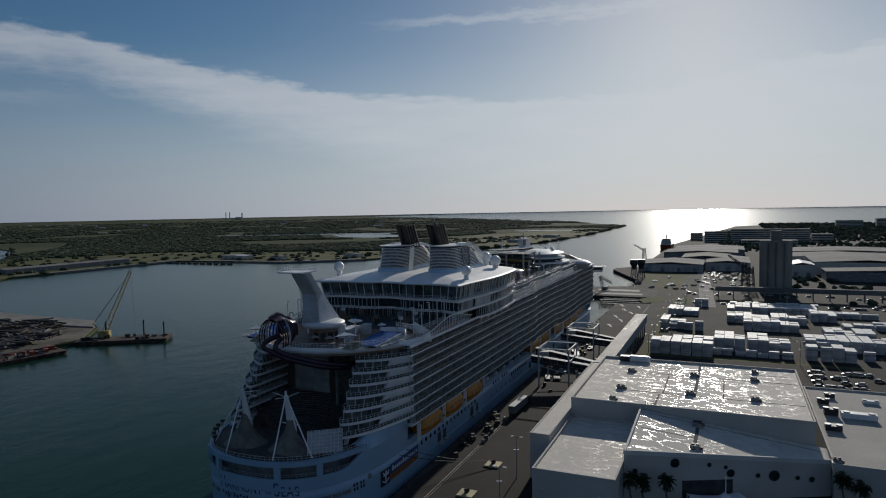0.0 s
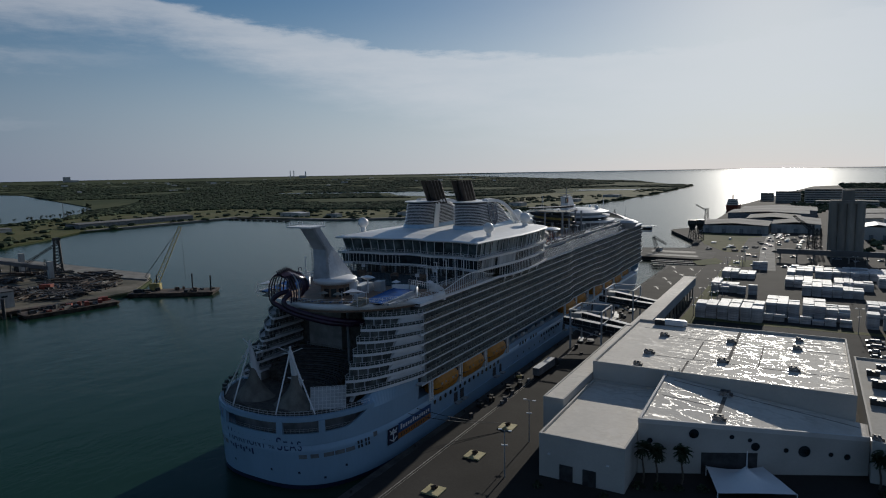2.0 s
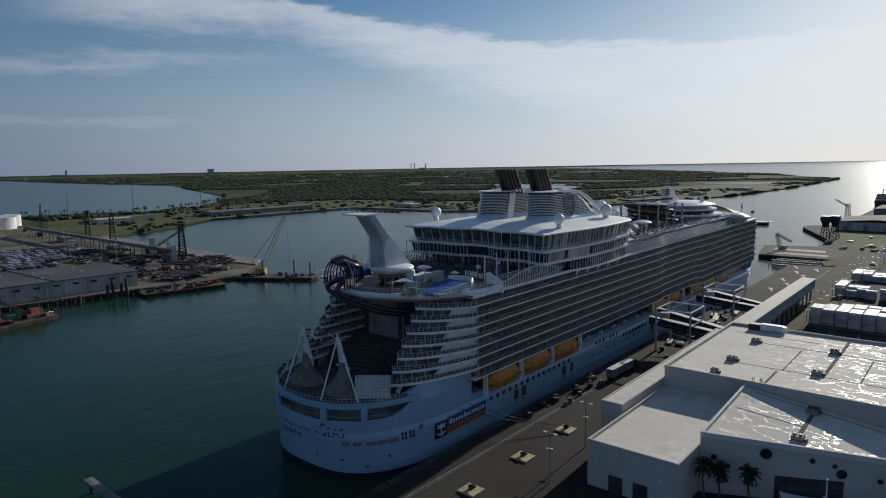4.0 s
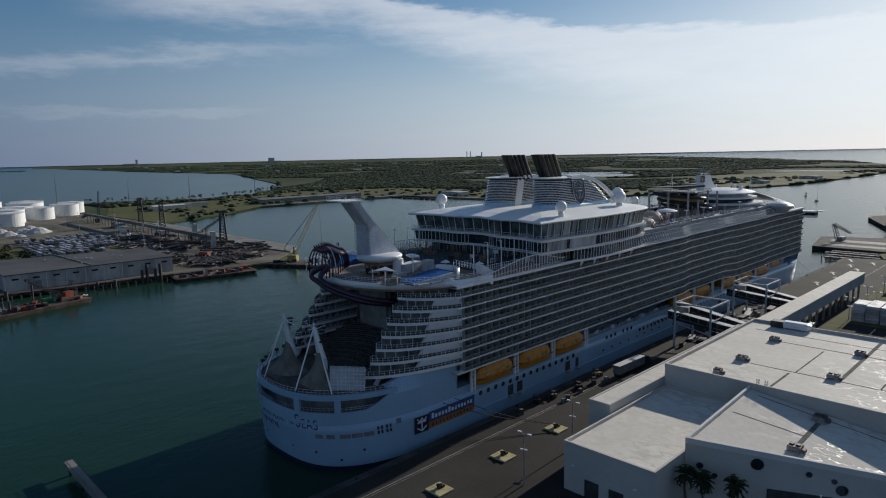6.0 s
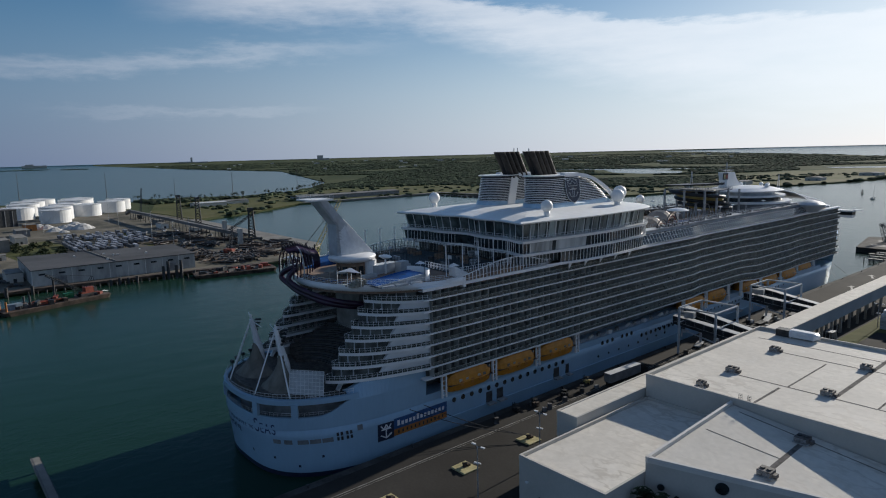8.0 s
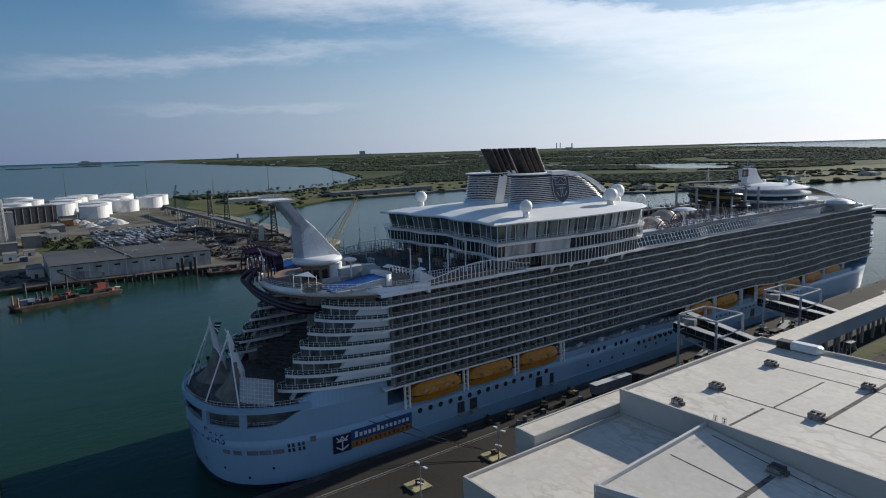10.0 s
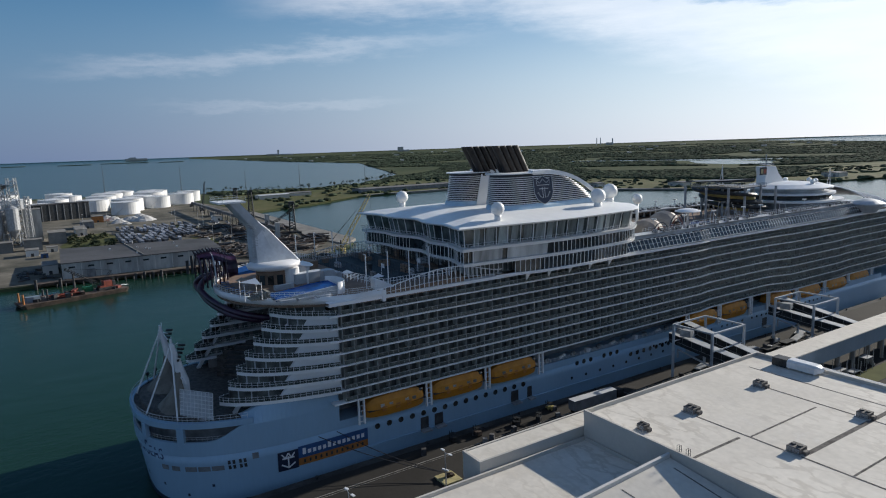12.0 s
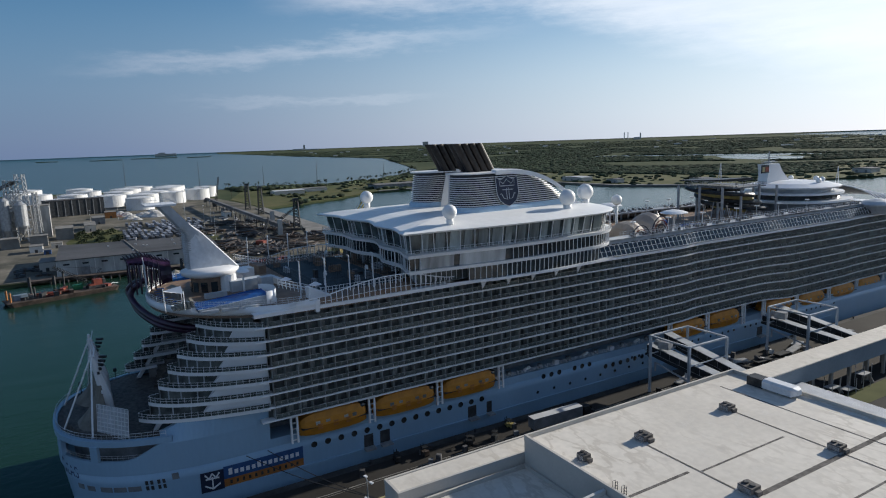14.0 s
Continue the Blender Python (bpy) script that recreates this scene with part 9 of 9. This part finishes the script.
rc = random.Random(66)
car0 = car_model()
car1 = car_model(True)
car1.matrix_basis = pose(104, 455, QUAY + 0.02, 0, 0, 90)
spots = []
for r in range(7):
    for i in range(10):
        if rc.random() < 0.5:
            spots.append((36 + 2.8 * i, 292 + 9.0 * r, 90 + 180 * rc.randrange(2)))
for r in range(4):
    for i in range(26):
        if rc.random() < 0.7:
            spots.append((100 + 3.0 * i, 470 + 14 * r, rc.choice((0, 180))))
for i in range(60):
    spots.append((rc.uniform(-40, 180), rc.choice((560, 566, 575, 620, 628)) + rc.uniform(-1, 1), 90))
for i in range(40):
    spots.append((rc.uniform(-30, 20), rc.uniform(660, 820), rc.uniform(0, 180)))
first = True
for x, y, a in spots:
    m = pose(x, y, QUAY + 0.02, 0, 0, a)
    if first:
        car0.matrix_basis = m
        first = False
    else:
        copy_thing(car1 if y > 440 else car0, m)


def east_woods():
    verts, faces = [], []
    rng = random.Random(15)
    n_done = 0
    areas = [((60, 560), (300, 600), 30), ((30, 660), (120, 780), 40), ((200, 700), (700, 1200), 1400), ((-20, 1210), (500, 1480), 700), ((-40, 1560), (900, 2100), 2600), ((100, 2100), (900, 2850), 3500)]
    for (x0, y0), (x1, y1), n in areas:
        for _ in range(n):
            x, y = rng.uniform(x0, x1), rng.uniform(y0, y1)
            c = warp(x, y, QUAY - 0.3)
            r = math.hypot(x - EYE_MID.x, y - EYE_MID.y)
            f = reach(r) / r
            s, base = rng.uniform(1.5, 3.6) * f * (1 + r / 2500), len(verts)
            h = s * rng.uniform(0.9, 1.5)
            for zf, rf in ((0.0, 0.7), (0.4, 1.0), (0.8, 0.6)):
                for i in range(6):
                    a = 2 * math.pi * i / 6
                    verts.append((c.x + s * rf * rng.uniform(0.7, 1.25) * math.cos(a), c.y + s * rf * rng.uniform(0.7, 1.25) * math.sin(a), c.z + h * zf * rng.uniform(0.8, 1.2)))
            verts.append((c.x, c.y, c.z + h))
            for k in range(2):
                for i in range(6):
                    faces.append((base + k * 6 + i, base + k * 6 + (i + 1) % 6, base + (k + 1) * 6 + (i + 1) % 6, base + (k + 1) * 6 + i))
            for i in range(6):
                faces.append((base + 12 + i, base + 12 + (i + 1) % 6, base + 18))
    me = bpy.data.meshes.new("tree_belt")
    me.from_pydata(verts, [], faces)
    me.materials.append(M_LEAF)
    tagged(new("tree_belt", me), "dark green tree belts among the port sheds and along the coast", "woodland", kind="stuff")


east_woods()
land("grass_patch", [(-56, 648), (-20, 648), (-24, 800), (-100, 822), (-78, 700)], QUAY + 0.03, M_GRASS, "rough grass between port roads", 0.2)
land("grass_field", [(-45, 560), (-45, 598), (-12, 598), (-12, 560)], QUAY + 0.03, M_GRASS, "rough grass by the slip", 0.2)
land("port_road", [(-22, 545), (-10, 545), (-24, 830), (-36, 830)], QUAY + 0.05, M_CONC, "pale concrete port road", 0.2)
for y in (552, 563, 574, 583):
    pp = thing("finger_pier", "dark timber finger pier in the slip", "pier", (-82, y, 0), "finger piers")
    bm = B()
    box(bm, -106 + (y % 7), y - 1.6, 1.6, -60, y + 1.6, 2.4)
    part("deck", bm, M_CONC if y % 2 else M_TIMBER, pp)
    for i in range(8):
        bm = B()
        tube(bm, (-102 + 5.5 * i, y - 1.8, -2), (-102 + 5.5 * i, y - 1.8, 3.2), 0.3, 6)
        part("timber_post", bm, M_DARK, pp)
tg = thing("tug_boat", "dark work boat with lattice gantry moored by the slip", "boat", (-112, 640, 0))
bm = B()
loft(bm, [[(-112 + x * f, 640 + y * f, z) for x, y in ((-4, -11), (4, -11), (4.5, 4), (0, 13), (-4.5, 4))] for f, z in ((0.85, -0.5), (1.0, 2.2))], cap0=True, cap1=True)
part("hull", bm, M_DSTEEL, tg)
bm = B()
box(bm, -114.5, 634, 2.2, -109.5, 641, 6.5)
part("wheelhouse", bm, M_WALL, tg)
bm = B()
lattice(bm, (-112, 632, 2.2), (-116, 630, 17), 3, 5, 0.2)
lattice(bm, (-116, 630, 17), (-107, 644, 9), 2, 5, 0.2)
part("gantry", bm, M_DSTEEL, tg)
sb = thing("sailing_yacht", "small white sailing yacht on the channel", "boat", (-256, 1090, 0))
bm = B()
loft(bm, [[(-256 + x * f, 1090 + y * f, z) for x, y in ((-2, -6), (2, -6), (2.2, 1), (0, 7), (-2.2, 1))] for f, z in ((0.8, -0.3), (1.0, 1.6))], cap0=True, cap1=True)
part("hull", bm, M_WALLW, sb)
bm = B()
tube(bm, (-256, 1091, 1.6), (-256, 1091, 20), 0.15, 5)
part("mast", bm, M_STEEL, sb)
bm = B()
box(bm, -257.2, 1086, 1.6, -254.8, 1091, 2.8)
part("cabin", bm, M_WALLW, sb)
by = thing("channel_buoy", "dark navigation buoy in the channel", "buoy", (-300, 1190, 0))
bm = B()
tube(bm, (-300, 1190, -0.5), (-300, 1190, 1.0), 1.8, 10)
lattice(bm, (-300, 1190, 1.0), (-300, 1190, 6.5), 2.0, 3, 0.15)
part("body", bm, M_DSTEEL, by)
for i, (x, y, h) in enumerate(((-118, 1000, 18), (12, 660, 26), (18, 668, 22))):
    cr = thing("quay_crane", "dark lattice cargo crane on the quay", "crane", (x, y, QUAY), "quay cranes")
    bm = B()
    lattice(bm, (x, y, QUAY), (x, y, QUAY + h), 5, 6, 0.35)
    part("tower", bm, M_DSTEEL, cr)
    bm = B()
    lattice(bm, (x, y, QUAY + h * 0.8), (x - 14, y - 4, QUAY + h * 1.3), 2, 8, 0.2)
    part("jib", bm, M_DSTEEL, cr)

# ---- clutter across the harbour ----
rw = random.Random(88)
for i in range(64):
    cx0, cy0 = rw.uniform(-640, -412) if i % 2 else rw.uniform(-500, -412), rw.uniform(234, 322)
    if cx0 > -430 and cy0 > 300:
        continue
    sh = thing("scrap_heap", "heap of rusty pipes, beams and dredging gear", "scrap", (cx0, cy0, 2.5), "scrap heaps")
    a0 = rw.uniform(0, 180)
    for k in range(14):
        bm = B()
        l = rw.uniform(6, 22)
        x, y, a = cx0 + rw.uniform(-9, 9), cy0 + rw.uniform(-6, 6), a0 + rw.gauss(0, 14)
        z = 2.5 + rw.uniform(0, 2.4)
        if k % 3:
            obox(bm, x, y, z, l, rw.uniform(0.5, 1.4), rw.uniform(0.4, 1.2), a)
        else:
            d = Vector((math.cos(radians(a)), math.sin(radians(a)), rw.uniform(-0.05, 0.1))) * l / 2
            c = Vector((x, y, z + 0.5))
            tube(bm, c - d, c + d, rw.uniform(0.3, 0.7), 7)
        part("scrap_piece", bm, rw.choice((M_RUST, M_RUST, M_DSTEEL, M_TIMBER, M_SEAT)), sh)


def trailer_model():
    t = thing("box_trailer", "parked pale box trailer in the yard", "trailer", (0, 0, 0), "parked trailers")
    bm = B()
    box(bm, -1.3, -6, 1.1, 1.3, 6, 3.9)
    part("box", bm, mat("trailer_paint", (0.26, 0.27, 0.30), 0.6, vary=0.2, scale=0.4, rnd=0.75), t)
    bm = B()
    box(bm, -1.0, -5.6, 0.4, 1.0, -2.5, 1.1)
    part("bogie", bm, M_DSTEEL, t)
    bm = B()
    box(bm, -0.5, 3.6, 0.0, 0.5, 4.0, 1.1)
    part("leg", bm, M_DSTEEL, t)
    return t


tr0 = trailer_model()
first = True
for r in range(9):
    for i in range(16):
        x, y = -560 - 17 * r + rw.uniform(-2, 2), 176 + 4.4 * i + rw.uniform(-0.6, 0.6)
        if rw.random() < 0.3 or (r < 2 and y > 225):
            continue
        m = pose(x, y + (8 if r > 4 else 0), 2.5, 0, 0, 90 + rw.gauss(0, 4))
        if first:
            tr0.matrix_basis, first = m, False
        else:
            copy_thing(tr0, m)
for i in range(60):
    m = pose(rw.uniform(-700, -520), rw.uniform(240, 300), 2.5, 0, 0, rw.uniform(0, 180))
    copy_thing(car1, m)
cg = thing("bulk_conveyor", "long grey enclosed conveyor gallery on trestles", "conveyor", (-690, 293, 2.5))
bm = B()
loft(bm, [[(x, y - 1.8, z), (x, y + 1.8, z), (x, y + 1.8, z + 3), (x, y - 1.8, z + 3)] for x, y, z in ((-900, 298, 6), (-880, 297, 11), (-500, 290, 11))], cap0=True, cap1=True)
bmesh.ops.recalc_face_normals(bm, faces=bm.faces)
part("gallery", bm, M_ROOFG, cg)
for i in range(16):
    bm = B()
    x = -870 + 24 * i
    for dy in (-2.2, 2.2):
        tube(bm, (x, 297 - 0.018 * (x + 870) + dy, 2.5), (x, 297 - 0.018 * (x + 870) + dy * 0.6, 11), 0.35, 5)
    part("trestle", bm, M_DSTEEL, cg)
for x, y, h in ((-560, 300, 17), (-500, 290, 15)):
    bm = B()
    obox(bm, x, y, 2.5, 3.5, 3.5, h)
    part("transfer_tower", bm, M_SHEDW, cg)
for x, y, tx, ty, h in ((-575, 306, -555, 330, 24), (-860, 305, -895, 318, 38), (-455, 262, -478, 275, 20)):
    cr = thing("crawler_crane", "dark crawler crane with a lattice boom", "crane", (x, y, 2.5), "yard cranes")
    bm = B()
    obox(bm, x, y, 3.5, 8, 4.5, 4, 30)
    part("house", bm, M_RED if x > -500 else M_DSTEEL, cr)
    bm = B()
    for s in (-1.8, 1.8):
        obox(bm, x + s, y, 2.5, 1.2, 7, 1.0, 30)
    part("track", bm, M_TYRE, cr)
    bm = B()
    lattice(bm, (x, y, 6), (tx, ty, 2.5 + h), 2.2, 10, 0.22)
    part("boom", bm, M_DSTEEL, cr)
for x, y in ((-545, 262), (-600, 245), (-660, 262), (-720, 245), (-760, 180), (-520, 240), (-640, 150), (-830, 260)):
    light_pole(x, y, 24, 2.5, "yard light masts")
for x, y, lx, ly, h, m in ((-560, 108, 14, 9, 5, M_WALLW), (-575, 122, 10, 8, 4, M_WALL), (-540, 116, 8, 5, 3.5, M_BLUE), (-700, 150, 40, 10, 6, M_WALL), (-760, 160, 26, 12, 7, M_SHADE), (-820, 175, 16, 12, 7, M_ORANGE), (-720, 290, 20, 8, 5, M_WALLW), (-640, 300, 16, 8, 5, M_WALL), (-770, 300, 22, 8, 5, M_SHADE), (-460, 118, 22, 9, 6, M_WALL)):
    bb = thing("yard_hut", "small flat-roofed yard building", "building", (x, y, 2.5), "yard buildings")
    bm = B()
    obox(bm, x, y, 2.5, lx, ly, h)
    part("wall", bm, m, bb)
    bm = B()
    obox(bm, x, y, 2.5 + h, lx + 0.6, ly + 0.6, 0.35)
    part("roof", bm, M_CONC, bb)
    bm = B()
    box(bm, x + lx / 2 - 0.05, y - 1, 2.5, x + lx / 2 + 0.06, y + 1, 5.0)
    part("door", bm, M_DARK, bb)
for i in range(24):
    x, y = rw.uniform(-475, -432), rw.uniform(98, 122)
    g = thing("gear_pile", "dark pile of tyres, chain and dredge gear on sand", "scrap", (x, y, 2.5), "gear piles")
    for k in range(4):
        bm = B()
        obox(bm, x + rw.uniform(-2, 2), y + rw.uniform(-2, 2), 2.5, rw.uniform(1, 4), rw.uniform(1, 3), rw.uniform(0.4, 1.6), rw.uniform(0, 180))
        part("gear", bm, rw.choice((M_DARK, M_RUST, M_DSTEEL)), g)
land("yard_grass", [(-560, 132), (-590, 172), (-640, 178), (-690, 170), (-660, 140), (-600, 128)], 2.56, M_GRASS, "overgrown grass patch in the yard", 0.1)
land("yard_grass_strip", [(-505, 232), (-520, 246), (-700, 250), (-700, 240), (-560, 232)], 2.57, M_GRASS, "overgrown grass strip in the yard", 0.1)
for i in range(30):
    shrub(rw.uniform(-660, -570), rw.uniform(135, 172), 2.5, rw.uniform(2, 4.5), rw, "yard shrubs")
warehouse(-1000, 590, -962, 800, 6.5, M_ROOFG, M_SHADE, "long low grey shed on the far quay", 1.5, 2.4)
for w in ((-1010, 420, -985, 470, 6), (-1040, 480, -1015, 520, 5), (-850, 905, -800, 930, 6), (-740, 905, -715, 920, 6), (-640, 985, -610, 1005, 6), (-560, 1300, -530, 1330, 7), (-480, 1750, -440, 1790, 6), (-500, 1500, -470, 1530, 6)):
    warehouse(*w, M_WRAP if w[0] % 20 else M_ROOFG, M_WALL, "small pale shed on the far shore", 1.2, 2.4)
fq = thing("far_quay", "pale concrete quay wall on the far shore", "quay", (-920, 700, 0))
bm = B()
prism(bm, [(-916, 575), (-912, 860), (-690, 872), (-576, 950), (-584, 958), (-695, 882), (-922, 868), (-926, 575)], 0.2, 3.0)
part("wall", bm, M_CONC, fq)
pd = thing("dolphin_jetty", "low dark jetty with mooring dolphins off the far shore", "jetty", (-860, 840, 0))
bm = B()
box(bm, -905, 828, 1.6, -760, 832, 2.6)
part("deck", bm, M_DARK, pd)
for i in range(10):
    bm = B()
    box(bm, -900 + 15 * i, 826, -1, -896 + 15 * i, 834, 1.8)
    part("pier", bm, M_DARK, pd)

# palms along the causeway, and masts
palm0 = palm(-1235, 395, 2.0, 11, rw, "causeway palms", 3.4, 14, "tall slender palm on the causeway")
line = [(-1235, 395), (-1165, 500), (-1150, 600), (-1215, 700), (-1300, 790), (-1430, 880), (-1600, 990)]
for (x0, y0), (x1, y1) in zip(line, line[1:]):
    for i in range(11):
        f = rw.random()
        m = Matrix.Translation(warp(x0 + (x1 - x0) * f + rw.uniform(4, 22), y0 + (y1 - y0) * f, 2.2)) @ pose(0, 0, 0, 0, 0, rw.uniform(0, 360)) @ Matrix.Scale(rw.uniform(0.75, 1.15), 4)
        ob = copy_thing(palm0, m)
        ob.matrix_basis = m
for i in range(16):
    m = pose(rw.uniform(-1250, -1000), rw.uniform(360, 480), 2.2, 0, 0, rw.uniform(0, 360)) @ Matrix.Scale(rw.uniform(0.6, 1.0), 4)
    copy_thing(palm0, m).matrix_basis = m
for x, y, h in ((-1215, 345, 55), (-1180, 560, 50), (-1300, 760, 45), (-1240, 470, 40), (-1350, 230, 60)):
    rm_ = thing("radio_mast", "thin dark radio mast", "mast", (x, y, 2), "radio masts")
    bm = B()
    tube(bm, (x, y, 2), (x, y, 2 + h), 0.7, 5, 0.3)
    part("pole", bm, M_DSTEEL, rm_)
    bm = B()
    for k in (0.5, 0.75, 0.97):
        tube(bm, (x - 1.4, y, 2 + h * k), (x + 1.4, y, 2 + h * k), 0.25, 4)
    part("crossarm", bm, M_DSTEEL, rm_)


# far works on the horizon, drawn in along their sight lines
def far_box(parent, name, az, r, w, d, h, m, z=2.0):
    a = radians(az)
    c = Vector((EYE_MID.x + r * math.sin(a), EYE_MID.y + r * math.cos(a)))
    u, v = Vector((math.cos(a), -math.sin(a))), Vector((math.sin(a), math.cos(a)))
    bm = B()
    ps = [c - u * w / 2, c + u * w / 2, c + u * w / 2 + v * d, c - u * w / 2 + v * d]
    drop = r * r / (2 * 7.4e6)
    lo, hi = [warp(p.x, p.y, z - 4) for p in ps], [warp(p.x, p.y, z + h) for p in ps]
    loft(bm, [lo, hi], cap0=True, cap1=True)
    bmesh.ops.recalc_face_normals(bm, faces=bm.faces)
    return part(name, bm, m, parent)


fv = thing("assembly_hall", "huge pale block building on the horizon", "building", warp(-12400, 6500, 0))
far_box(fv, "main_block", -60.6, 13500, 120, 100, 95, M_WALL)
far_box(fv, "low_block", -60.2, 13400, 180, 100, 35, M_WALL)
fl = thing("launch_tower", "pale lattice tower among low halls on the horizon", "tower", warp(-16000, 5400, 0))
far_box(fl, "tower", -71.1, 15000, 40, 40, 120, M_WALL)
far_box(fl, "hall", -71.6, 15000, 260, 60, 35, M_WALL)
far_box(fl, "hall", -70.4, 15000, 300, 60, 28, M_WALL)
fw = thing("far_hall", "wide pale hall on the horizon across the bay", "building", warp(-19000, 2500, 0))
far_box(fw, "hall", -82.5, 15000, 140, 100, 60, M_WALL)
far_box(fw, "hall", -82.2, 15000, 420, 100, 35, M_WALL)
fp = thing("power_station", "pale power station with two tall stacks", "power station", warp(-8600, 8200, 0))
far_box(fp, "stack", -43.6, 12500, 16, 16, 135, M_WALLW)
far_box(fp, "stack", -43.3, 12500, 16, 16, 135, M_WALLW)
far_box(fp, "boiler_house", -42.6, 12500, 110, 80, 45, M_WALL)
far_box(fp, "stack", -42.3, 12500, 22, 22, 120, M_WALLW)
for i in range(46):
    az, r = rw.uniform(-80, -25), rw.uniform(3500, 9000)
    q = (EYE_MID.x + r * math.sin(radians(az)), EYE_MID.y + r * math.cos(radians(az)))
    if not inside(q, WEST):
        continue
    fh = thing("distant_building", "small pale building among distant trees", "building", warp(*q, 0), "distant buildings")
    far_box(fh, "block", az, r, rw.uniform(15, 60), 30, rw.uniform(5, 12), M_WALLW)
for az, r, w in ((-86.5, 8200, 330), (-83, 8600, 520), (-79.6, 8000, 260), (-90.5, 9000, 240)):
    a = radians(az)
    c = Vector((EYE_MID.x + r * math.sin(a), EYE_MID.y + r * math.cos(a)))
    u, v = Vector((math.cos(a), -math.sin(a))), Vector((math.sin(a), math.cos(a)))
    pts = [tuple(c + u * w / 2 * math.cos(t) + v * 90 * math.sin(t)) for t in [2 * math.pi * i / 14 for i in range(14)]]
    land("bay_island", pts, 5.0, M_SCRUB, "low dark wooded island in the bay", 5.5)

# red and white ship berthed far down the channel
fs = thing("berthed_ship", "distant ship with dark red hull and white deckhouse", "ship", (-112, 1320, 0))
bm = B()
loft(bm, [[(-112 + x * f, 1320 + y * f, z) for x, y in ((-10, -45), (10, -45), (11, 10), (0, 55), (-11, 10))] for f, z in ((0.9, -0.5), (1.0, 11))], cap0=True, cap1=True)
part("hull", bm, M_RED, fs)
for k in range(3):
    bm = B()
    box(bm, -121 + k * 0.7, 1277 + 2 * k, 11 + 3.6 * k, -103 - k * 0.7, 1305 - 2 * k, 13.4 + 3.6 * k)
    part("deckhouse", bm, M_WALLW, fs)
    bm = B()
    box(bm, -120 + k * 0.7, 1278 + 2 * k, 13.4 + 3.6 * k, -104 - k * 0.7, 1304 - 2 * k, 14.6 + 3.6 * k)
    part("window_band", bm, M_DARK, fs)
bm = B()
lattice(bm, (-112, 1292, 21), (-112, 1292, 29), 2.0, 4, 0.2)
part("mast", bm, M_RED, fs)

# slip quays, grass islands and loading hoppers beyond the gallery
land("slip_quay", [(-119, 593), (-130, 654), (-90, 664), (-62, 640), (-60, 592)], QUAY + 0.04, M_CONCD, "worn concrete quay between slips", 0.2)
for k, q in enumerate((((-112, 602), (-118, 614), (-74, 612), (-72, 602)), ((-116, 626), (-120, 640), (-80, 640), (-78, 626)))):
    land("slip_basin", list(q), QUAY + 0.07, M_TIMBER, "dark timber-decked slip", 0.2)
land("grass_island", [(-73, 576), (-58, 602), (-50, 584), (-52, 566), (-66, 554)], QUAY + 0.06, M_GRASS, "oval of rough grass by the road", 0.2)
land("grass_bank", [(-96, 768), (-70, 828), (-52, 800), (-56, 765), (-80, 700)], QUAY + 0.06, M_GRASS, "rough grass bank by the quay", 0.2)
land("open_yard", [(-44, 650), (-46, 780), (-30, 800), (-28, 650)], QUAY + 0.06, M_CONCD, "bare yard beside the road", 0.2)
for x, y in ((-98, 738), (-91, 744)):
    hp = thing("loading_hopper", "dark steel loading hopper on a lattice frame", "hopper", (x, y, QUAY), "loading hoppers")
    bm = B()
    lattice(bm, (x, y, QUAY), (x, y, 17), 6, 4, 0.4)
    part("frame", bm, M_DSTEEL, hp)
    bm = B()
    loft(bm, [[(x + a * f, y + b * f, z) for a, b in ((-4, -4), (4, -4), (4, 4), (-4, 4))] for f, z in ((0.35, 14), (1.0, 21), (1.0, 25))], cap0=True, cap1=True)
    part("bin", bm, M_DSTEEL, hp)
rz = random.Random(41)
for i in range(26):
    x, y = rz.uniform(-80, 20), rz.uniform(645, 815)
    pk = thing("stored_load", "small pale stack of cargo on the quay", "stack", (x, y, QUAY), "stored loads")
    m = rz.choice((M_WRAP, M_CONC, M_TIMBER, M_ROOFG))
    for k in range(rz.choice((2, 3, 4))):
        bm = B()
        obox(bm, x + rz.uniform(-1, 1), y + 3 * k, QUAY, rz.uniform(2, 5), 2.2, rz.uniform(0.8, 2.0), rz.gauss(0, 5))
        part("crate", bm, m, pk)
for i in range(9):
    light_pole(-34, 380 + 26 * i, 11, QUAY, "yard road lamps")
